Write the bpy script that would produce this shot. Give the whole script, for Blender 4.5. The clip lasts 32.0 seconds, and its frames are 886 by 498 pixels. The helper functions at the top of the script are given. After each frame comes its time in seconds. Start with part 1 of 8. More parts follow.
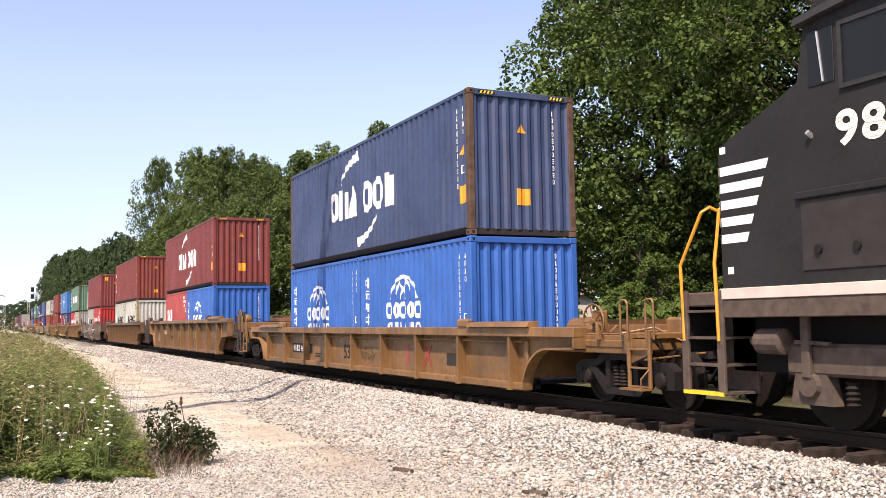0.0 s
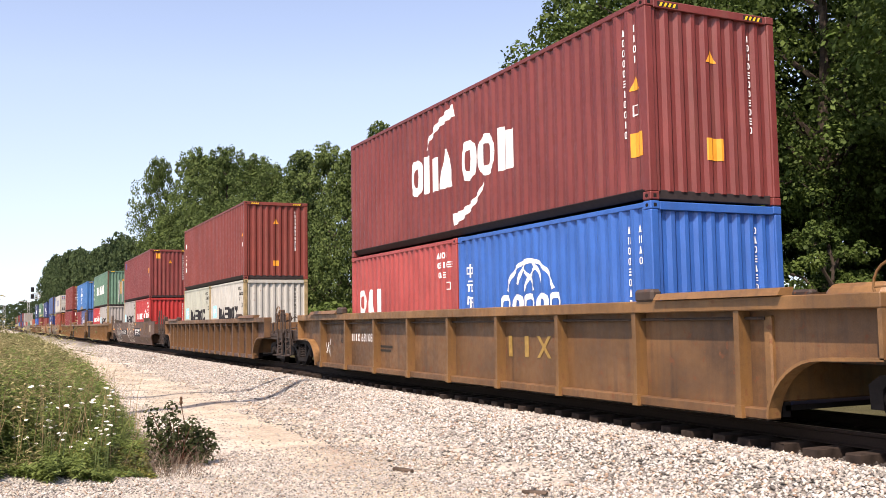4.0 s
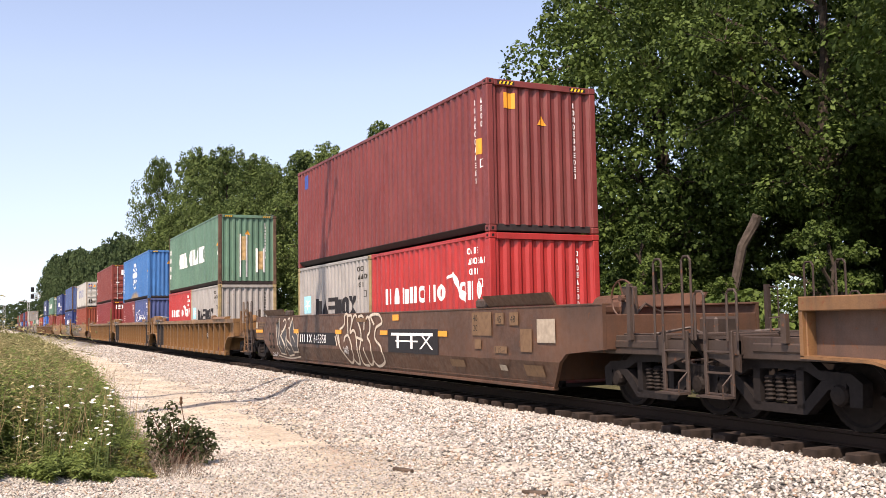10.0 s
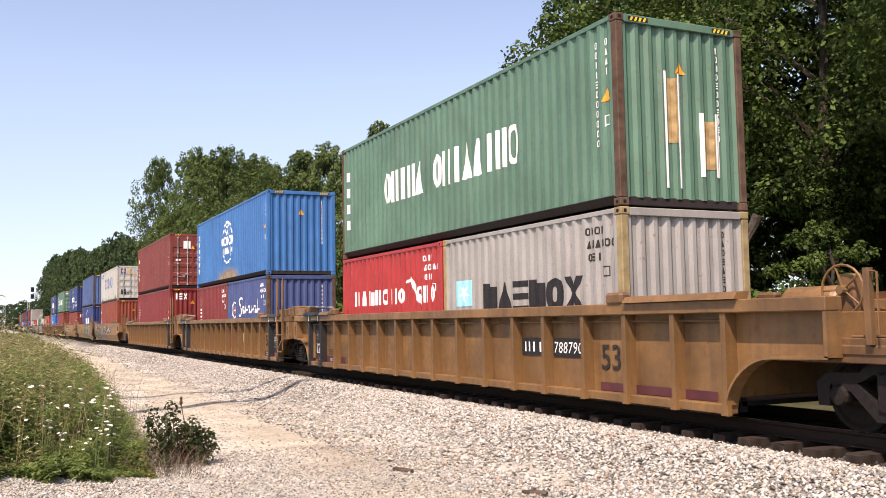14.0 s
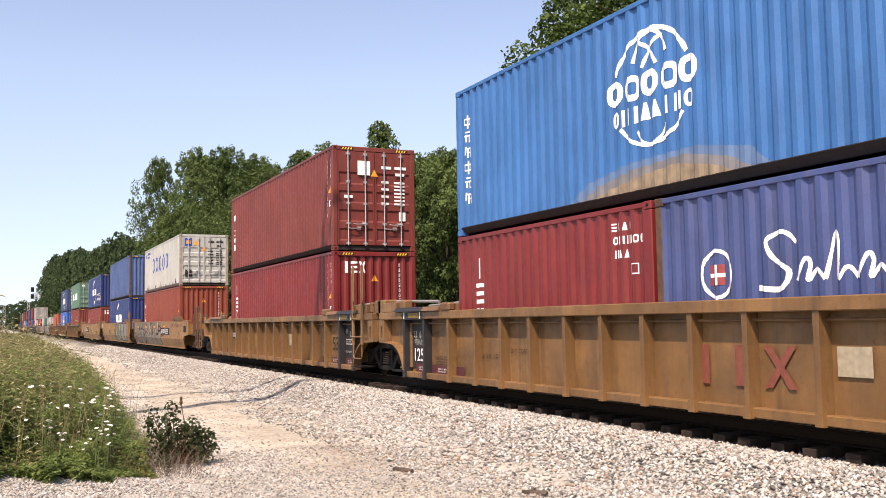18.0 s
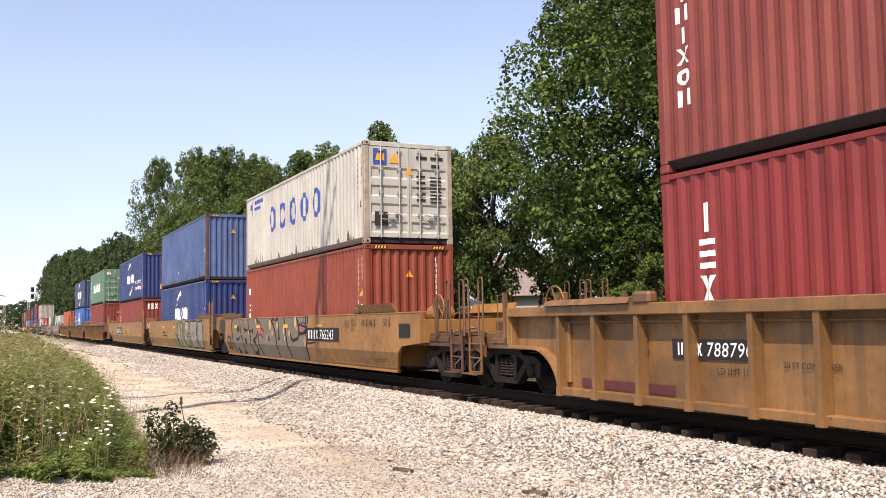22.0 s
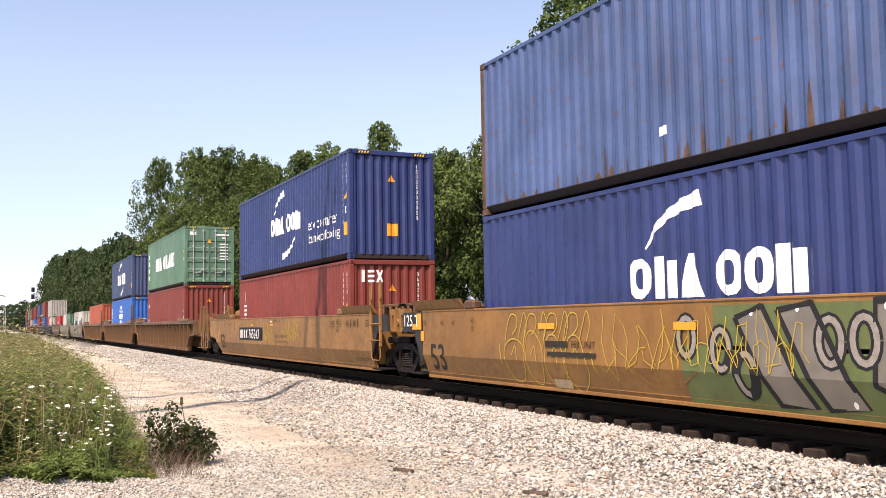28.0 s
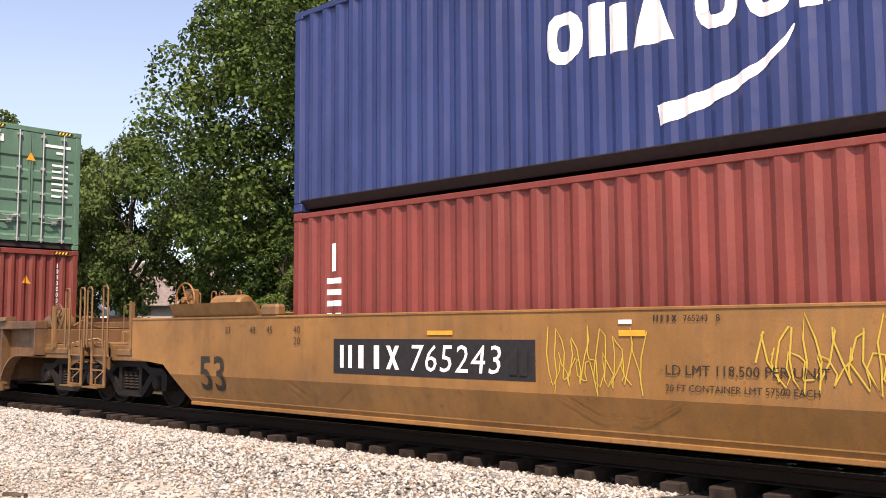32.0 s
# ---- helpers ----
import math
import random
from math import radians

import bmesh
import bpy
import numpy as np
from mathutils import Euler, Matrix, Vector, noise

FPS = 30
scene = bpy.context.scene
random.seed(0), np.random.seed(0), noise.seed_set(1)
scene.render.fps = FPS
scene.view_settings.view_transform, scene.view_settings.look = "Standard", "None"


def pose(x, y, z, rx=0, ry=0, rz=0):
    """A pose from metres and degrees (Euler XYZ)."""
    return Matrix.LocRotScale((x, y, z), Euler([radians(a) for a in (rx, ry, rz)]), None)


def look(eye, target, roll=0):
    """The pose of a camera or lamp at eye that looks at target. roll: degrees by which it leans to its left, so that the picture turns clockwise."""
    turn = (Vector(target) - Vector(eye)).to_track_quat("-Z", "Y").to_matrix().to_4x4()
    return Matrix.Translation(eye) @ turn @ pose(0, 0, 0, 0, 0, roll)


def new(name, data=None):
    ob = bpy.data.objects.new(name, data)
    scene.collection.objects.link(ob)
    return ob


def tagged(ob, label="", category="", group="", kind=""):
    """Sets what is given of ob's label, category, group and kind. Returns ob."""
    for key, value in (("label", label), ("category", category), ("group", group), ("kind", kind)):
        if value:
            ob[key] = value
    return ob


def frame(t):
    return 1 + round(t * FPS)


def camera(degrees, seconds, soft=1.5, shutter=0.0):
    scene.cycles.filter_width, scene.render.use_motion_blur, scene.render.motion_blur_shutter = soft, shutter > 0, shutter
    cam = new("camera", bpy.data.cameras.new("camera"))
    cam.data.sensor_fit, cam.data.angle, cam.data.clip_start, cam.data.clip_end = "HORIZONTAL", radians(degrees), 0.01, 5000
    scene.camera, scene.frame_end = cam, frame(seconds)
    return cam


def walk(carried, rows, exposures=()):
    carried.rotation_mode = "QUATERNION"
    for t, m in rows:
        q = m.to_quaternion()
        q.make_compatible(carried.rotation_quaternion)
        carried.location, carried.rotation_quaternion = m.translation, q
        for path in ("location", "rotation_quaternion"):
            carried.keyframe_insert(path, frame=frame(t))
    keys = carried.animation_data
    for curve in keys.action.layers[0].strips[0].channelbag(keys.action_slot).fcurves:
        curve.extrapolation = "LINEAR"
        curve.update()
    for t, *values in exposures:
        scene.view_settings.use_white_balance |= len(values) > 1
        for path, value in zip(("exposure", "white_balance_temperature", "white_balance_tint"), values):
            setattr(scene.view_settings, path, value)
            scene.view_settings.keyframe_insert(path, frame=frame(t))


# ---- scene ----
# ---- camera and its walk ----
EYE = Vector((0.0, 0.0, 1.30))


def aim(yaw, pitch, roll):
    """Pose of the tripod head: yaw to the right of the track's line, pitch up, roll; degrees."""
    a, b = radians(yaw), radians(pitch)
    d = Vector((math.sin(a) * math.cos(b), math.cos(a) * math.cos(b), math.sin(b)))
    return look(EYE, EYE + 10 * d, roll)


HEAD = (25.543, 4.382, -0.91)
PAN = [(0.0, 0, 0, 0), (27.5, 0, 0, 0), (28.4, -0.05, 0.04, 0.03), (29.0, 0.05, 0.05, 0.05), (30.0, 0.05, 0.05, 0.06),
       (30.5, 0.14, 0.06, 0.08), (30.8, 1.11, 0.075, 0.08), (31.0, 3.22, 0.085, 0.12), (31.2, 6.02, 0.14, 0.24),
       (31.4, 10.03, 0.22, 0.36), (31.6, 13.03, 0.30, 0.50), (31.8, 17.15, 0.44, 0.62), (32.0, 21.65, 0.50, 0.60)]
cam = camera(50.72, 32.0, soft=0.7)
walk(cam, [(t, aim(HEAD[0] + a, HEAD[1] + b, HEAD[2] + c)) for t, a, b, c in PAN], exposures=[(0.0, 0.75, 7590, 25), (1.0, 0.71, 7590, 26), (2.0, 0.70, 7590, 26), (3.0, 0.75, 7690, 25), (7.0, 0.69, 7690, 25), (8.0, 0.64, 7640, 25), (9.0, 0.64, 7690, 25), (10.0, 0.73, 7790, 25), (11.0, 0.65, 7690, 25), (13.0, 0.63, 7690, 25), (17.0, 0.67, 7690, 24), (18.0, 0.62, 7690, 24), (21.0, 0.72, 7790, 24), (22.0, 0.71, 7790, 24), (24.0, 0.65, 7740, 24), (28.0, 0.72, 7790, 24), (30.0, 0.67, 7790, 24), (32.0, 0.71, 7890, 25)])

# ---- world and sun ----
SUN_AZ = math.atan2(-0.685, -0.728)      # where the sun stands, seen from above
SUN_EL = radians(54)
world = bpy.data.worlds.new("sky")
scene.world = world
world.use_nodes = True
wn = world.node_tree.nodes
sky = wn.new("ShaderNodeTexSky")
sky.sky_type = "NISHITA"
sky.sun_disc = False
sky.sun_elevation = SUN_EL
sky.sun_rotation = math.pi / 2 - SUN_AZ
sky.air_density, sky.dust_density, sky.ozone_density = 1.0, 1.1, 1.6
wn["Background"].inputs["Strength"].default_value = 0.155
# hazy summer sky: the pale rim of the horizon lies below the line of trees
way = wn.new("ShaderNodeTexCoord")
axes, lift, high, join = wn.new("ShaderNodeSeparateXYZ"), wn.new("ShaderNodeMath"), wn.new("ShaderNodeMath"), wn.new("ShaderNodeCombineXYZ")
lift.operation, high.operation = "MULTIPLY_ADD", "MAXIMUM"
lift.inputs[1].default_value, lift.inputs[2].default_value = 0.62, 0.095
for a, b in ((way.outputs["Generated"], axes.inputs[0]), (axes.outputs[0], join.inputs[0]), (axes.outputs[1], join.inputs[1]), (axes.outputs[2], lift.inputs[0]), (axes.outputs[2], high.inputs[0]), (lift.outputs[0], high.inputs[1]), (high.outputs[0], join.inputs[2]), (join.outputs[0], sky.inputs["Vector"])):
    world.node_tree.links.new(a, b)
world.node_tree.links.new(sky.outputs[0], wn["Background"].inputs["Color"])
sun_data = bpy.data.lights.new("sun", "SUN")
sun_data.energy, sun_data.angle, sun_data.color = 4.2, radians(0.53), (1.0, 0.95, 0.87)
sun = new("sun", sun_data)
sun_way = Vector((math.cos(SUN_AZ) * math.cos(SUN_EL), math.sin(SUN_AZ) * math.cos(SUN_EL), math.sin(SUN_EL)))
sun.matrix_world = look(sun_way * 200, (0, 0, 0))


# ---- mesh helper ----
class Mesh:
    """Collects vertices and faces of one part."""

    def __init__(self):
        self.v, self.f = [], []

    def poly(self, pts):
        n = len(self.v)
        self.v += [tuple(p) for p in pts]
        self.f.append(tuple(range(n, n + len(pts))))
        return self

    def box(self, x0, x1, y0, y1, z0, z1, bev=0.0):
        n = len(self.v)
        if bev <= 0:
            self.v += [(x, y, z) for x in (x0, x1) for y in (y0, y1) for z in (z0, z1)]
            self.f += [tuple(n + i for i in q) for q in ((0, 1, 3, 2), (4, 6, 7, 5), (0, 4, 5, 1), (2, 3, 7, 6), (0, 2, 6, 4), (1, 5, 7, 3))]
            return self
        c = [(x0 + x1) / 2, (y0 + y1) / 2, (z0 + z1) / 2]
        h = [(x1 - x0) / 2, (y1 - y0) / 2, (z1 - z0) / 2]
        b = min(bev, *[0.45 * k for k in h])
        idx = {}
        for sx in (-1, 1):
            for sy in (-1, 1):
                for sz in (-1, 1):
                    s = (sx, sy, sz)
                    for ax in range(3):
                        p = [c[k] + s[k] * (h[k] if k == ax else h[k] - b) for k in range(3)]
                        idx[s, ax] = len(self.v)
                        self.v.append(tuple(p))
        for ax in range(3):
            o1, o2 = (ax + 1) % 3, (ax + 2) % 3
            for s0 in (-1, 1):
                ring = []
                for a1, a2 in ((-1, -1), (1, -1), (1, 1), (-1, 1)):
                    s = [0, 0, 0]
                    s[ax], s[o1], s[o2] = s0, a1, a2
                    ring.append(idx[tuple(s), ax])
                self.f.append(tuple(ring if s0 > 0 else ring[::-1]))
            for a1 in (-1, 1):
                for a2 in (-1, 1):
                    s, t = [0, 0, 0], [0, 0, 0]
                    s[ax], s[o1], s[o2] = -1, a1, a2
                    t[ax], t[o1], t[o2] = 1, a1, a2
                    q = [idx[tuple(s), o1], idx[tuple(t), o1], idx[tuple(t), o2], idx[tuple(s), o2]]
                    self.f.append(tuple(q if a1 * a2 < 0 else q[::-1]))
        for s in [(a, d, e) for a in (-1, 1) for d in (-1, 1) for e in (-1, 1)]:
            q = [idx[s, 0], idx[s, 1], idx[s, 2]]
            self.f.append(tuple(q if s[0] * s[1] * s[2] > 0 else q[::-1]))
        return self

    def prism(self, outline, axis, a, b):
        """outline: points in the plane across axis (x: (y, z); y: (x, z); z: (x, y))."""
        def put(p, d):
            return {"x": (d, p[0], p[1]), "y": (p[0], d, p[1]), "z": (p[0], p[1], d)}[axis]
        n, k = len(self.v), len(outline)
        self.v += [put(p, a) for p in outline] + [put(p, b) for p in outline]
        self.f.append(tuple(range(n, n + k)))
        self.f.append(tuple(range(n + 2 * k - 1, n + k - 1, -1)))
        for i in range(k):
            j = (i + 1) % k
            self.f.append((n + i, n + k + i, n + k + j, n + j))
        return self

    def tube(self, pts, r, sides=6, caps=True, r2=None):
        pts = [Vector(p) for p in pts]
        n0 = len(self.v)
        up = Vector((0.13, 0.21, 0.97))
        for i, p in enumerate(pts):
            d = (pts[min(i + 1, len(pts) - 1)] - pts[max(i - 1, 0)]).normalized()
            a = d.cross(up if abs(d.dot(up)) < 0.95 else Vector((1, 0, 0))).normalized()
            b = d.cross(a)
            rr = r if r2 is None else r + (r2 - r) * i / (len(pts) - 1)
            for k in range(sides):
                t = 2 * math.pi * k / sides
                self.v.append(tuple(p + a * math.cos(t) * rr + b * math.sin(t) * rr))
        for i in range(len(pts) - 1):
            for k in range(sides):
                k2 = (k + 1) % sides
                self.f.append((n0 + i * sides + k, n0 + i * sides + k2, n0 + (i + 1) * sides + k2, n0 + (i + 1) * sides + k))
        if caps:
            self.f.append(tuple(range(n0 + sides - 1, n0 - 1, -1)))
            m = n0 + (len(pts) - 1) * sides
            self.f.append(tuple(range(m, m + sides)))
        return self

    def lathe(self, prof, axis, c, sides=20):
        """prof: (along, radius) pairs about an axis through c."""
        n0 = len(self.v)
        for h, r in prof:
            for k in range(sides):
                t = 2 * math.pi * k / sides
                a, b = r * math.cos(t), r * math.sin(t)
                o = {"x": (h, a, b), "y": (b, h, a), "z": (a, b, h)}[axis]
                self.v.append((c[0] + o[0], c[1] + o[1], c[2] + o[2]))
        for i in range(len(prof) - 1):
            for k in range(sides):
                k2 = (k + 1) % sides
                self.f.append((n0 + i * sides + k, n0 + i * sides + k2, n0 + (i + 1) * sides + k2, n0 + (i + 1) * sides + k))
        self.f.append(tuple(range(n0 + sides - 1, n0 - 1, -1)))
        m = n0 + (len(prof) - 1) * sides
        self.f.append(tuple(range(m, m + sides)))
        return self

    def weld(self):
        """Joins corners that lie in one place."""
        at, to, v = {}, [], []
        for p in self.v:
            k = (round(p[0] / 0.0016), round(p[1] / 0.0016), round(p[2] / 0.0016))
            if k not in at:
                at[k] = len(v)
                v.append(p)
            to.append(at[k])
        self.v, self.f = v, [q for q in (tuple(dict.fromkeys(to[i] for i in f)) for f in self.f) if len(q) > 2]
        return self

    def data(self, name):
        me = bpy.data.meshes.new(name)
        me.from_pydata(self.v, [], self.f)
        return me


def part(name, m, material, parent=None, label="", at=None):
    """One mesh object under a thing or part; m: Mesh or mesh data."""
    me = m.data(name) if isinstance(m, Mesh) else m
    if not me.materials:
        me.materials.append(material)
    ob = new(name, me)
    ob.parent = parent
    if at is not None:
        ob.matrix_basis = at
    return tagged(ob, label)


def thing(name, label, category, group="", kind="", at=None, m=None, material=None):
    ob = part(name, m, material) if m is not None else new(name)
    if at is not None:
        ob.matrix_basis = at
    return tagged(ob, label, category, group, kind)


def cloud(name, verts, faces, material, smooth=False):
    """A big mesh from numpy arrays: verts (n, 3), faces (m, 3 or 4)."""
    me = bpy.data.meshes.new(name)
    n, (m, k) = len(verts), faces.shape
    me.vertices.add(n)
    me.vertices.foreach_set("co", np.ascontiguousarray(verts, dtype=np.float32).ravel())
    me.loops.add(m * k)
    me.loops.foreach_set("vertex_index", np.ascontiguousarray(faces, dtype=np.int32).ravel())
    me.polygons.add(m)
    me.polygons.foreach_set("loop_start", np.arange(0, m * k, k, dtype=np.int32))
    me.polygons.foreach_set("loop_total", np.full(m, k, dtype=np.int32))
    if smooth:
        me.polygons.foreach_set("use_smooth", np.ones(m, dtype=bool))
    me.update(calc_edges=True)
    me.materials.append(material)
    return me


# ---- materials ----
def nodes_of(name):
    ma = bpy.data.materials.new(name)
    ma.use_nodes = True
    t = ma.node_tree
    return ma, t.nodes, t.links, t.nodes["Principled BSDF"]


def noise_at(n, l, scale, detail=4.0, stretch=None, space="Object", rough=0.55):
    c = n.new("ShaderNodeTexCoord")
    m = n.new("ShaderNodeMapping")
    if stretch:
        m.inputs["Scale"].default_value = stretch
    t = n.new("ShaderNodeTexNoise")
    t.inputs["Scale"].default_value, t.inputs["Detail"].default_value, t.inputs["Roughness"].default_value = scale, detail, rough
    l.new(c.outputs[space], m.inputs["Vector"])
    l.new(m.outputs[0], t.inputs["Vector"])
    return t.outputs["Fac"]


def world_noise(n, l, scale, detail=4.0, stretch=None, rough=0.55):
    g = n.new("ShaderNodeNewGeometry")
    m = n.new("ShaderNodeMapping")
    if stretch:
        m.inputs["Scale"].default_value = stretch
    t = n.new("ShaderNodeTexNoise")
    t.inputs["Scale"].default_value, t.inputs["Detail"].default_value, t.inputs["Roughness"].default_value = scale, detail, rough
    l.new(g.outputs["Position"], m.inputs["Vector"])
    l.new(m.outputs[0], t.inputs["Vector"])
    return t.outputs["Fac"]


def ramp(n, l, fac, stops):
    r = n.new("ShaderNodeValToRGB")
    e = r.color_ramp.elements
    while len(e) < len(stops):
        e.new(0.5)
    for k, (p, c) in zip(e, stops):
        k.position, k.color = p, (*c, 1) if len(c) == 3 else c
    l.new(fac, r.inputs["Fac"])
    return r.outputs["Color"]


def mix(n, l, fac, a, b, kind="MIX"):
    m = n.new("ShaderNodeMix")
    m.data_type, m.blend_type = "RGBA", kind
    for s, v in ((0, fac), (6, a), (7, b)):
        if isinstance(v, (int, float)):
            m.inputs[s].default_value = v
        elif isinstance(v, tuple):
            m.inputs[s].default_value = (*v, 1)
        else:
            l.new(v, m.inputs[s])
    return m.outputs[2]


def bump(n, l, height, strength, dist, p):
    b = n.new("ShaderNodeBump")
    b.inputs["Strength"].default_value, b.inputs["Distance"].default_value = strength, dist
    l.new(height, b.inputs["Height"])
    l.new(b.outputs[0], p.inputs["Normal"])


def grey(v):
    return (v, v, v)


PAINTS = {}


def paint(name, rgb, rough=0.45, dirt=0.35, rust=0.0, metal=0.0, fade=0.25, dirt_rgb=(0.16, 0.13, 0.10), grime=0.0):
    """Weathered paint: broad fading, dirt running down, fine grain, rust spots."""
    if name in PAINTS:
        return PAINTS[name]
    ma, n, l, p = nodes_of(name)
    rgb = tuple(0.88 * c for c in rgb)
    fadeamt = noise_at(n, l, 0.7, 3)
    light = tuple(min(1, c * (1 + fade) + 0.03 * fade) for c in rgb)
    dark = tuple(c * (1 - 0.5 * fade) for c in rgb)
    col = ramp(n, l, fadeamt, [(0.3, dark), (0.7, light)])
    streak = noise_at(n, l, 1.0, 5, (9.0, 9.0, 0.55))
    d = ramp(n, l, streak, [(0.5, grey(0)), (0.85, grey(dirt))])
    col = mix(n, l, d, col, dirt_rgb)
    spots = noise_at(n, l, 9.0, 6)
    if grime:
        broad = noise_at(n, l, 0.55, 7, (1.0, 1.0, 1.6), rough=0.68)
        col = mix(n, l, ramp(n, l, broad, [(0.44, grey(0)), (0.72, grey(grime))]), col, tuple(0.45 * c for c in dirt_rgb))
        run = noise_at(n, l, 1.0, 3, (5.0, 5.0, 0.22))
        col = mix(n, l, ramp(n, l, run, [(0.55, grey(0)), (0.75, grey(0.6 * grime))]), col, (0.030, 0.020, 0.016))
    if rust:
        rs = ramp(n, l, spots, [(0.66 - 0.10 * rust, grey(0)), (0.74 - 0.08 * rust, grey(min(1, 0.4 + rust)))])
        col = mix(n, l, rs, col, (0.15, 0.055, 0.022))
    scuff = noise_at(n, l, 1.0, 6, (3.0, 3.0, 1.1), rough=0.7)
    col = mix(n, l, 0.30, col, ramp(n, l, scuff, [(0.32, grey(0.28)), (0.68, grey(0.72))]), "OVERLAY")
    fine = noise_at(n, l, 60.0, 3)
    col = mix(n, l, 0.14, col, ramp(n, l, fine, [(0.3, grey(0.1)), (0.7, grey(0.9))]), "OVERLAY")
    l.new(col, p.inputs["Base Color"])
    l.new(ramp(n, l, spots, [(0.35, grey(rough - 0.08)), (0.7, grey(min(1, rough + 0.2)))]), p.inputs["Roughness"])
    p.inputs["Metallic"].default_value = metal
    bump(n, l, mix(n, l, 0.5, fine, spots), 0.15, 0.004, p)
    PAINTS[name] = ma
    return ma


def plain(name, rgb, rough=0.6, metal=0.0, var=0.25, scale=12.0):
    if name in PAINTS:
        return PAINTS[name]
    ma, n, l, p = nodes_of(name)
    f = noise_at(n, l, scale, 5)
    col = ramp(n, l, f, [(0.25, tuple(c * (1 - var) for c in rgb)), (0.75, tuple(min(1, c * (1 + var)) for c in rgb))])
    l.new(col, p.inputs["Base Color"])
    p.inputs["Roughness"].default_value, p.inputs["Metallic"].default_value = rough, metal
    p.inputs["Specular IOR Level"].default_value = 0.2 if rough > 0.7 else 0.45
    bump(n, l, f, 0.2, 0.004, p)
    PAINTS[name] = ma
    return ma


def foliage(name, dark, light, rough=0.55, through_leaf=0.35, patch=0.35):
    ma, n, l, p = nodes_of(name)
    g = n.new("ShaderNodeNewGeometry")
    f = world_noise(n, l, patch, 4)
    col = ramp(n, l, g.outputs["Random Per Island"], [(0.0, dark), (1.0, light)])
    col = mix(n, l, 0.62, col, ramp(n, l, f, [(0.36, dark), (0.64, light)]))
    l.new(col, p.inputs["Base Color"])
    p.inputs["Roughness"].default_value = rough
    p.inputs["Specular IOR Level"].default_value = 0.14
    tr = n.new("ShaderNodeBsdfTranslucent")
    l.new(col, tr.inputs["Color"])
    ms = n.new("ShaderNodeMixShader")
    ms.inputs[0].default_value = through_leaf
    l.new(p.outputs[0], ms.inputs[1])
    l.new(tr.outputs[0], ms.inputs[2])
    l.new(ms.outputs[0], n["Material Output"].inputs["Surface"])
    return ma


WHITE = plain("white_paint", (0.8, 0.8, 0.78), 0.5, var=0.08, scale=5)
DULLWHITE = plain("dull_white_stencil", (0.42, 0.42, 0.40), 0.6)
BLACKMARK = plain("black_marking", (0.020, 0.020, 0.022), 0.75)
GREYMARK = plain("dark_marking", (0.030, 0.027, 0.023), 0.75)
AMBER = plain("amber_decal", (0.74, 0.31, 0.03), 0.5, var=0.1)
YELLOW = plain("yellow_paint", (0.85, 0.52, 0.03), 0.5, var=0.15)
LIMEPAINT = plain("yellow_spray", (0.46, 0.33, 0.045), 0.55, var=0.1)
BLUEMARK = plain("blue_marking", (0.03, 0.07, 0.28), 0.5, var=0.1)
PALEBLUE = plain("pale_blue_decal", (0.25, 0.62, 0.75), 0.5, var=0.1)
REDMARK = plain("red_marking", (0.28, 0.05, 0.05), 0.55)
STEEL = plain("rail_steel", (0.32, 0.29, 0.27), 0.28, 0.9, 0.2, 30)
RAILRUST = plain("rusty_rail", (0.030, 0.020, 0.015), 0.8, 0.1, 0.3, 40)
GRIME = plain("grimy_iron", (0.016, 0.0135, 0.013), 0.72, 0.1, 0.35, 18)
BROWNIRON = plain("dusty_iron", (0.018, 0.014, 0.012), 0.75, 0.1, 0.35, 14)
RUBBER = plain("black_rubber", (0.02, 0.02, 0.02), 0.6)
CHARCOAL = plain("charcoal_paint", (0.019, 0.0185, 0.0195), 0.6, 0.0, 0.3, 5)
DULLAMBER = plain("dull_amber_panel", (0.19, 0.115, 0.02), 0.55)
MAROONMARK = plain("maroon_strip", (0.085, 0.022, 0.026), 0.6, 0.0, 0.3, 4)
# near-black: shade below the cars and in recesses is put into this colour
UNDER = plain("shade_black", (0.010, 0.009, 0.009), 0.8)
GALV = plain("galvanised_steel", (0.55, 0.55, 0.53), 0.38, 0.7, 0.12, 20)
TANSTAIN = plain("tan_stain", (0.24, 0.19, 0.13), 0.8, 0, 0.4, 5)
DARKRUST = plain("dark_rust", (0.085, 0.055, 0.045), 0.85, 0, 0.5, 6)
RUSTPATCH = plain("rust_patch", (0.36, 0.25, 0.12), 0.85, 0, 0.5, 6)

# ---- ground and track ----
TRACK_X = 9.43


def ground_z(x, y):
    """Height of the ground: weedy bank, dirt road, ballast shoulder, track bed, far verge."""
    xs = (-400, -40, -6, -2, 0.6, 1.9, 2.6, 3.3, 4.2, 5.2, 6.05, 6.4, 7.2, 7.5, 8.1, 10.7, 11.2, 12.6, 14.0, 18.0, 30.0, 500.0)
    zs = (0.5, 0.6, 0.55, 0.32, -0.18, -0.38, -0.41, -0.47, -0.48, -0.52, -0.555, -0.50, -0.26, -0.235, -0.29, -0.30, -0.34, -0.55, -0.75, -0.6, -0.2, 0.1)
    z = np.interp(x, xs, zs)
    w = np.clip((7.0 - x) / 1.6, 0, 1)
    return z + w * (0.025 * np.sin(1.7 * y + 1.3 * x) * np.sin(0.9 * x + 0.31 * y) + 0.015 * np.sin(3.1 * x - 2.3 * y))


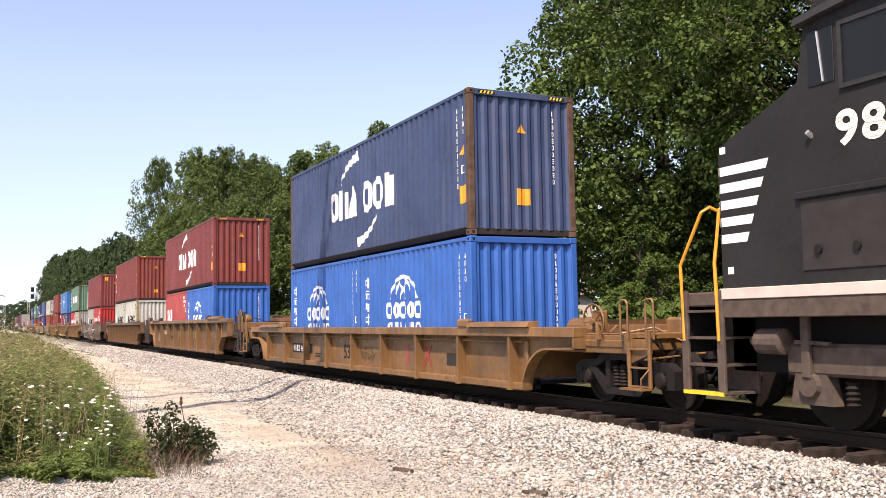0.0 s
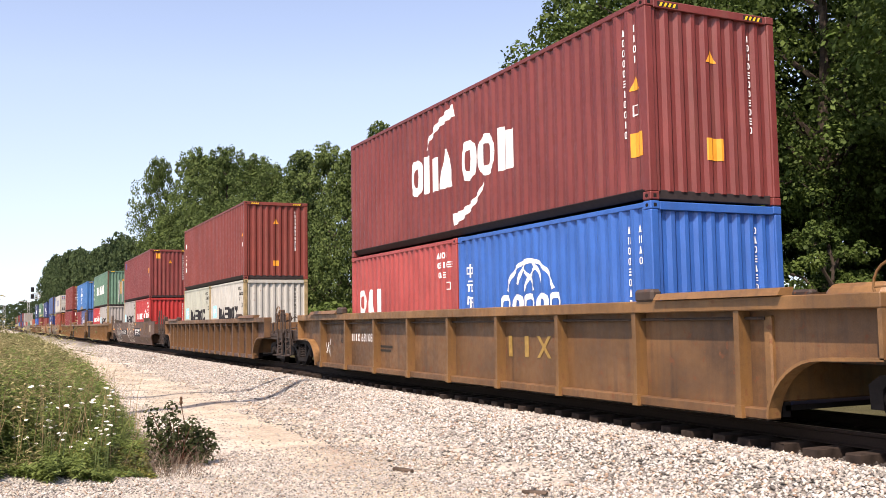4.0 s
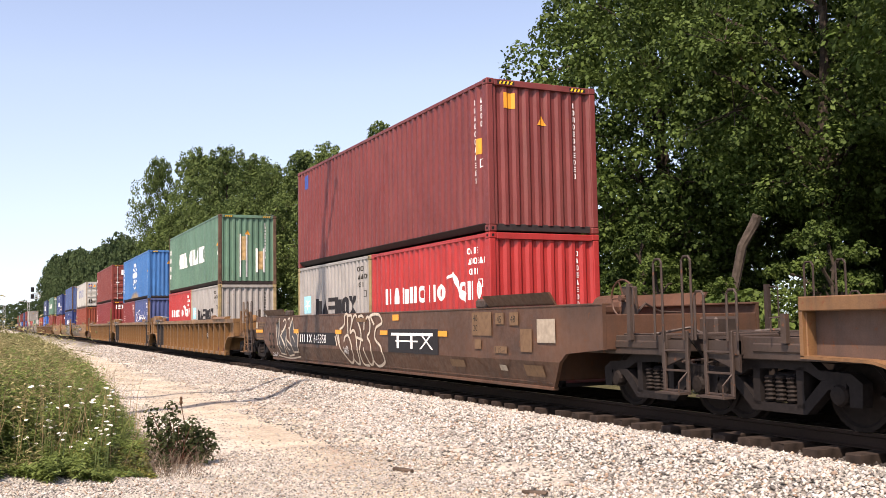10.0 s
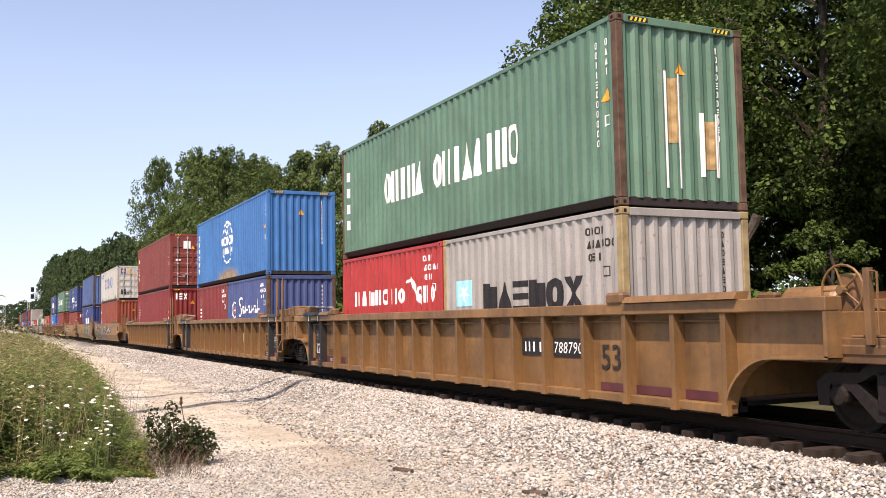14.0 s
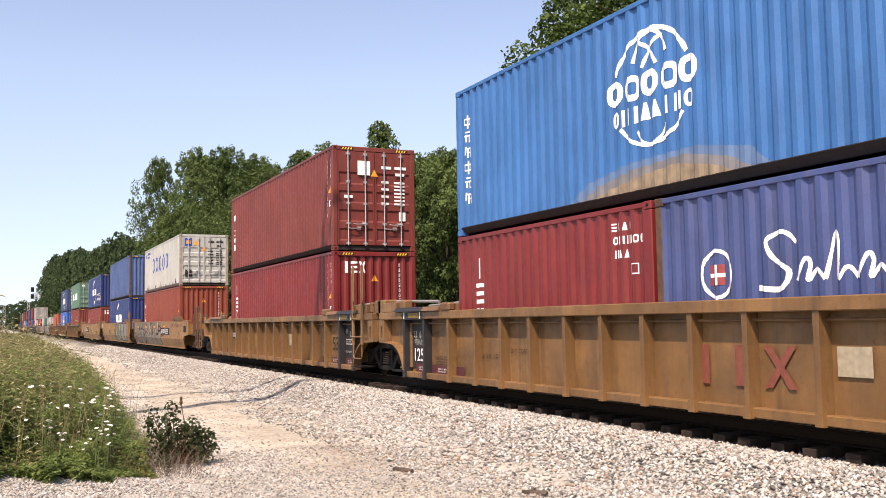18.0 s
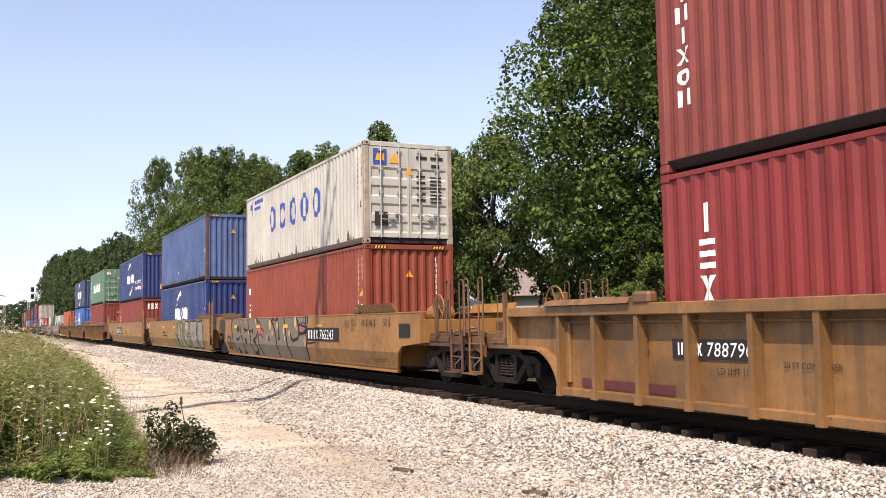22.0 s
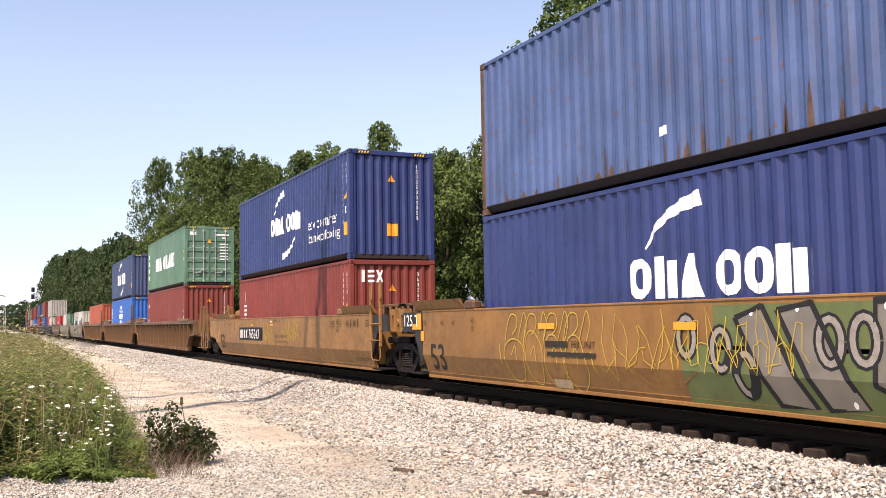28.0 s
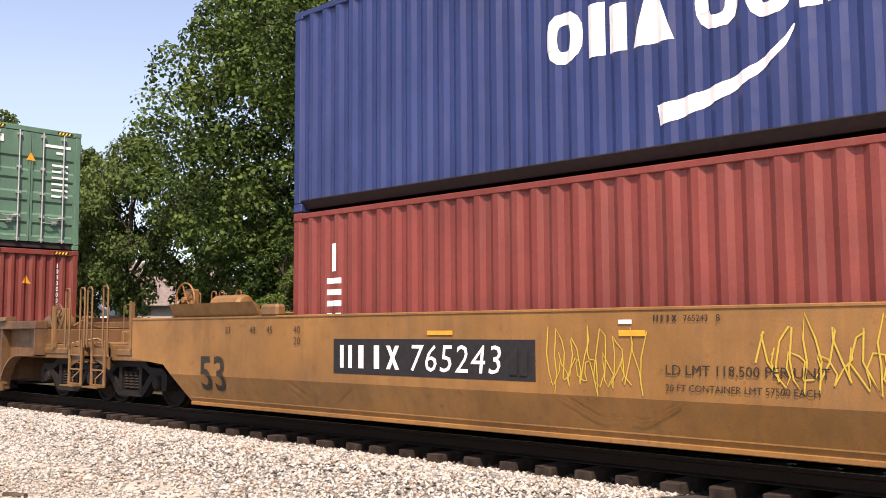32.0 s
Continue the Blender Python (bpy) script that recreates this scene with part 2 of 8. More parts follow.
def make_ground_material():
    ma, n, l, p = nodes_of("ground_soil_gravel_grass")
    g = n.new("ShaderNodeNewGeometry")
    sep = n.new("ShaderNodeSeparateXYZ")
    l.new(g.outputs["Position"], sep.inputs[0])
    wob = world_noise(n, l, 0.55, 5, (1, 0.35, 1))
    ad = n.new("ShaderNodeMath")
    ad.operation = "MULTIPLY_ADD"
    ad.inputs[1].default_value = 2.6
    l.new(wob, ad.inputs[0])
    l.new(sep.outputs["X"], ad.inputs[2])           # x + 2.6 * noise, about x + 1.3
    apron = n.new("ShaderNodeMapRange")
    apron.inputs["From Min"].default_value, apron.inputs["From Max"].default_value = 10.2, 11.6
    apron.inputs["To Min"].default_value, apron.inputs["To Max"].default_value = 3.2, 0.0
    l.new(sep.outputs["Y"], apron.inputs["Value"])
    ad2 = n.new("ShaderNodeMath")
    ad2.operation = "ADD"
    l.new(ad.outputs[0], ad2.inputs[0])
    l.new(apron.outputs[0], ad2.inputs[1])
    fewer = n.new("ShaderNodeMath")
    fewer.operation = "MINIMUM"
    fewer.inputs[1].default_value = 4.2
    l.new(ad2.outputs[0], fewer.inputs[0])
    most = n.new("ShaderNodeMath")
    most.operation = "MAXIMUM"
    l.new(fewer.outputs[0], most.inputs[0])
    l.new(ad.outputs[0], most.inputs[1])
    mr = n.new("ShaderNodeMapRange")
    mr.inputs["From Min"].default_value, mr.inputs["From Max"].default_value = -5.0, 25.0
    l.new(most.outputs[0], mr.inputs["Value"])

    def at(x):
        return (x + 1.3 + 5.0) / 30.0
    grass, dirt, pale, stone = (0.085, 0.080, 0.040), (0.47, 0.42, 0.33), (0.55, 0.515, 0.44), (0.21, 0.20, 0.175)
    # the track bed strip carries the shade under the train in its colour
    base = ramp(n, l, mr.outputs[0], [(at(1.1), grass), (at(2.0), (0.36, 0.31, 0.26)), (at(2.9), pale), (at(3.6), dirt), (at(4.7), dirt), (at(5.9), pale),
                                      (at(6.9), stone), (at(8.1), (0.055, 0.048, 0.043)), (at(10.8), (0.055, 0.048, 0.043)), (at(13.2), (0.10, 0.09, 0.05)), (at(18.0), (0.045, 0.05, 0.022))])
    v = n.new("ShaderNodeTexVoronoi")
    v.inputs["Scale"].default_value = 26.0
    l.new(g.outputs["Position"], v.inputs["Vector"])
    peb = mix(n, l, 0.5, v.outputs["Color"], grey(0.5))
    hs = n.new("ShaderNodeHueSaturation")
    hs.inputs["Saturation"].default_value = 0.12
    l.new(peb, hs.inputs["Color"])
    base = mix(n, l, 0.55, base, hs.outputs[0], "OVERLAY")
    gaps = ramp(n, l, v.outputs["Distance"], [(0.0, grey(1.0)), (0.7, grey(0.45))])
    big = world_noise(n, l, 0.9, 6)
    base = mix(n, l, 0.55, base, ramp(n, l, big, [(0.3, grey(0.25)), (0.7, grey(0.75))]), "OVERLAY")
    base = mix(n, l, 0.35, base, gaps, "MULTIPLY")
    fine = world_noise(n, l, 140.0, 4)
    base = mix(n, l, 0.4, base, ramp(n, l, fine, [(0.3, grey(0.2)), (0.7, grey(0.8))]), "OVERLAY")
    l.new(base, p.inputs["Base Color"])
    p.inputs["Roughness"].default_value = 0.95
    p.inputs["Specular IOR Level"].default_value = 0.15
    bump(n, l, mix(n, l, 0.5, v.outputs["Distance"], fine), 0.7, 0.03, p)
    return ma


def make_ground():
    xs = np.concatenate([[-3000, -800, -200, -60, -25, -12], np.arange(-7, 16, 0.25), [17, 19, 22, 26, 32, 45, 80, 200, 800, 3000]])
    ys = np.concatenate([[-600, -150, -50, -20, -8], np.arange(-4, 46, 0.3), np.arange(46, 90, 1.0), [95, 105, 120, 140, 170, 220, 300, 450, 800, 1600, 4000]])
    X, Y = np.meshgrid(xs, ys, indexing="ij")
    near = np.clip((60 - np.abs(Y - 18)) / 30, 0, 1)
    Z = ground_z(X, Y * near)
    verts = np.stack([X, Y, Z], -1).reshape(-1, 3)
    a = (np.arange(len(xs) - 1)[:, None] * len(ys) + np.arange(len(ys) - 1)[None, :]).ravel()
    faces = np.stack([a, a + len(ys), a + len(ys) + 1, a + 1], 1)
    me = cloud("ground", verts, faces, make_ground_material(), smooth=True)
    tagged(new("ground", me), "pale dirt and gravel ground beside the railway track", "ground", kind="structure")


make_ground()


def stone_cloud(name, count, xr, yr, size, seed, density=None, lift=0.35):
    """Loose stones: squashed octahedra lying on the ground."""
    r = np.random.RandomState(seed)
    x, y = r.uniform(*xr, count), r.uniform(*yr, count)
    if density is not None:
        keep = r.rand(count) < density(x, y)
        x, y = x[keep], y[keep]
    n = len(x)
    near = np.clip((60 - np.abs(y - 18)) / 30, 0, 1)
    z = ground_z(x, y * near)
    s = size * r.uniform(0.55, 1.25, n)
    base = np.array([(1, 0, 0), (0, 1, 0), (-1, 0, 0), (0, -1, 0), (0.2, 0.15, 0.75), (-0.1, -0.2, -0.6)])
    ang = r.uniform(0, 6.28, n)
    v = base[None] * (1 + r.uniform(-0.35, 0.35, (n, 6, 3))) * s[:, None, None] * np.stack([np.ones(n), r.uniform(0.6, 1, n), r.uniform(0.55, 0.95, n)], 1)[:, None, :]
    ca, sa = np.cos(ang)[:, None], np.sin(ang)[:, None]
    tx = r.uniform(-0.6, 0.6, (n, 1))
    vx, vy, vz = v[..., 0] * ca - v[..., 1] * sa, v[..., 0] * sa + v[..., 1] * ca, v[..., 2] + v[..., 0] * tx
    verts = np.stack([vx + x[:, None], vy + y[:, None], vz + z[:, None] + lift * s[:, None]], -1).reshape(-1, 3)
    tri = np.array([(0, 1, 4), (1, 2, 4), (2, 3, 4), (3, 0, 4), (1, 0, 5), (2, 1, 5), (3, 2, 5), (0, 3, 5)])
    faces = (np.arange(n)[:, None, None] * 6 + tri[None]).reshape(-1, 3)
    return verts, faces


def stone_material(name, tones):
    ma, n, l, p = nodes_of(name)
    g = n.new("ShaderNodeNewGeometry")
    col = ramp(n, l, g.outputs["Random Per Island"], tones)
    f = world_noise(n, l, 70.0, 4)
    col = mix(n, l, 0.35, col, ramp(n, l, f, [(0.3, grey(0.25)), (0.7, grey(0.75))]), "OVERLAY")
    l.new(col, p.inputs["Base Color"])
    p.inputs["Roughness"].default_value = 0.9
    bump(n, l, f, 0.3, 0.006, p)
    return ma


BALLAST = stone_material("ballast_limestone", [(0.0, (0.07, 0.066, 0.060)), (0.14, (0.19, 0.185, 0.165)), (0.36, (0.35, 0.34, 0.305)), (0.70, (0.48, 0.465, 0.415)), (0.80, (0.36, 0.27, 0.19)), (0.84, (0.22, 0.15, 0.105)), (0.90, (0.34, 0.345, 0.335)), (1.0, (0.70, 0.68, 0.62))])
# greasy bed stones, taken darker to stand for the train's shade
BED_BALLAST = stone_material("oily_shaded_ballast", [(0.0, (0.016, 0.014, 0.013)), (0.6, (0.042, 0.037, 0.033)), (1.0, (0.11, 0.10, 0.09))])


def edge_mask(x, y):
    return np.clip((x - 5.55 - 0.35 * np.sin(0.7 * y) - 0.2 * np.sin(2.1 * y)) / 0.9, 0.10, 1.0)


def pile(parts):
    o, vs, fs = 0, [], []
    for v, f in parts:
        vs.append(v)
        fs.append(f + o)
        o += len(v)
    return np.concatenate(vs), np.concatenate(fs)


def make_ballast():
    parts = []
    parts.append(stone_cloud("a", 62000, (4.4, 8.22), (4.5, 20.0), 0.034, 11, edge_mask))
    parts.append(stone_cloud("b", 34000, (5.0, 8.22), (20.0, 44.0), 0.036, 12, edge_mask))
    parts.append(stone_cloud("g", 9000, (5.3, 8.22), (44.0, 80.0), 0.055, 17, edge_mask))
    parts.append(stone_cloud("d", 7000, (10.7, 12.8), (4.0, 40.0), 0.045, 14))
    parts.append(stone_cloud("e", 42000, (-0.8, 5.6), (5.5, 13.0), 0.017, 15, lambda x, y: np.clip(np.where(y < 10.9, 1.0, 0.8 - 0.45 * np.sin(1.9 * x + 0.3) ** 2) * np.where((x < 1.2) & (y > 11.0), 0.1, 1.0), 0, 1)))
    parts.append(stone_cloud("f", 12000, (2.2, 5.8), (13.0, 40.0), 0.020, 16, lambda x, y: np.clip(0.2 + 0.8 * np.abs(x - 4.1) / 1.6, 0, 1)))
    v, f = pile(parts)
    tagged(new("ballast_stones", cloud("ballast_stones", v, f, BALLAST)), "pale crushed limestone ballast along the track", "ballast", kind="stuff")
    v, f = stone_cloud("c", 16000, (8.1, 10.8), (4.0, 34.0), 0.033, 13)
    tagged(new("oily_shaded_ballast", cloud("oily_shaded_ballast", v, f, BED_BALLAST)), "oily ballast between the ties, darkened for the train's shade", "ballast", kind="stuff")


make_ballast()


def rail_profile(x):
    pts = [(-0.07, -0.171), (0.07, -0.171), (0.07, -0.16), (0.012, -0.145), (0.009, -0.05), (0.036, -0.038), (0.036, -0.006), (0.028, 0), (-0.028, 0),
           (-0.036, -0.006), (-0.036, -0.038), (-0.009, -0.05), (-0.012, -0.145), (-0.07, -0.16)]
    return [(x + a, b) for a, b in pts]


def make_track():
    tie_mat = plain("creosoted_tie", (0.034, 0.025, 0.020), 0.9, 0, 0.6, 7)
    track = thing("railway_track", "steel rails on dark creosoted wooden ties", "railway track", kind="structure")
    for s in (-1, 1):
        m = Mesh().prism(rail_profile(TRACK_X + s * 0.753), "y", -120.0, 1600.0)
        part("rail", m, RAILRUST, track, "rusty steel rail with a worn bright head")
        part("rail_head", Mesh().box(TRACK_X + s * 0.753 - 0.024, TRACK_X + s * 0.753 + 0.024, -120, 1600, -0.004, 0.002), STEEL, track)
    rnd = random.Random(5)
    shapes = []
    for k in range(6):
        m = Mesh()
        e = rnd.uniform(-0.05, 0.05)
        m.box(-1.27 + e, 1.27 + e, -0.105, 0.105, -0.185, 0.0, 0.009)
        m.v = [(x + rnd.uniform(-0.012, 0.012), y + rnd.uniform(-0.008, 0.008), z + rnd.uniform(-0.006, 0.004)) for x, y, z in m.v]
        me = m.data("tie")
        me.materials.append(tie_mat)
        shapes.append(me)
    y = 2.0
    for i in range(150):
        ob = part("tie", shapes[i % 6], tie_mat, track)
        ob.matrix_basis = pose(TRACK_X + rnd.uniform(-0.05, 0.05), y, -0.172, 0, 0, rnd.uniform(-1.2, 1.2))
        y += rnd.uniform(0.50, 0.55)
    far = Mesh()
    while y < 420:
        far.box(TRACK_X - 1.3, TRACK_X + 1.3, y - 0.11, y + 0.11, -0.35, -0.172)
        y += 0.53
    tagged(part("distant_ties", far, tie_mat, track), kind="stuff")


make_track()


# ---- paint that follows a corrugated sheet ----
def clip_half(poly, c, keep_above):
    out = []
    for i, a in enumerate(poly):
        b = poly[(i + 1) % len(poly)]
        ia, ib = (a[0] >= c) == keep_above or a[0] == c, (b[0] >= c) == keep_above or b[0] == c
        if ia:
            out.append(a)
        if ia != ib:
            t = (c - a[0]) / (b[0] - a[0])
            out.append((c, a[1] + t * (b[1] - a[1])))
    return out


def laid(polys, cuts, depth, put):
    """Cuts convex shapes at the folds of a sheet and lays them on it. put(u, v, inset) gives the place."""
    m = Mesh()
    cuts = sorted(cuts)
    for k, poly in enumerate(polys):
        lo, hi = min(p[0] for p in poly), max(p[0] for p in poly)
        edges = [c for c in cuts if lo + 1e-4 < c < hi - 1e-4]
        bounds = [lo - 1] + edges + [hi + 1]
        for a, b in zip(bounds, bounds[1:]):
            q = clip_half(clip_half(poly, a, True), b, False)
            if len(q) >= 3:
                mid = sum(p[0] for p in q) / len(q)
                e = 1e-5
                m.poly([put(u, v, depth(u + e if u < mid else u - e) - 0.0005 * (k % 9)) for u, v in q])
    return m.weld()


def bar(u0, v0, u1, v1, slant=0.0):
    return [(u0, v0), (u1, v0), (u1 + slant, v1), (u0 + slant, v1)]


def word(code, u0, u1, v0, v1, gap=0.2, fine=True):
    """A trade name as plain shapes: o ring, m block, n two stems, a wedge, e three bars, i stem, x crossed bars."""
    w, h = (u1 - u0) / len(code), v1 - v0
    out = []
    for i, k in enumerate(code):
        a, b = u0 + i * w + w * gap / 2, u0 + (i + 1) * w - w * gap / 2
        t = min((b - a) * 0.30, h * 0.26)
        c = (a + b) / 2
        if k == "o" and fine:
            ring = [(c + math.copysign(abs(math.cos(q)) ** 0.75, math.cos(q)) * (b - a - t) / 2, (v0 + v1) / 2 + math.copysign(abs(math.sin(q)) ** 0.75, math.sin(q)) * (h - t) / 2) for q in [2 * math.pi * j / 16 for j in range(18)]]
            out += stroke(ring, t)[:-1]
        elif k == "o":
            out += [bar(a, v0 + t, a + t, v1 - t), bar(b - t, v0 + t, b, v1 - t)]
            out += [[(a, v0 + t), (a + t * 0.8, v0), (b - t * 0.8, v0), (b, v0 + t)], [(a, v1 - t), (b, v1 - t), (b - t * 0.8, v1), (a + t * 0.8, v1)]]
        elif k == "m":
            out += [bar(a, v0, c - t * 0.2, v1), bar(c + t * 0.2, v0, b, v1 - h * 0.12)]
        elif k == "n":
            out += [bar(a, v0, a + t, v1), bar(b - t, v0, b, v1)]
        elif k == "a":
            out += [[(a, v0), (b, v0), (c + t * 0.35, v1), (c - t * 0.35, v1)]]
        elif k == "e":
            out += [bar(a, v0 + h * q, b, v0 + h * (q + 0.2)) for q in (0.0, 0.4, 0.8)]
        elif k == "i":
            out += [bar(c - t * 0.7, v0, c + t * 0.7, v1)]
        else:
            out += [[(a, v0), (a + t, v0), (b, v1), (b - t, v1)], [(b - t, v0), (b, v0), (a + t, v1), (a, v1)]]
    return out


def glyphs(seed, u, v, n, w, h, step, down=True):
    """A column or row of small unreadable marks."""
    r = random.Random(seed)
    out = []
    for i in range(n):
        a, b = (u, v - i * step) if down else (u + i * step, v)
        out += word(r.choice("onieao"), a, a + w, b, b + h, 0.0, False)
    return out


def pieces(polys):
    """Shapes of a mark, sorted into those that touch."""
    boxes = [[min(p[0] for p in q) - 0.01, min(p[1] for p in q) - 0.01, max(p[0] for p in q) + 0.01, max(p[1] for p in q) + 0.01] for q in polys]
    group = list(range(len(polys)))
    for i, a in enumerate(boxes):
        for j, b in enumerate(boxes[:i]):
            if a[0] < b[2] and b[0] < a[2] and a[1] < b[3] and b[1] < a[3] and group[i] != group[j]:
                old, keep = group[i], group[j]
                group = [keep if g == old else g for g in group]
    out = {}
    for g, q in zip(group, polys):
        out.setdefault(g, []).append(q)
    return list(out.values())


PLATES = ("decal", "patch", "data_plate", "load_plate", "caution_decal", "amber_decal", "dark_plate", "number_board", "owner_board", "graffiti_ground", "placard", "star", "repair_patch", "pale_decal")


def mark(name, polys, material, root, label, make):
    """Paint or decals on a thing: large shapes one by one, small ones together."""
    if name in PLATES:
        for q in polys if name != "star" else [polys]:
            part(name, make([q] if name != "star" else q), material, root, label)
    elif name in ("logo", "emblem", "graffiti_fill", "owner_emblem", "rust_patch", "primer") and len(polys) < 280:
        for q in pieces(polys):
            part(name, make(q), material, root, label)
    else:
        tagged(part(name, make(polys), material, root), label, kind="stuff")


def stroke(pts, w0, w1=None, close=False):
    """A bent line of changing width as convex quads."""
    out = []
    n = len(pts)
    w1 = w0 if w1 is None else w1
    ks = []
    for i in range(n):
        a, b = pts[max(i - 1, 0)], pts[min(i + 1, n - 1)]
        dx, dy = b[0] - a[0], b[1] - a[1]
        d = math.hypot(dx, dy) or 1
        w = (w0 + (w1 - w0) * i / (n - 1)) / 2
        ks.append(((pts[i][0] - dy / d * w, pts[i][1] + dx / d * w), (pts[i][0] + dy / d * w, pts[i][1] - dx / d * w)))
    for a, b in zip(ks, ks[1:]):
        out.append([a[0], a[1], b[1], b[0]])
    return out


def arc(cu, cv, ru, rv, a0, a1, w0, w1=None, n=14):
    return stroke([(cu + ru * math.cos(radians(a0 + (a1 - a0) * i / n)), cv + rv * math.sin(radians(a0 + (a1 - a0) * i / n))) for i in range(n + 1)], w0, w1)


def curve(pts, n=6):
    """A smooth line through a few points."""
    out = []
    P = [pts[0]] + list(pts) + [pts[-1]]
    for i in range(1, len(P) - 2):
        a, b, c, d = P[i - 1:i + 3]
        for k in range(n):
            t = k / n
            out.append(tuple(0.5 * (2 * b[j] + (c[j] - a[j]) * t + (2 * a[j] - 5 * b[j] + 4 * c[j] - d[j]) * t * t + (3 * b[j] - a[j] - 3 * c[j] + d[j]) * t ** 3) for j in (0, 1)))
    return out + [pts[-1]]


TEXTS = {}


def lettering(text, size, u, v, align="LEFT", spacing=1.0, slant=0.0, bold=0.0):
    """Triangles of a text in the built-in font, set at (u, v)."""
    key = (text, align, spacing, bold)
    if key not in TEXTS:
        cu = bpy.data.curves.new("lettering", "FONT")
        cu.body, cu.align_x, cu.space_character, cu.resolution_u = text, align, spacing, 4 if bold else 2
        cu.offset = bold
        ob = bpy.data.objects.new("lettering", cu)
        scene.collection.objects.link(ob)
        me = ob.to_mesh()
        me.calc_loop_triangles()
        co = [(p.co.x, p.co.y) for p in me.vertices]
        TEXTS[key] = [[co[i] for i in t.vertices] for t in me.loop_triangles]
        ob.to_mesh_clear()
        bpy.data.objects.remove(ob)
        bpy.data.curves.remove(cu)
    return [[(u + (a + slant * b) * size, v + b * size) for a, b in t] for t in TEXTS[key]]


# ---- shipping containers ----
def folds(lo, hi, pitch, depth):
    """Folds of a trapezoid sheet between lo and hi: coordinates and insets."""
    n = max(1, round((hi - lo) / pitch))
    w = (hi - lo) / n
    us, ds = [], []
    for i in range(n):
        a = lo + i * w
        for k, d in ((0.0, 0), (0.27, 0), (0.5, depth), (0.77, depth)):
            us.append(a + k * w)
            ds.append(d)
    us.append(hi)
    ds.append(0)
    return us, ds


CACHE = {}
# bottom rails: dirt plus the shade under the sheet, put into the colour
RAILSHADE = plain("dirty_shaded_rail_paint", (0.030, 0.024, 0.024), 0.75)
RAILGREY = plain("grey_rail_paint", (0.22, 0.215, 0.20), 0.7)
RUSTPOST = plain("rusty_post", (0.095, 0.060, 0.042), 0.8, 0, 0.45, 6)
YELLOWPOST = plain("stained_post", (0.27, 0.21, 0.11), 0.75, 0, 0.4, 5)


def shared(key, make):
    if key not in CACHE:
        CACHE[key] = make()
    return CACHE[key]


def side_sheet(L, h, s):
    us, ds = folds(-L / 2 + 0.13, L / 2 - 0.13, 0.277, 0.036)
    m = Mesh()
    for u, d in zip(us, ds):
        m.v += [(s * (1.212 - d), u, 0.15), (s * (1.212 - d), u, h - 0.075)]
    for i in range(len(us) - 1):
        m.f.append((2 * i, 2 * i + 2, 2 * i + 3, 2 * i + 1) if s > 0 else (2 * i, 2 * i + 1, 2 * i + 3, 2 * i + 2))
    return m


def end_sheet(L, h, s):
    us, ds = folds(-1.09, 1.09, 0.243, 0.045)
    m = Mesh()
    for u, d in zip(us, ds):
        m.v += [(u, s * (L / 2 - 0.03 - d), 0.13), (u, s * (L / 2 - 0.03 - d), h - 0.11)]
    for i in range(len(us) - 1):
        m.f.append((2 * i, 2 * i + 1, 2 * i + 3, 2 * i + 2) if s > 0 else (2 * i, 2 * i + 2, 2 * i + 3, 2 * i + 1))
    return m


def door_leaf(h):
    """Leaf hinged at x = 0, 1.09 wide, its outer face at y = 0, with recessed horizontal bands."""
    m = Mesh()
    z0, z1 = 0.16, h - 0.14
    n = 5
    prof = [(0.0, z0)]
    step = (z1 - z0) / n
    for i in range(n):
        a = z0 + i * step
        prof += [(0.0, a + 0.11), (0.03, a + 0.16), (0.03, a + step - 0.11), (0.0, a + step - 0.06)] if i != 4 else []
    prof.append((0.0, z1))
    for a, z in prof:
        m.v += [(0.05, a, z), (1.04, a, z)]
    for i in range(len(prof) - 1):
        m.f.append((2 * i, 2 * i + 1, 2 * i + 3, 2 * i + 2))
    m.box(0.005, 0.05, -0.008, 0.05, z0, z1).box(1.04, 1.085, -0.008, 0.05, z0, z1)
    return m


def lock_rod(h):
    m = Mesh().tube([(0, -0.05, 0.14), (0, -0.05, h - 0.12)], 0.019, 8)
    for z in (0.2, 0.75, 1.3, 1.9, h - 0.22):
        m.box(-0.05, 0.05, -0.06, 0.0, z - 0.03, z + 0.03)
    return m


def rod_handle():
    return Mesh().tube([(0, -0.06, 0), (0.12, -0.07, -0.02), (0.36, -0.065, 0.0)], 0.014, 6).box(0.26, 0.36, -0.05, 0.0, -0.05, 0.05)


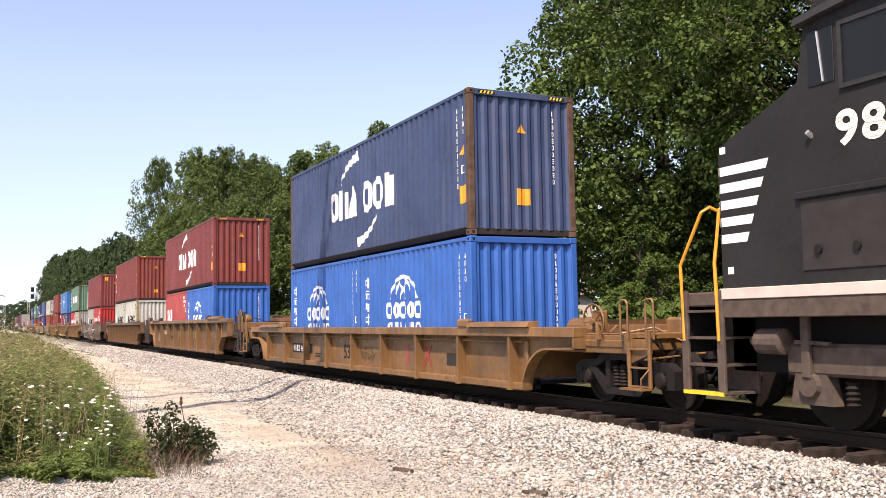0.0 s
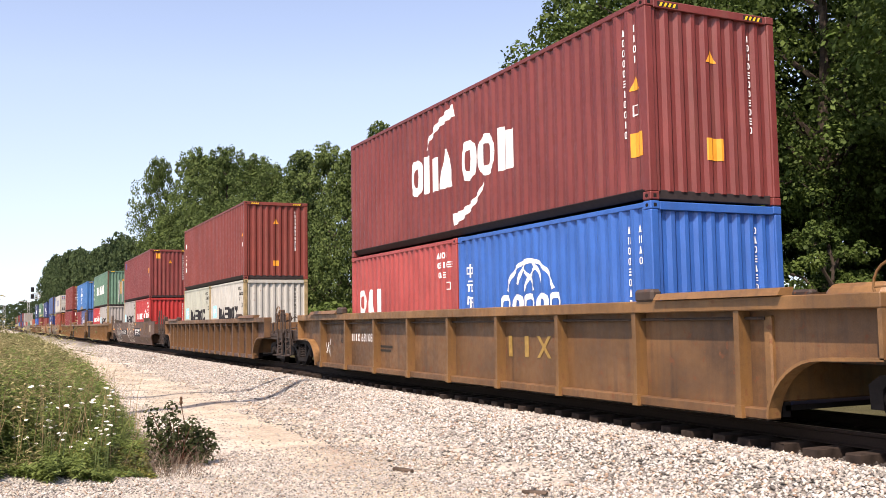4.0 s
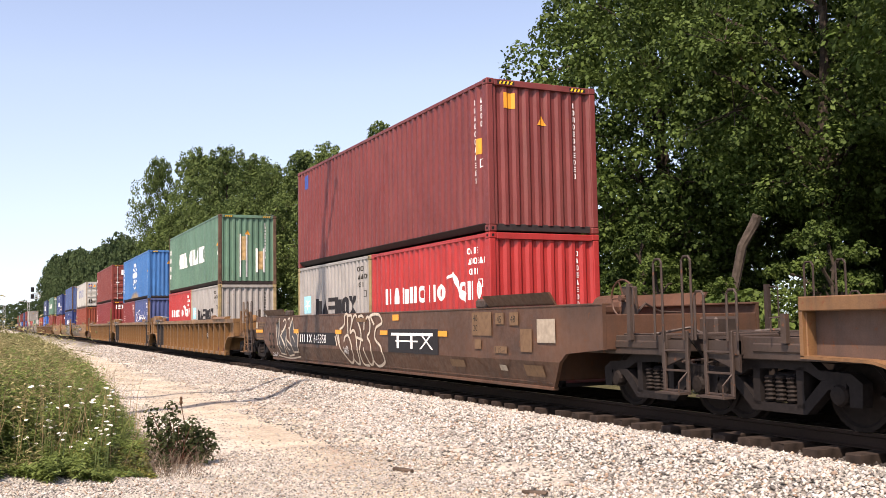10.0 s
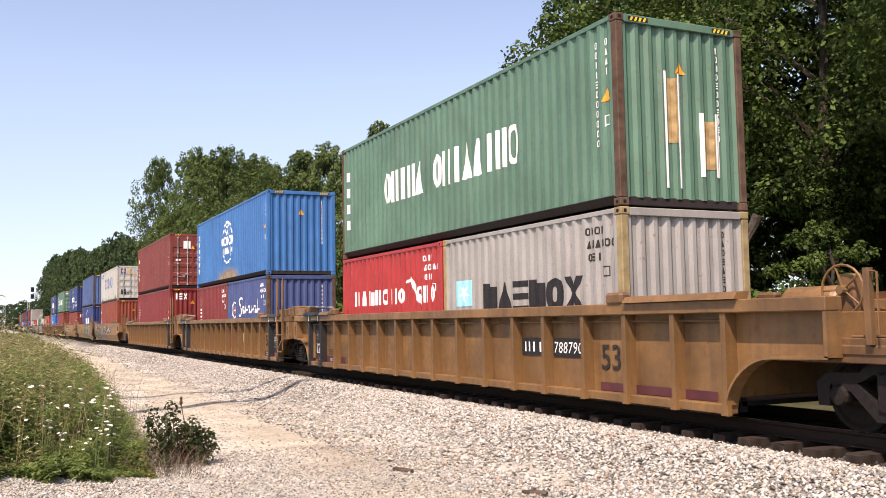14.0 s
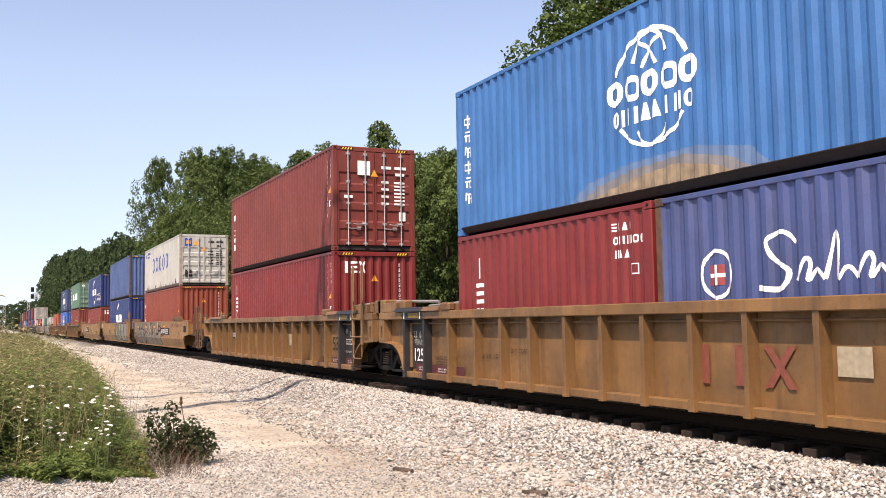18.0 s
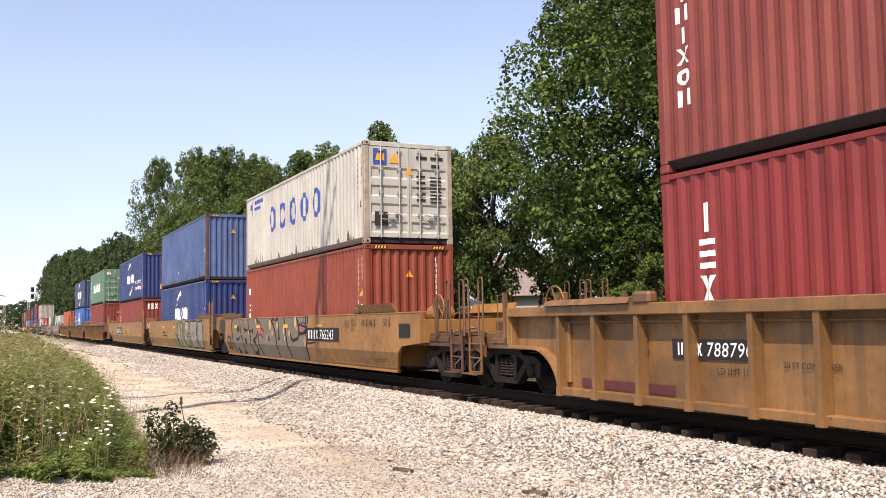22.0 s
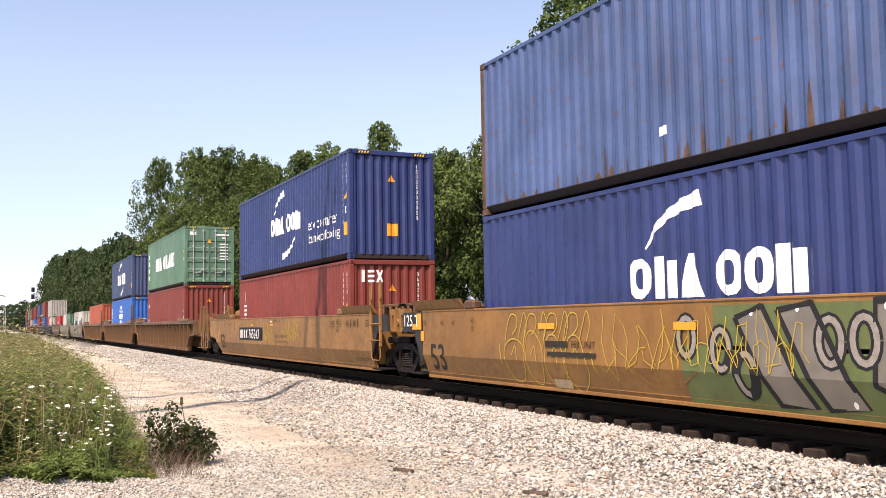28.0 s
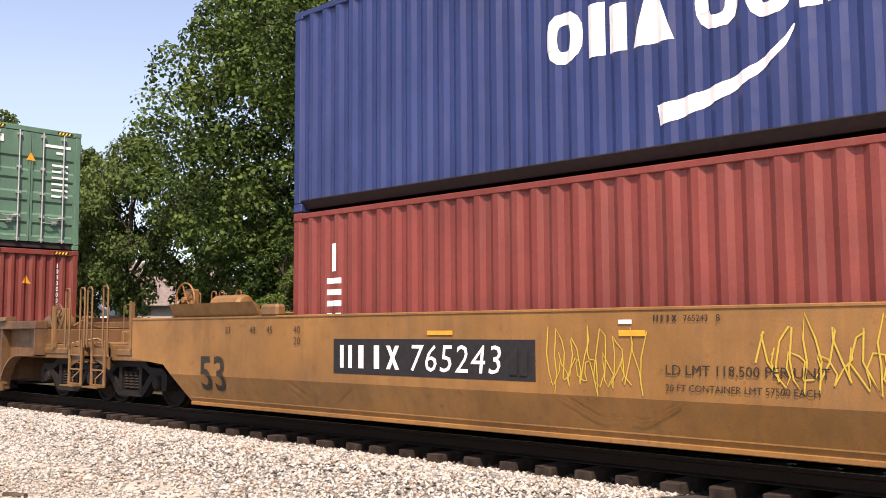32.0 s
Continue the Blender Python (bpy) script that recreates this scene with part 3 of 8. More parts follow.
def side_marks(kind, L, h):
    """Lettering and logo shapes of the near side; u runs to the right, v up."""
    W = WHITE
    e = L / 2
    out = []
    key = int(L * 10 + h * 100) + len(kind)
    codes = glyphs(key, e - 0.60, h - 0.42, 11, 0.065, 0.105, 0.152) + glyphs(key + 1, e - 0.34, h - 0.42, 4, 0.065, 0.105, 0.152)
    codes += stroke([(e - 0.36, h - 1.64), (e - 0.25, h - 1.64), (e - 0.25, h - 1.50), (e - 0.36, h - 1.50), (e - 0.36, h - 1.66)], 0.022)
    if L < 7 and kind != "globe":
        codes = glyphs(key, e - 0.95, h - 0.36, 4, 0.09, 0.12, 0.13, False) + glyphs(key + 2, e - 0.93, h - 0.56, 6, 0.09, 0.12, 0.125, False) + glyphs(key + 3, e - 0.91, h - 0.76, 3, 0.09, 0.12, 0.125, False) + stroke([(e - 0.5, h - 1.0), (e - 0.36, h - 1.0), (e - 0.36, h - 0.86), (e - 0.5, h - 0.86), (e - 0.5, h - 1.01)], 0.022)
    dark = kind in ("star", "wide_blue")
    out.append(("number_mark", codes, GREYMARK if dark else W))
    if kind == "swoosh":
        sh = word("oma", -2.32, -0.12, 1.05, 1.85, 0.14) + word("oom", 0.15, 2.35, 1.05, 1.85, 0.14)
        sh += stroke([(-1.45, 1.98), (-1.25, 2.2), (-0.9, 2.4), (-0.45, 2.52), (-0.1, 2.58)], 0.03, 0.26)
        sh += stroke([(1.15, 0.98), (0.95, 0.75), (0.6, 0.55), (0.2, 0.42), (-0.15, 0.36)], 0.03, 0.24)
        out.append(("logo", sh, W))
    elif kind == "swoosh_small" or kind == "swoosh_text":
        sh = word("oma", -1.68, -0.05, 1.22, 1.80, 0.14) + word("oom", 0.12, 1.66, 1.22, 1.80, 0.14)
        sh += stroke([(-1.25, 1.92), (-1.12, 2.12), (-0.85, 2.32), (-0.5, 2.45), (-0.1, 2.52)], 0.02, 0.22)
        sh += stroke(curve([(1.12, 1.10), (0.95, 0.88), (0.6, 0.68), (0.2, 0.55), (-0.28, 0.47)]), 0.02, 0.22)
        out.append(("logo", sh, W))
        if kind == "swoosh_text":
            out.append(("slogan", lettering("eco container", 0.47, 2.5, 1.06) + lettering("bamboo flooring", 0.40, 2.58, 0.68), W))
    elif kind == "globe":
        c, k = (0.0, 1.0) if L > 7 else (-0.35, 1.0)
        v = h - (1.26 if L > 7 else 1.40)
        sh = word("ooooo", c - 1.02, c + 1.02, v - 0.17, v + 0.21, 0.12) + word("oniaaino", c - 0.92, c + 0.92, v - 0.50, v - 0.25, 0.2)
        sh += arc(c, v, 0.82, 0.78, 20, 160, 0.07, 0.07) + arc(c, v + 0.1, 0.42, 0.66, 25, 155, 0.06, 0.06) + arc(c + 0.45, v, 0.65, 0.68, 110, 158, 0.06) + arc(c - 0.45, v, 0.65, 0.68, 22, 70, 0.06)
        sh += arc(c, v - 0.2, 0.8, 0.66, 210, 330, 0.06, 0.06) + arc(c, v - 0.3, 0.4, 0.56, 215, 325, 0.05, 0.05)
        out.append(("logo", sh, W))
        sh = []
        for i in range(6):
            z = h - 0.75 - 0.3 * i
            q = -e + 0.36
            if i % 3 == 0:
                sh += [bar(q, z, q + 0.2, z + 0.03), bar(q, z + 0.11, q + 0.2, z + 0.14), bar(q, z, q + 0.03, z + 0.14), bar(q + 0.17, z, q + 0.2, z + 0.14), bar(q + 0.085, z - 0.06, q + 0.12, z + 0.2)]
            elif i % 3 == 1:
                sh += [bar(q + 0.05, z + 0.15, q + 0.17, z + 0.18), bar(q, z + 0.08, q + 0.2, z + 0.11), bar(q + 0.05, z - 0.03, q + 0.08, z + 0.08), bar(q + 0.12, z - 0.04, q + 0.2, z - 0.01), bar(q + 0.12, z - 0.04, q + 0.15, z + 0.08)]
            else:
                sh += [bar(q, z + 0.02, q + 0.05, z + 0.18, 0.02), bar(q + 0.07, z + 0.13, q + 0.21, z + 0.16), bar(q + 0.07, z + 0.05, q + 0.21, z + 0.075), bar(q + 0.08, z - 0.04, q + 0.11, z + 0.14), bar(q + 0.17, z - 0.04, q + 0.2, z + 0.14)]
        out.append(("script_mark", sh, W))
    elif kind == "star":
        sh = word("maemox", -1.36, 1.98, h - 1.50, h - 0.96, 0.14)
        out.append(("logo", sh, BLACKMARK))
        out.append(("decal", [bar(-2.52, h - 1.36, -1.78, h - 0.86)], PALEBLUE))
        st = []
        for i in range(7):
            a = radians(90 + i * 360 / 7)
            st.append([(-2.15 + 0.05 * math.cos(a + 1.57), h - 1.11 + 0.05 * math.sin(a + 1.57)), (-2.15 - 0.05 * math.cos(a + 1.57), h - 1.11 - 0.05 * math.sin(a + 1.57)), (-2.15 + 0.22 * math.cos(a), h - 1.11 + 0.22 * math.sin(a))])
        out.append(("star", st, W))
    elif kind == "serif_red":
        out.append(("logo", word("namnono", -2.2, 1.1, h - 1.24, h - 0.88, 0.3) + word("ono", 1.7, 2.7, h - 1.24, h - 0.88, 0.3) + stroke([(1.15, h - 0.78), (1.45, h - 0.7), (1.75, h - 1.1), (2.0, h - 1.2)], 0.05, 0.22), W))
    elif kind == "three":
        out.append(("logo", word("oai", -2.55, -0.9, h - 1.45, h - 0.85, 0.14), W))
    elif kind == "two_words":
        out.append(("logo", word("onina", -3.2, -0.9, 1.1, 1.82, 0.18) + word("oniaaino", -0.45, 3.2, 1.1, 1.82, 0.2), W))
        out.append(("script_mark", [bar(-e + 0.36, h - 0.9 - 0.42 * i, -e + 0.6, h - 0.66 - 0.42 * i) for i in range(4)], W))
    elif kind == "column":
        sh = []
        for i, k in enumerate("inixon"):
            z = h - 0.62 - 0.285 * i
            sh += word(k, -e + 0.40, -e + 0.68, z, z + 0.22, 0.1)
        out.append(("logo", sh, W))
    elif kind == "big_column":
        sh = []
        for i, k in enumerate("iex"):
            z = h - 0.85 - 0.47 * i
            sh += word(k, -e + 0.70, -e + 1.02, z, z + 0.38, 0.1)
        out.append(("logo", sh, W))
    elif kind == "wide_blue":
        sh = []
        for i in range(5):
            c = -2.55 + 1.18 * i
            sh += arc(c, 1.5, 0.27, 0.36, 0, 360, 0.15, 0.15, 18)
        out.append(("logo", sh, BLUEMARK))
        out.append(("emblem", [bar(-5.5, 2.1, -5.2, 2.3), bar(-5.36, 1.9, -5.3, 2.42), bar(-4.9, 2.25, -3.75, 2.38), bar(-5.0, 2.05, -4.2, 2.15)], BLUEMARK))
    elif kind == "script":
        # a flowing pen line: one tall loop, then low waves
        pts = [(-0.55, h - 0.80), (-0.72, h - 0.66), (-0.98, h - 0.74), (-0.90, h - 0.96), (-0.66, h - 1.12), (-0.78, h - 1.32), (-1.15, h - 1.30)]
        sh = stroke(curve(pts), 0.05, 0.07)
        for i, tall in enumerate((0.2, 0.45, 0.2, 0.2, 0.2, 0.42)):
            c = -0.55 + 0.42 * i
            sh += stroke(curve([(c, h - 1.24), (c + 0.14, h - 1.2 + tall), (c + 0.20, h - 1.22 + tall * 0.8), (c + 0.17, h - 1.24), (c + 0.30, h - 1.12), (c + 0.42, h - 1.24)]), 0.05, 0.05)
        out.append(("logo", sh, W))
        out.append(("decal", [bar(-1.99, h - 1.24, -1.72, h - 0.98)], REDMARK))
        out.append(("badge", arc(-1.85, h - 1.1, 0.26, 0.3, 0, 360, 0.05, 0.05, 20) + [bar(-1.99, h - 1.14, -1.72, h - 1.09), bar(-1.88, h - 1.24, -1.83, h - 0.98)], W))
    if L > 7 and kind not in ("wide_blue", "column_plain"):
        out.append(("amber_decal", [[(e - 0.42, h - 1.28), (e - 0.18, h - 1.28), (e - 0.30, h - 1.08)]], AMBER))
        if kind.startswith("swoosh"):
            out.append(("caution_decal", [bar(e - 0.42, h - 2.25, e - 0.14, h - 1.9)], AMBER))
    return out


# bottom side rail: a lip under the sheet, then a face that leans in towards the foot
RAIL_OUT = [(1.217, 0.165), (1.06, 0.165), (1.06, 0.045), (1.115, 0.045), (1.125, 0.055), (1.217, 0.155)]


def container(label, L, h, colour, logo="", front="plain", group="shipping containers", extras=(), posts=None):
    """A freight container: base at z = 0, the end that leads the train at -y."""
    root = thing("shipping_container", label, "shipping container", group)
    key = (L, h, colour.name)

    def piece(name, make, mat=colour, lab=""):
        me = shared((name,) + key + (mat.name,), lambda: make().data(name.split("/")[0]))
        return part(name.split("/")[0], me, mat, root, lab)
    e = L / 2
    for s, t in ((-1, "a"), (1, "b")):
        piece("side_panel/" + t, lambda: side_sheet(L, h, s))
        piece("side_rail/top" + t, lambda: Mesh().box(min(s * 1.219, s * 1.155), max(s * 1.219, s * 1.155), -e + 0.16, e - 0.16, h - 0.085, h - 0.01, 0.008))
        piece("side_rail/low" + t, lambda: Mesh().prism([(s * x, z) for x, z in (RAIL_OUT if s > 0 else RAIL_OUT[::-1])], "y", -e + 0.17, e - 0.17), RAILGREY if colour in PALE else RAILSHADE)
        for q in (-1, 1):
            piece("corner_post/%d%s" % (q, t), lambda: Mesh().box(min(s * 1.219, s * 1.085), max(s * 1.219, s * 1.085), min(q * e, q * (e - 0.14)), max(q * e, q * (e - 0.14)), 0.118, h - 0.118, 0.015), posts or colour)
            for z0, z1, k in ((0, 0.118, "l"), (h - 0.118, h, "h")):
                def cast():
                    x0, x1 = sorted((s * 1.222, s * 1.06))
                    y0, y1 = sorted((q * (e + 0.003), q * (e - 0.178)))
                    m = Mesh().box(x0, x1, y0, y1, z0, z1, 0.012)
                    return m

                def hole():
                    c = q * (e - 0.085)
                    m = Mesh().prism([(c - 0.03, z0 + 0.045), (c, z0 + 0.03), (c + 0.03, z0 + 0.045), (c + 0.03, z1 - 0.045), (c, z1 - 0.03), (c - 0.03, z1 - 0.045)], "x", *sorted((s * 1.2245, s * 1.2)))
                    return m

                def end_hole():
                    return Mesh().box(*sorted((s * 1.175, s * 1.115)), *sorted((q * (e + 0.0055), q * (e - 0.02))), z0 + 0.03, z1 - 0.03, 0.015)
                casting = piece("corner_casting/%d%s%s" % (q, t, k), cast, posts or colour)
                if s < 0 and q < 0:
                    # dark slabs on the casting paint the shade inside its holes
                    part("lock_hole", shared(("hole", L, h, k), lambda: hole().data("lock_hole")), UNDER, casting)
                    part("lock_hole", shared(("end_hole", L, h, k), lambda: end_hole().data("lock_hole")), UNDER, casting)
    for q in (-1, 1):
        piece("end_rail/top%d" % q, lambda: Mesh().box(-1.06, 1.06, *sorted((q * e, q * (e - 0.09))), h - 0.13, h - 0.008, 0.01))
        piece("end_rail/low%d" % q, lambda: Mesh().box(-1.06, 1.06, *sorted((q * (e - 0.05), q * (e - 0.12))), 0.014, 0.15, 0.01), RAILSHADE)

    def roof():
        us, ds = folds(-e + 0.17, e - 0.17, 0.209, 0.02)
        m = Mesh()
        for u, d in zip(us, ds):
            m.v += [(-1.16, u, h - 0.012 - d), (1.16, u, h - 0.012 - d)]
        m.f += [(2 * i, 2 * i + 1, 2 * i + 3, 2 * i + 2) for i in range(len(us) - 1)]
        return m
    piece("roof", roof)
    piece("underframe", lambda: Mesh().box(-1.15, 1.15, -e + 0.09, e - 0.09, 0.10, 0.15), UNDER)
    piece("end_panel/back", lambda: end_sheet(L, h, 1))
    if front == "doors":
        for s in (-1, 1):
            leaf = piece("door_leaf/%d" % s, lambda: door_leaf(h))
            leaf.matrix_basis = Matrix.Translation((-1.09 if s < 0 else 0.005, -e + 0.012, 0))
            for k, x in enumerate((0.30, 0.80) if s < 0 else (0.27, 0.77)):
                rod = part("lock_rod", shared(("rod", h), lambda: lock_rod(h).data("lock_rod")), GALV, leaf, "galvanised lock rod", Matrix.Translation((x, 0, 0)))
                part("handle", shared(("handle",), lambda: rod_handle().data("handle")), GALV, leaf, "", Matrix.Translation((x if k == 0 else x - 0.36, 0, 0.62 + 0.12 * k)))
    else:
        piece("end_panel/front", lambda: end_sheet(L, h, -1))
    # markings of the side that faces the road
    us, ds = folds(-e + 0.13, e - 0.13, 0.277, 0.036)
    if logo:
        for i, (nm, polys, mat) in enumerate(side_marks(logo, L, h) + [x for x in extras if x[0] != "end"]):
            mark(nm, polys, mat, root, "", lambda q: laid(q, [-u for u in us], lambda u: np.interp(-u, us, ds), lambda u, v, d: (-(1.212 - d) - 0.003 - 0.0012 * i, -u, v)))
    fu, fd = folds(-1.09, 1.09, 0.243, 0.045)
    flat = front == "doors"

    def on_end(nm, polys, mat):
        mark(nm, polys, mat, root, "", lambda q: laid(q, [] if flat else fu, lambda u: 0 if flat else np.interp(u, fu, fd), lambda u, v, d: (u, -e + (0.0 if flat else 0.026) + d - 0.004, v)))
    if L < 7 or front == "plain":
        on_end("number_mark", glyphs(int(h * 100), 0.70, h - 0.42, 11, 0.065, 0.10, 0.14), GREYMARK if logo in ("star", "wide_blue") else WHITE)
    stripes = []
    for i in range(4):
        for c in (-1, 1):
            a = c * 0.80 - 0.16 + i * 0.08
            stripes.append([(a, h - 0.10), (a + 0.04, h - 0.10), (a + 0.07, h - 0.04), (a + 0.03, h - 0.04)])
    if h > 2.7:
        m = Mesh()
        for q in stripes:
            m.poly([(u, -e - 0.004, v) for u, v in q])
        tagged(part("hazard_stripes", m, YELLOW, root), kind="stuff")
        back = Mesh().poly([(-0.99, -e - 0.002, h - 0.105), (-0.62, -e - 0.002, h - 0.105), (-0.62, -e - 0.002, h - 0.035), (-0.99, -e - 0.002, h - 0.035)])
        part("stripe_ground", back, BLACKMARK, root)
        back = Mesh().poly([(0.62, -e - 0.002, h - 0.105), (0.99, -e - 0.002, h - 0.105), (0.99, -e - 0.002, h - 0.035), (0.62, -e - 0.002, h - 0.035)])
        part("stripe_ground", back, BLACKMARK, root)
    if L > 7:
        on_end("amber_decal", [[(-0.12, h - 0.82), (0.1, h - 0.82), (-0.01, h - 0.62)]], AMBER)
    for nm, polys, mat in [(x[1], x[2], x[3]) for x in extras if x[0] == "end"]:
        on_end(nm, polys, mat)
    return root

# ---- well cars ----
def wheelset():
    m = Mesh()
    for s in (-1, 1):
        prof = [(0.66, 0.09), (0.68, 0.40), (0.685, 0.447), (0.71, 0.45), (0.725, 0.424), (0.82, 0.418), (0.822, 0.37), (0.79, 0.34), (0.79, 0.16), (0.83, 0.13), (0.84, 0.085)]
        m.lathe([(s * a, r) for a, r in prof], "x", (0, 0, 0), 28)
    m.lathe([(-1.08, 0.07), (-0.84, 0.085), (0.84, 0.085), (1.08, 0.07)], "x", (0, 0, 0), 14)
    for s in (-1, 1):
        m.box(min(s * 1.08, s * 1.10), max(s * 1.08, s * 1.10), -0.06, 0.06, -0.02, 0.02)
    return m


def side_frame():
    half = [(1.18, 0.30), (1.20, 0.56), (1.05, 0.66), (0.62, 0.68), (0.46, 0.80), (0.0, 0.82)]
    low = [(0.0, 0.17), (0.42, 0.18), (0.70, 0.42), (0.74, 0.48), (0.98, 0.50), (1.02, 0.30)]
    m = Mesh()
    t0, t1 = -0.075, 0.075
    # two halves, each with an open window between chord and column
    for s in (-1, 1):
        top = [(s * y, z) for y, z in half]
        inner = [(1.02, 0.30), (1.02, 0.52), (0.98, 0.56), (0.62, 0.57), (0.44, 0.66), (0.0, 0.68)]
        for (a, b), (c, d) in zip(zip(half, half[1:]), zip(inner, inner[1:])):
            q = [(s * a[0], a[1]), (s * b[0], b[1]), (s * d[0], d[1]), (s * c[0], c[1])]
            m.prism(q if s > 0 else q[::-1], "x", t0, t1)
        lo_out = [(0.0, 0.17), (0.42, 0.17), (0.74, 0.47), (0.98, 0.50)]
        lo_in = [(0.0, 0.27), (0.36, 0.28), (0.64, 0.56), (0.98, 0.58)]
        for (a, b), (c, d) in zip(zip(lo_out, lo_out[1:]), zip(lo_in, lo_in[1:])):
            q = [(s * a[0], a[1]), (s * b[0], b[1]), (s * d[0], d[1]), (s * c[0], c[1])]
            m.prism(q[::-1] if s > 0 else q, "x", t0, t1)
        m.box(t0, t1, s * 0.34 - 0.055, s * 0.34 + 0.055, 0.24, 0.70)
    return m


def coil_spring():
    return Mesh().lathe([(0.29 + 0.025 * k, 0.052 + 0.022 * (k % 2)) for k in range(13)], "z", (0, 0, 0), 9)


def bearing_cap():
    return Mesh().lathe([(-0.10, 0.12), (0.0, 0.12), (0.03, 0.10), (0.04, 0.05)], "x", (0, 0, 0), 12)


WHEELSETS = []


def truck(parent, y, tone=GRIME, base=1.78, r=0.42):
    """A freight bogie under a car: side frames, springs, bearing caps and two wheelsets."""
    bol = part("truck", shared(("bolster",), lambda: Mesh().box(-1.05, 1.05, -0.18, 0.18, 0.38, 0.62, 0.03).box(-0.35, 0.35, -0.4, 0.4, 0.45, 0.60, 0.02).data("truck")), tone, parent, "grimy cast-steel bogie", Matrix.Translation((0, y, 0)))
    for s in (-1, 1):
        part("side_frame", shared(("sideframe",), lambda: side_frame().data("side_frame")), tone, bol, "", Matrix.Translation((s * 1.06, 0, 0)))
        for dy in (-0.17, 0.0, 0.17):
            part("spring", shared(("springs",), lambda: coil_spring().data("spring")), BROWNIRON, bol, "", Matrix.Translation((s * 1.08, dy, 0)))
        for q in (-1, 1):
            part("bearing_cap", shared(("cap", s), lambda: (bearing_cap() if s > 0 else Mesh().lathe([(0.10, 0.12), (0.0, 0.12), (-0.03, 0.10), (-0.04, 0.05)], "x", (0, 0, 0), 12)).data("bearing_cap")), BROWNIRON, bol, "", Matrix.Translation((s * 1.14, q * base / 2, r)))
    for q in (-1, 1):
        w = part("wheelset", shared(("wheelset",), lambda: wheelset().data("wheelset")), BROWNIRON, bol, "steel wheels worn bright on an axle", Matrix.Translation((0, q * base / 2, r)))
        WHEELSETS.append((w, q * base / 2, r))
    return bol


def step_ladder(w=0.46):
    """Steps below the deck's edge, in the y-z plane."""
    m = Mesh()
    for s in (-1, 1):
        m.box(-0.02, 0.02, s * w / 2 - 0.028, s * w / 2 + 0.028, 0.32, 1.12, 0.008)
    for z in (0.34, 0.60, 0.86):
        m.tube([(0, -w / 2, z), (0, w / 2, z)], 0.017, 5)
    m.box(-0.17, 0.02, -w / 2 - 0.02, w / 2 + 0.02, 0.30, 0.325)
    m.tube([(-0.16, -w / 2, 0.31), (-0.16, -w / 2, 0.46), (0, -w / 2, 0.6)], 0.012, 5)
    return m


def grab_iron(top):
    """A bent hoop that stands on the deck's edge."""
    return Mesh().tube([(0, -0.085, 1.0), (0, -0.085, top - 0.05), (0, -0.05, top), (0, 0.05, top), (0, 0.085, top - 0.05), (0, 0.085, 1.0)], 0.017, 6)


def ladder(parent, tone, at, top=2.08):
    rail = part("step_ladder", shared(("steps", tone.name), lambda: step_ladder().data("step_ladder")), tone, parent, "", at)
    for y in (-0.29, 0.29):
        part("grab_iron", shared(("grab", tone.name, top), lambda: grab_iron(top).data("grab_iron")), tone, parent, "", at @ Matrix.Translation((-0.03, y, 0)))
    return rail


def brake_wheel():
    m = Mesh()
    ring = [(0.0, 0.28 * math.cos(2 * math.pi * i / 20), 0.28 * math.sin(2 * math.pi * i / 20)) for i in range(21)]
    m.tube(ring, 0.016, 6, False)
    for k in range(5):
        a = 2 * math.pi * k / 5
        m.tube([(0.02, 0, 0), (0, 0.28 * math.cos(a), 0.28 * math.sin(a))], 0.012, 5)
    m.lathe([(-0.05, 0.05), (0.12, 0.06)], "x", (0, 0, 0), 10)
    return m


def coupler():
    m = Mesh().box(-0.09, 0.09, 0.0, 0.7, 0.78, 0.96, 0.02)
    m.prism([(-0.2, 0.02), (-0.14, -0.24), (0.02, -0.3), (0.06, -0.12), (0.2, -0.2), (0.22, 0.05), (0.1, 0.14), (-0.12, 0.14)], "z", 0.74, 1.02)
    return m


def hose():
    return Mesh().tube([(-0.35, 0.25, 0.78), (-0.38, 0.0, 0.66), (-0.34, -0.2, 0.45), (-0.2, -0.38, 0.36)], 0.025, 6)


SX = 1.50      # half width over the side sills


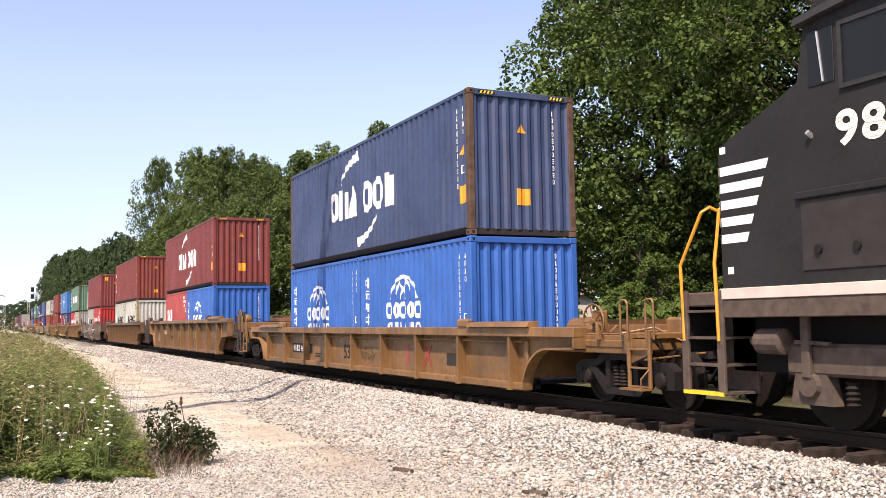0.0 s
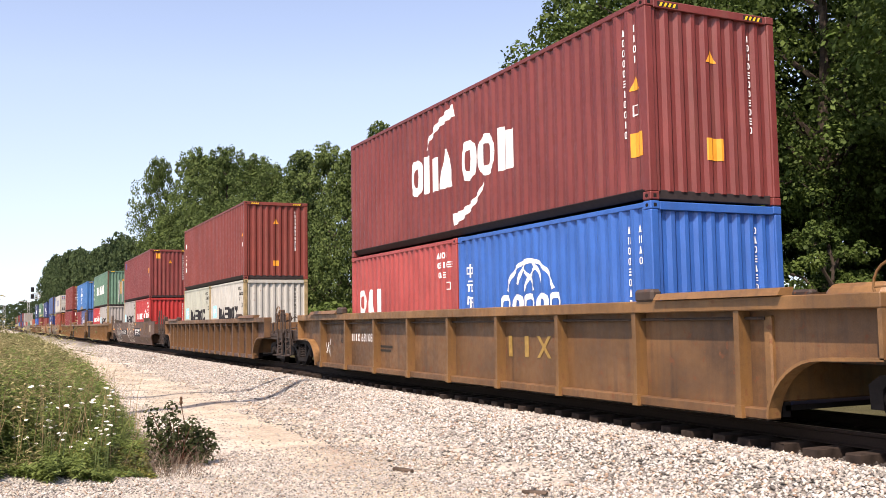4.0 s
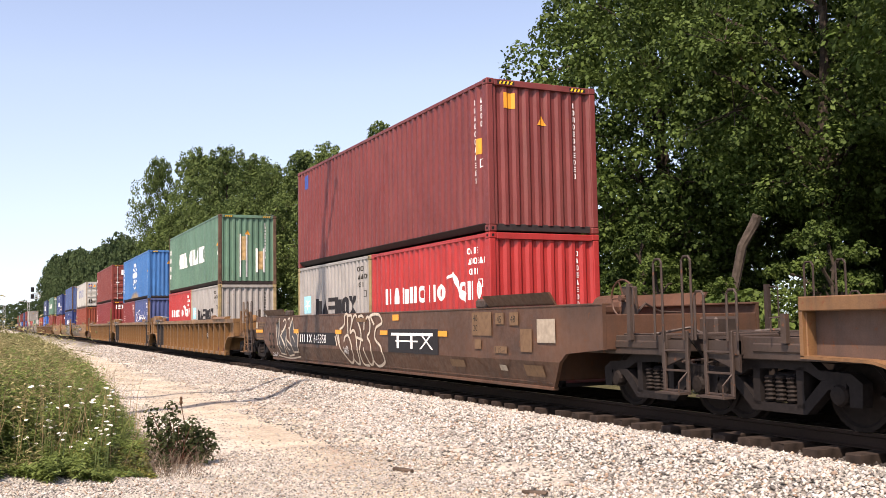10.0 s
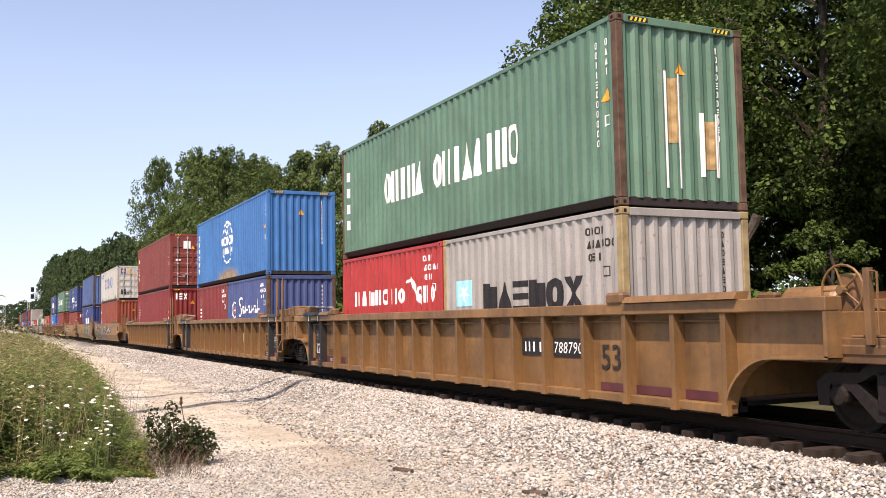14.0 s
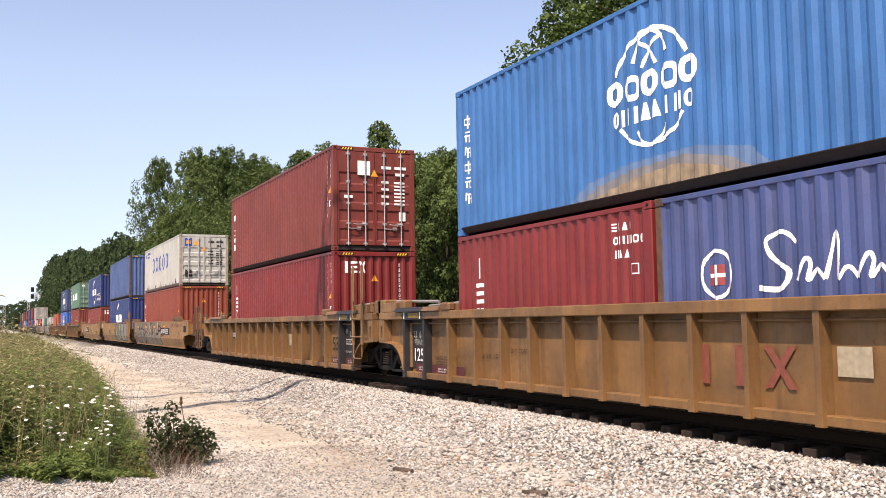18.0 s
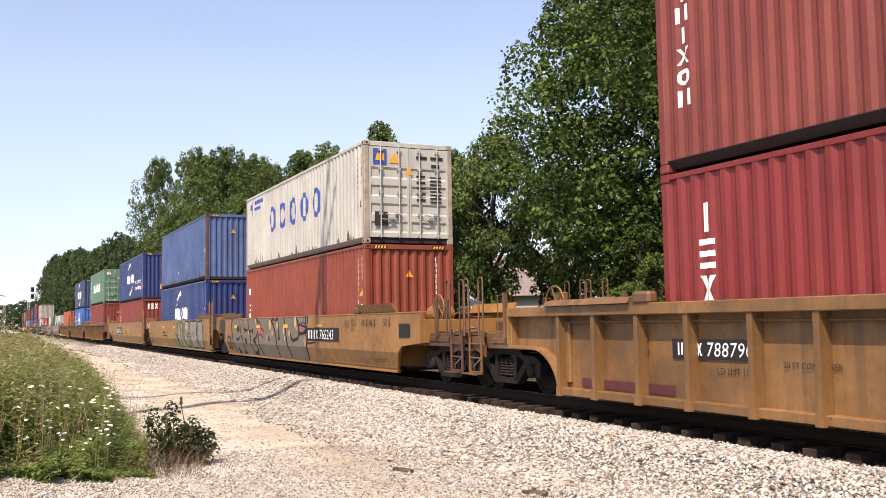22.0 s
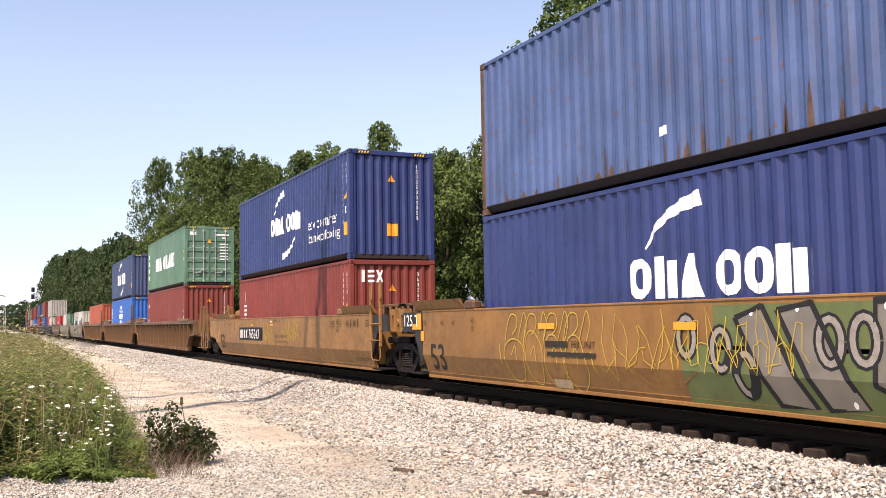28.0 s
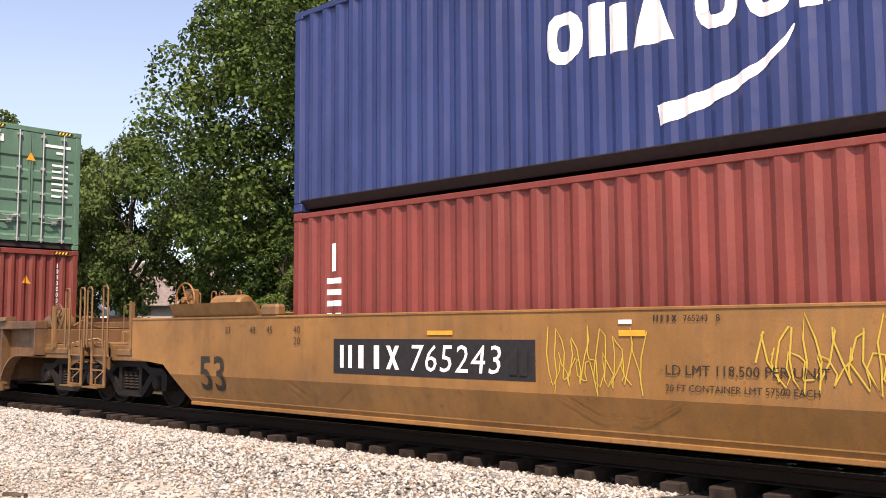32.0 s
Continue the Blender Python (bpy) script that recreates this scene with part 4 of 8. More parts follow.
def end_works(root, q, y0, y1, zt, colour, tone, style, grab):
    """End of a car that is coupled to the next: q = -1 leads; y0 the well's end, y1 the end sill (both positive, along q)."""
    def S(m):
        m.v = [(x, q * y, z) for x, y, z in m.v]
        if q < 0:
            m.f = [f[::-1] for f in m.f]
        return m
    part("bolster_deck", S(Mesh().box(-1.28, 1.28, y0 + 0.2, y1 - 0.9, 0.86, 0.98, 0.02).box(-1.262, -1.16, y0 + 0.2, y1 - 0.7, 0.78, 1.05, 0.01).box(1.16, 1.262, y0 + 0.2, y1 - 0.7, 0.78, 1.05, 0.01)), tone, root)
    part("centre_sill", S(Mesh().box(-0.25, 0.25, y0 - 0.3, y1, 0.70, 1.0, 0.02)), tone, root)
    part("end_sill", S(Mesh().box(-1.35, 1.35, y1 - 0.75, y1 - 0.62, 0.82, 1.08, 0.015)), tone, root)
    g = Mesh()
    for i in range(14):
        g.box(-1.3 + i * 0.2, -1.27 + i * 0.2, y1 - 0.62, y1 - 0.15, 1.02, 1.05)
    g.box(-1.32, 1.32, y1 - 0.17, y1 - 0.13, 1.01, 1.06).box(-1.32, 1.32, y1 - 0.62, y1 - 0.58, 1.01, 1.06)
    part("crossover_platform", S(g), tone, root)
    for s in (-1, 1):
        ladder(root, tone, Matrix.Translation((s * 1.36, q * (y1 - 0.42), 0)) @ (Matrix.Rotation(math.pi, 4, "Z") if s > 0 else Matrix.Identity(4)), grab)
        part("handrail", S(Mesh().box(s * 1.3 - 0.03, s * 1.3 + 0.03, y1 - 1.5, y1 - 1.42, 0.98, grab - 0.3).tube([(s * 1.3, y1 - 1.46, grab - 0.33), (s * 1.36, y1 - 1.3, grab - 0.35), (s * 1.36, y1 - 1.3, 1.1)], 0.012, 5)), tone, root)
    c = part("coupler", S(coupler()), GRIME, root, "cast-steel knuckle coupler")
    c.matrix_basis = Matrix.Translation((0, q * (y1 - 0.05), 0))
    part("air_hose", S(hose()), RUBBER, root, "black rubber brake hose", Matrix.Translation((0, q * (y1 + 0.1), 0)))
    for s in (-1, 1):
        part("brace", S(Mesh().tube([(s * 1.2, y0 + 0.5, 1.0), (s * 0.5, y1 - 0.8, 1.02)], 0.04, 5)), tone, root)
        part("corner_bracket", S(Mesh().prism([(y1 - 0.75, 0.62), (y1 - 0.2, 0.8), (y1 - 0.2, 1.0), (y1 - 0.75, 1.0)], "x", s * 1.3, s * 1.33)), tone, root)
        part("brake_beam", S(Mesh().tube([(s * 0.9, y1 - 2.4, 0.4), (s * 0.5, y1 - 2.2, 0.55), (s * 0.2, y1 - 1.8, 0.6)], 0.03, 5)), GRIME, root)
    part("draft_casting", S(Mesh().box(-0.42, 0.42, y1 - 0.35, y1 - 0.05, 0.66, 1.06, 0.05)), GRIME, root)
    part("chain", S(Mesh().tube([(-1.2, y1 - 0.3, 1.0), (-0.9, y1 - 0.25, 0.6), (-0.4, y1 - 0.2, 0.5), (0.0, y1 - 0.3, 0.62)], 0.018, 5)), GRIME, root)
    part("valve_box", S(Mesh().box(0.3, 0.75, y1 - 1.9, y1 - 1.5, 0.98, 1.3, 0.04)), tone, root)
    part("pipe_run", S(Mesh().tube([(-1.1, y0 + 0.3, 1.05), (-1.1, y1 - 1.2, 1.06), (-0.7, y1 - 0.9, 1.15), (-0.6, y1 - 0.4, 0.95), (-0.35, y1, 0.85)], 0.022, 6)), tone, root)
    part("pipe_run", S(Mesh().tube([(0.6, y0 + 0.3, 1.06), (0.6, y1 - 1.0, 1.07), (0.9, y1 - 0.7, 1.1)], 0.03, 6)), tone, root)
    rod = Mesh().tube([(-1.4, y1 - 0.25, 0.72), (-0.5, y1 - 0.2, 0.78), (-0.2, y1, 0.82)], 0.014, 5)
    part("uncoupling_lever", S(rod), tone, root)
    truck(root, q * (y1 - 1.15), GRIME)


def side_ladder(root, tone, x, y, gap, top, hoop, low, rungs):
    """Two flat stiles with hand hoops above the deck, rungs between them and a stirrup below."""
    k = 1 if x > 0 else -1
    for d in (-1, 1):
        yp = y + d * gap / 2
        part("ladder_stile", Mesh().box(x - 0.03, x + 0.03, yp - 0.032, yp + 0.032, low + 0.32, top - 0.05, 0.008), tone, root)
        part("hand_hoop", Mesh().tube([(x, yp, top - 0.06), (x, yp, top), (x + k * 0.02, yp - 0.05, top + 0.01), (x + k * 0.02, yp - 0.12, top - 0.02), (x + k * 0.02, yp - 0.12, hoop + 0.03), (x + k * 0.02, yp - 0.09, hoop), (x + k * 0.02, yp, hoop)], 0.016, 6), tone, root)
        part("standoff", Mesh().tube([(x, yp, 1.38), (x - k * 0.16, yp, 1.38)], 0.022, 6), tone, root)
    for z in rungs:
        part("rung", Mesh().tube([(x + k * 0.03, y - gap / 2 - 0.05, z), (x + k * 0.03, y + gap / 2 + 0.05, z)], 0.015, 6), tone, root)
    g = gap / 2 - 0.02
    part("stirrup", Mesh().tube([(x, y - g, low + 0.36), (x, y - g, low + 0.06), (x, y - g + 0.05, low), (x, y + g - 0.05, low), (x, y + g, low + 0.06), (x, y + g, low + 0.36)], 0.017, 6), tone, root)


def joint_casting():
    """Hollow end casting with an upright slot in its outer face."""
    m = Mesh()
    for y0, y1, z0, z1 in ((-0.15, -0.05, 0.0, 0.50), (0.06, 0.15, 0.0, 0.50), (-0.05, 0.06, 0.0, 0.10), (-0.05, 0.06, 0.36, 0.50)):
        m.box(0.0, 0.12, y0, y1, z0, z1)
    return m.box(0.12, 0.34, -0.15, 0.15, 0.0, 0.50, 0.02).weld()


def joint_works(root, q, e, zt, colour, tone, smooth, plated):
    """End of a unit that shares a bogie with the next: q = -1 leads; e the well's end."""
    Y = lambda p0, p1: sorted((q * (e + p0), q * (e + p1)))
    part("articulation_arm", Mesh().box(-0.45, 0.45, *Y(0.05, 1.58 if q < 0 else 1.52), 0.62, 0.98, 0.04), GRIME, root)
    part("cross_beam", Mesh().box(-1.30, 1.30, *Y(1.37, 1.62 if smooth else 1.5), 1.02, 1.30, 0.03), colour, root)
    hue = CHARCOAL if plated else tone
    for s in (-1, 1):
        part("side_bearing_arm", Mesh().box(s * 0.9 - 0.2, s * 0.9 + 0.2, *Y(0.05, 1.36), 0.80, 0.95, 0.03), UNDER, root)
        if smooth:
            o = [(q * (e + p), z) for p, z in ((0.004, zt - 0.03), (1.03, zt - 0.03), (1.05, 1.11), (0.42, 1.06), (0.22, 0.70), (0.02, 0.40), (0.004, 0.62))]
            part("end_side_plate", Mesh().prism(o, "x", s * (SX - 0.05), s * SX), hue, root, "charcoal end plate")
            low = [(q * (e + p), z) for p, z in ((-0.03, 0.60), (0.0, 0.62), (0.02, 0.40), (-0.10, 0.21))]
            part("end_lower_plate", Mesh().prism(low, "x", s * (SX - 0.20), s * (SX - 0.17)), hue, root)
            part("end_rim", Mesh().box(*sorted((s * (SX + 0.012), s * (SX - 0.05))), *Y(0.006, 1.05), 1.085, 1.11), hue, root)
            part("end_casting", joint_casting(), colour, root, "", Matrix.Translation((s * 1.44, q * (e + 1.22), 1.08)) @ (Matrix.Rotation(math.pi, 4, "Z") if s > 0 else Matrix.Identity(4)))
            part("deck_rail", Mesh().box(*sorted((s * 1.32, s * 1.18)), *Y(-0.1, 1.70), 1.64, 1.70, 0.01), tone, root)
            for p in (0.35, 0.75, 1.1, 1.45):
                part("rail_clamp", Mesh().box(*sorted((s * 1.34, s * 1.16)), *Y(p, p + 0.1), 1.46, 1.635, 0.015), tone, root)
            part("air_hose", Mesh().tube([(s * x, q * (e + p), z) for x, p, z in ((1.3, 0.9, 1.20), (1.36, 1.2, 1.18), (1.38, 1.5, 1.28), (1.36, 1.75, 1.42), (1.3, 1.8, 1.55), (1.25, 1.65, 1.62), (1.2, 1.4, 1.62))], 0.03, 7), colour, root, "ochre painted air hose")
            part("gusset", Mesh().prism([(q * (e + p), z) for p, z in ((1.55, 1.45), (1.68, 1.45), (1.60, 1.1), (1.40, 1.1))], "x", s * 1.15, s * 1.2), colour, root)
        else:
            part("end_casting", joint_casting(), colour, root, "", Matrix.Translation((s * 1.498, q * (e + 1.226), 0.83)) @ (Matrix.Rotation(math.pi, 4, "Z") if s > 0 else Matrix.Identity(4)))
            near = (s < 0) == (q > 0)
            part("equipment_box", Mesh().box(*sorted((s * 1.475, s * 1.02)), *(Y(0.42, 1.2) if near else Y(0.16, 0.92)), zt + 0.003, zt + 0.22, 0.015), colour, root)
            part("equipment_box", Mesh().box(*sorted((s * 1.40, s * 1.05)), *Y(1.26, 1.68), zt - 0.03, zt + 0.30, 0.03).box(*sorted((s * 1.40, s * 1.36)), *Y(1.18, 1.262), zt - 0.03, zt + 0.16), colour, root)
            part("deck_bracket", Mesh().box(*sorted((s * 1.42, s * 1.2)), *Y(0.08, 0.36) if near else Y(1.0, 1.14), zt + 0.003, zt + 0.26, 0.03), colour, root)
            part("train_pipe", Mesh().tube([(s * 1.08, q * (e - 1.0), zt + 0.2), (s * 1.08, q * (e + 1.75), zt + 0.27)], 0.035, 8), RAILGREY, root, "grey pipe")
            if plated:
                part("black_chord", Mesh().box(*sorted((s * (SX + 0.004), s * (SX - 0.02))), *Y(-1.06, 0.0), zt - 0.165, zt + 0.002), CHARCOAL, root, "black painted end of the sill")
                part("amber_panel", Mesh().box(*sorted((s * (SX + 0.008), s * (SX - 0.0))), *Y(-0.88, -0.34), zt - 0.13, zt - 0.03), DULLAMBER, root, "dull amber reflector panel")
                part("amber_panel", Mesh().box(*sorted((s * (SX + 0.008), s * (SX - 0.0))), *Y(0.06, 0.3), zt - 0.14, zt - 0.01), DULLAMBER, root, "dull amber reflector panel")
                for p in (-0.95, -0.12):
                    part("white_tick", Mesh().box(*sorted((s * (SX + 0.008), s * (SX - 0.0))), *Y(p, p + 0.035), zt - 0.15, zt - 0.01), WHITE, root)
            part("gusset", Mesh().prism([(q * (e + p), z) for p, z in ((1.37, 1.32), (1.62, 1.32), (1.5, 1.05), (1.37, 0.9))], "x", s * 1.15, s * 1.25), colour, root)
    k = -1 if q < 0 else 1
    if smooth:
        side_ladder(root, colour, k * (SX + 0.02), q * (e + 0.38), 0.58, 2.2, 1.82, 0.42, (0.88, 1.26))
    else:
        side_ladder(root, colour, k * (SX + 0.03), q * (e + 0.48), 0.62, 2.66, 1.78, 0.42, (0.94, 1.38))
    for s in (-1, 1):
        part("foot_board", Mesh().box(*sorted((s * 1.5, s * 1.1)), *Y(0.08, 0.62), 0.20, 0.24, 0.01), UNDER, root)


def brake_gear(root, q, y, z, tone, colour):
    """Brake wheel, reservoir and valves on a car's end deck."""
    bw = part("brake_wheel", shared(("bw", colour.name), lambda: brake_wheel().data("brake_wheel")), colour, root, "spoked hand brake wheel", Matrix.Translation((-0.95, q * y, z + 0.32)))
    part("reservoir", Mesh().lathe([(-0.45, 0.05), (-0.42, 0.15), (-0.36, 0.19), (0.36, 0.19), (0.42, 0.15), (0.45, 0.05)], "y", (-0.55, q * (y - 0.75), z + 0.2), 16), colour, root, "cylindrical air reservoir")
    part("brake_stand", Mesh().box(-0.9, -0.75, q * y - 0.12, q * y + 0.12, z, z + 0.5, 0.02), tone, root)
    part("pipe", Mesh().tube([(-0.7, q * y, z + 0.1), (-0.3, q * (y - 0.3), z + 0.25), (0.2, q * (y - 0.6), z + 0.12), (0.8, q * (y - 0.8), z + 0.1)], 0.02, 5), tone, root)


def arch(cut):
    """Rise of the wheel cut-out: distance past the well's end, height."""
    return [(0.78 * (1 - math.cos(t)) ** 0.9, 0.13 + 0.69 * math.sin(t)) for t in [math.pi / 2 * i / 9 for i in range(1, 10)]] + [(cut, 0.84)]


def plate_columns(a, b, zt, zb, ca, cb, x0, x1):
    """Side plate, column by column."""
    cols = [(-a - p, z) for p, z in arch(ca)[::-1]] if ca else []
    cols += [(-a, zb), (b, zb)] + ([(b + p, z) for p, z in arch(cb)] if cb else [])
    m = Mesh()
    for (y, z), (y2, z2) in zip(cols, cols[1:]):
        m.prism([(y, z), (y2, z2), (y2, zt), (y, zt)], "x", x0, x1)
    return m


CREASE, LEAN = 0.62, 0.16
RIBS = (8.41, 7.46, 6.42, 5.38, 4.25, 3.26, 2.2, 1.1)
JOINTED_RIBS = (8.27, 7.25, 6.1, 4.99, 4.0, 3.02, 1.95, 0.98)


def on_side(polys, smooth, xo):
    """Paint on a car's side; on smooth cars it follows the lower sheet, which leans inwards."""
    if smooth:
        cut = []
        for q in polys:
            t = [(v, u) for u, v in q]
            for keep in (True, False):
                h = clip_half(t, CREASE, keep)
                if len(h) >= 3:
                    cut.append([(u, v) for v, u in h])
        polys = cut
    lean = lambda v: LEAN * max(0.0, CREASE - v) / (CREASE - 0.19) if smooth else 0.0
    return laid(polys, [], lambda u: 0, lambda u, v, d: (xo + d + lean(v), -u, v))


def well_car(label, style, colour, tone, zt=1.5, ends=("coupled", "coupled"), rib=1.08, plates=(), sheet=None, grab=2.08):
    """A well car for containers; ends: coupled or jointed."""
    root = thing("well_car", label, "well car", "well cars of the train")
    zb = 0.13
    smooth = style == "smooth"
    joint = 0.0 if smooth else 1.36
    a = 8.4 if ends[0] == "coupled" else 8.3
    b = 8.4 if ends[1] == "coupled" else 8.3
    ca = 1.6 if ends[0] == "coupled" else joint
    cb = 1.6 if ends[1] == "coupled" else joint
    zb = 0.19 if smooth else zb
    for s in (-1, 1):
        x0 = s * SX
        if smooth:
            zm = CREASE
            up = [(-a - ca, zt - 0.03), (b + cb, zt - 0.03), (b + cb, 0.84), (b + 0.62, 0.76), (b + 0.42, zm), (-a - 0.42, zm), (-a - 0.62, 0.76), (-a - ca, 0.84)]
            low = [(-a - 0.42, zm), (b + 0.42, zm), (b, zb), (-a, zb)]
            if not cb:
                up[1:5] = [(b, zt - 0.03), (b - 0.03, 1.1), (b, zm)]
                low[1] = (b, zm)
            if not ca:
                up = up[:-3] + [(-a, zm), (-a + 0.03, 1.1)]
                up[0] = (-a, zt - 0.03)
                low[0] = (-a, zm)
            m = Mesh().prism(up if s > 0 else up[::-1], "x", x0, x0 - s * 0.06)
            part("side_sheet", m, colour, root)
            m = Mesh()
            m.v += [(x0 - s * (LEAN if z == zb else 0.0), y, z) for y, z in low] + [(x0 - s * (LEAN + 0.06 if z == zb else 0.06), y, z) for y, z in low]
            m.f += [(0, 1, 2, 3) if s > 0 else (3, 2, 1, 0), (3, 2, 6, 7), (1, 5, 6, 2), (0, 3, 7, 4)]
            part("lower_sheet", m, colour, root)
            part("bottom_flange", Mesh().box(*sorted((x0 - s * 0.13, x0 - s * 0.25)), -a, b, zb - 0.035, zb + 0.02, 0.008), colour, root)
            part("weld_strip", Mesh().box(*sorted((x0 - s * 0.125, x0 - s * 0.16)), -a, b, zb + 0.075, zb + 0.09), colour, root)
            part("top_flange", Mesh().box(*sorted((x0 + s * 0.012, x0 - s * 0.16)), -a - ca, b + cb, zt - 0.035, zt, 0.01), colour, root)
            if s < 0:
                for y in (-6.6, 0.6, 5.2):
                    # pressed stiffener, a flat V
                    for k in (-1, 1):
                        st = stroke([(-y + k * 0.68, 0.615), (-y + k * 0.30, 0.42), (-y + k * 0.20, 0.40), (-y + k * 0.10, 0.43)], 0.028)
                        part("pressed_rib", on_side(st, True, -SX - 0.012), colour, root)
        else:
            xs = x0 - s * 0.20
            part("side_sheet", plate_columns(a, b, zt - 0.15, zb + 0.05, ca, cb, xs, xs - s * 0.03), sheet or colour, root)
            part("top_chord", Mesh().box(*sorted((x0, x0 - s * 0.26)), -a - ca, b + cb, zt - 0.16, zt, 0.012), colour, root)
            part("bottom_chord", Mesh().box(*sorted((x0 - s * 0.06, x0 - s * 0.24)), -a, b, zb - 0.02, zb + 0.10, 0.012), sheet or colour, root)
            for q, e, c in ((-1, a, ca), (1, b, cb)):
                # flange that follows the wheel cut-out, or closes the end
                fl = Mesh()
                pts = [(0.0, zb)] + (arch(c) if c else [(0.0, zt - 0.16)])
                quads = stroke([(q * (e + p), z) for p, z in pts], 0.035)
                line = [(o[0], o[1]) for o in quads] + [(quads[-1][3], quads[-1][2])]
                fl.v += [(x, *w) for pair in line for x in (x0 - s * 0.01, xs) for w in pair]
                for i in range(0, 4 * len(line) - 4, 4):
                    fl.f += [(i + a, i + b, i + b + 4, i + a + 4) for a, b in ((0, 1), (1, 3), (3, 2), (2, 0))]
                if c:
                    fl.box(*sorted((x0 - s * 0.01, xs)), *sorted((q * (e + c), q * (e + c - 0.05))), 0.84, zt - 0.16)
                part("arch_flange", fl, colour, root)
            part("chord_pipe", Mesh().tube([(x0 - s * 0.13, -a + 0.1, zt - 0.25), (x0 - s * 0.13, b - 0.1, zt - 0.25)], 0.02, 6), tone, root)
            n = int((a + b) / rib)
            at = [-a + 0.45 + (a + b - 0.9) * i / n for i in range(n + 1)]
            if rib < 1.5:
                at = sorted([q * y for q, kind in zip((-1, 1), ends) for y in (RIBS if kind == "coupled" else JOINTED_RIBS)] + [0.0])

            def rib_mesh():
                m = Mesh().prism([(-0.045, zt - 0.16), (0.045, zt - 0.16), (0.04, zb + 0.1), (-0.04, zb + 0.1)], "x", x0 - s * 0.02, xs)
                m.prism([(-0.06, zb - 0.03), (0.06, zb - 0.03), (0.05, zb + 0.12), (-0.05, zb + 0.12)], "x", x0 - s * 0.005, x0 - s * 0.07)
                return m.data("rib")
            for i, y in enumerate(at):
                black = bool(plates) and abs(y) > 7.0 and ends[0 if y < 0 else 1] == "jointed"
                if s < 0 or i % 2 == 0:
                    part("rib", shared(("rib", s, zt, black, colour.name), rib_mesh), CHARCOAL if black else colour, root, "", Matrix.Translation((0, y, 0)))
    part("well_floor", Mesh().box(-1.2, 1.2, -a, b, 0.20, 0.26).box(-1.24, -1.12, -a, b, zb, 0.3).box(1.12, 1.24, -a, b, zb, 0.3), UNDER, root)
    for q, e, kind, cut in ((-1, a, ends[0], ca), (1, b, ends[1], cb)):
        part("bulkhead", Mesh().box(-1.36, 1.36, *sorted((q * (e - 0.02), q * (e - 0.14))), 0.3, zt - 0.22, 0.02), colour, root)
        if cut:
            part("end_deck", Mesh().box(-1.25, 1.25, *sorted((q * (e - 0.05), q * (e + cut - 0.06))), zt - 0.34, zt - 0.24, 0.02), colour, root)
            part("end_panel", Mesh().box(-1.44, 1.44, *sorted((q * (e + cut - 0.06), q * (e + cut - 0.01))), 0.84, zt - 0.17, 0.01), colour, root)
        for s in (-1, 1):
            # guide plate that leans over the side sill at each end of the well
            o = [(s * (SX + 0.06), zt + 0.003), (s * (SX - 0.16), zt + 0.003), (s * (SX - 0.20), zt + 0.10), (s * (SX - 0.0), zt + 0.085)]
            if smooth:
                o = [(s * (SX - 0.02), zt + 0.003), (s * (SX - 0.06), zt + 0.003), (s * (SX + 0.07), zt + 0.20), (s * (SX + 0.12), zt + 0.20)]
            black = kind == "jointed" and not smooth and bool(plates)
            part("guide_plate", Mesh().prism(o if s < 0 else o[::-1], "y", *sorted((q * (e - 1.9), q * (e - 1.1 if black else e + 0.3)))), colour, root)
            if black:
                part("guide_plate", Mesh().prism(o if s < 0 else o[::-1], "y", *sorted((q * (e - 1.09), q * (e + 0.36)))), CHARCOAL, root, "black guide plate")
            part("lift_bracket", Mesh().box(*sorted((s * (SX + 0.03), s * (SX - 0.15))), *sorted((q * (e - 2.35), q * (e - 1.95))), zt - 0.02, zt + 0.16, 0.04), tone, root)
        if kind == "coupled":
            end_works(root, q, e, 11.85, zt, colour, tone, style, grab)
        else:
            joint_works(root, q, e, zt, colour, tone, smooth, bool(plates))
    if ends[0] == "coupled":
        brake_gear(root, -1, a + 1.35, zt - 0.25, tone, colour)
    elif ends[1] == "coupled":
        brake_gear(root, 1, b + 0.9, zt - 0.02 if smooth else zt - 0.25, tone, colour)
    for i, (nm, polys, mat, lab) in enumerate(plates):
        mark(nm, polys, mat, root, lab, lambda q: on_side(q, smooth, -SX + (-0.004 if smooth else 0.196) - 0.0012 * i))
    return root


def number_board(u, v, digits, w=2.6, h=0.36, dark=True, letters=4):
    """Dark board with the car's number; the owner's mark as plain bars."""
    out = []
    if dark:
        out.append(("number_board", [bar(u, v, u + w, v + h)], BLACKMARK, "black number board"))
    out.append(("owner_mark", [[(a, b) for a, b in p] for p in word("niix"[:letters], u + 0.1, u + w * 0.38, v + h * 0.17, v + h * 0.82)], WHITE, ""))
    out.append(("car_number", [[(a, b) for a, b in t] for t in lettering(digits, h * 1.02, u + w * 0.42, v + h * 0.15, slant=0.12, spacing=1.08)], WHITE, "white stencilled number"))
    return out


def wiggle(r, u0, u1, v0, v1, turns):
    """A pen line that wanders between two heights."""
    n = turns * 7
    ph = r.uniform(0, 6.28)
    out = []
    for i in range(n + 1):
        k = i / n
        t = k * turns * 2 * math.pi
        out.append((u0 + (u1 - u0) * k + 0.10 * (u1 - u0) * math.sin(1.7 * t + ph) / max(1, turns) * 2, (v0 + v1) / 2 + (v1 - v0) / 2 * math.sin(t + ph) * (0.75 + 0.25 * math.sin(2.3 * t))))
    return out


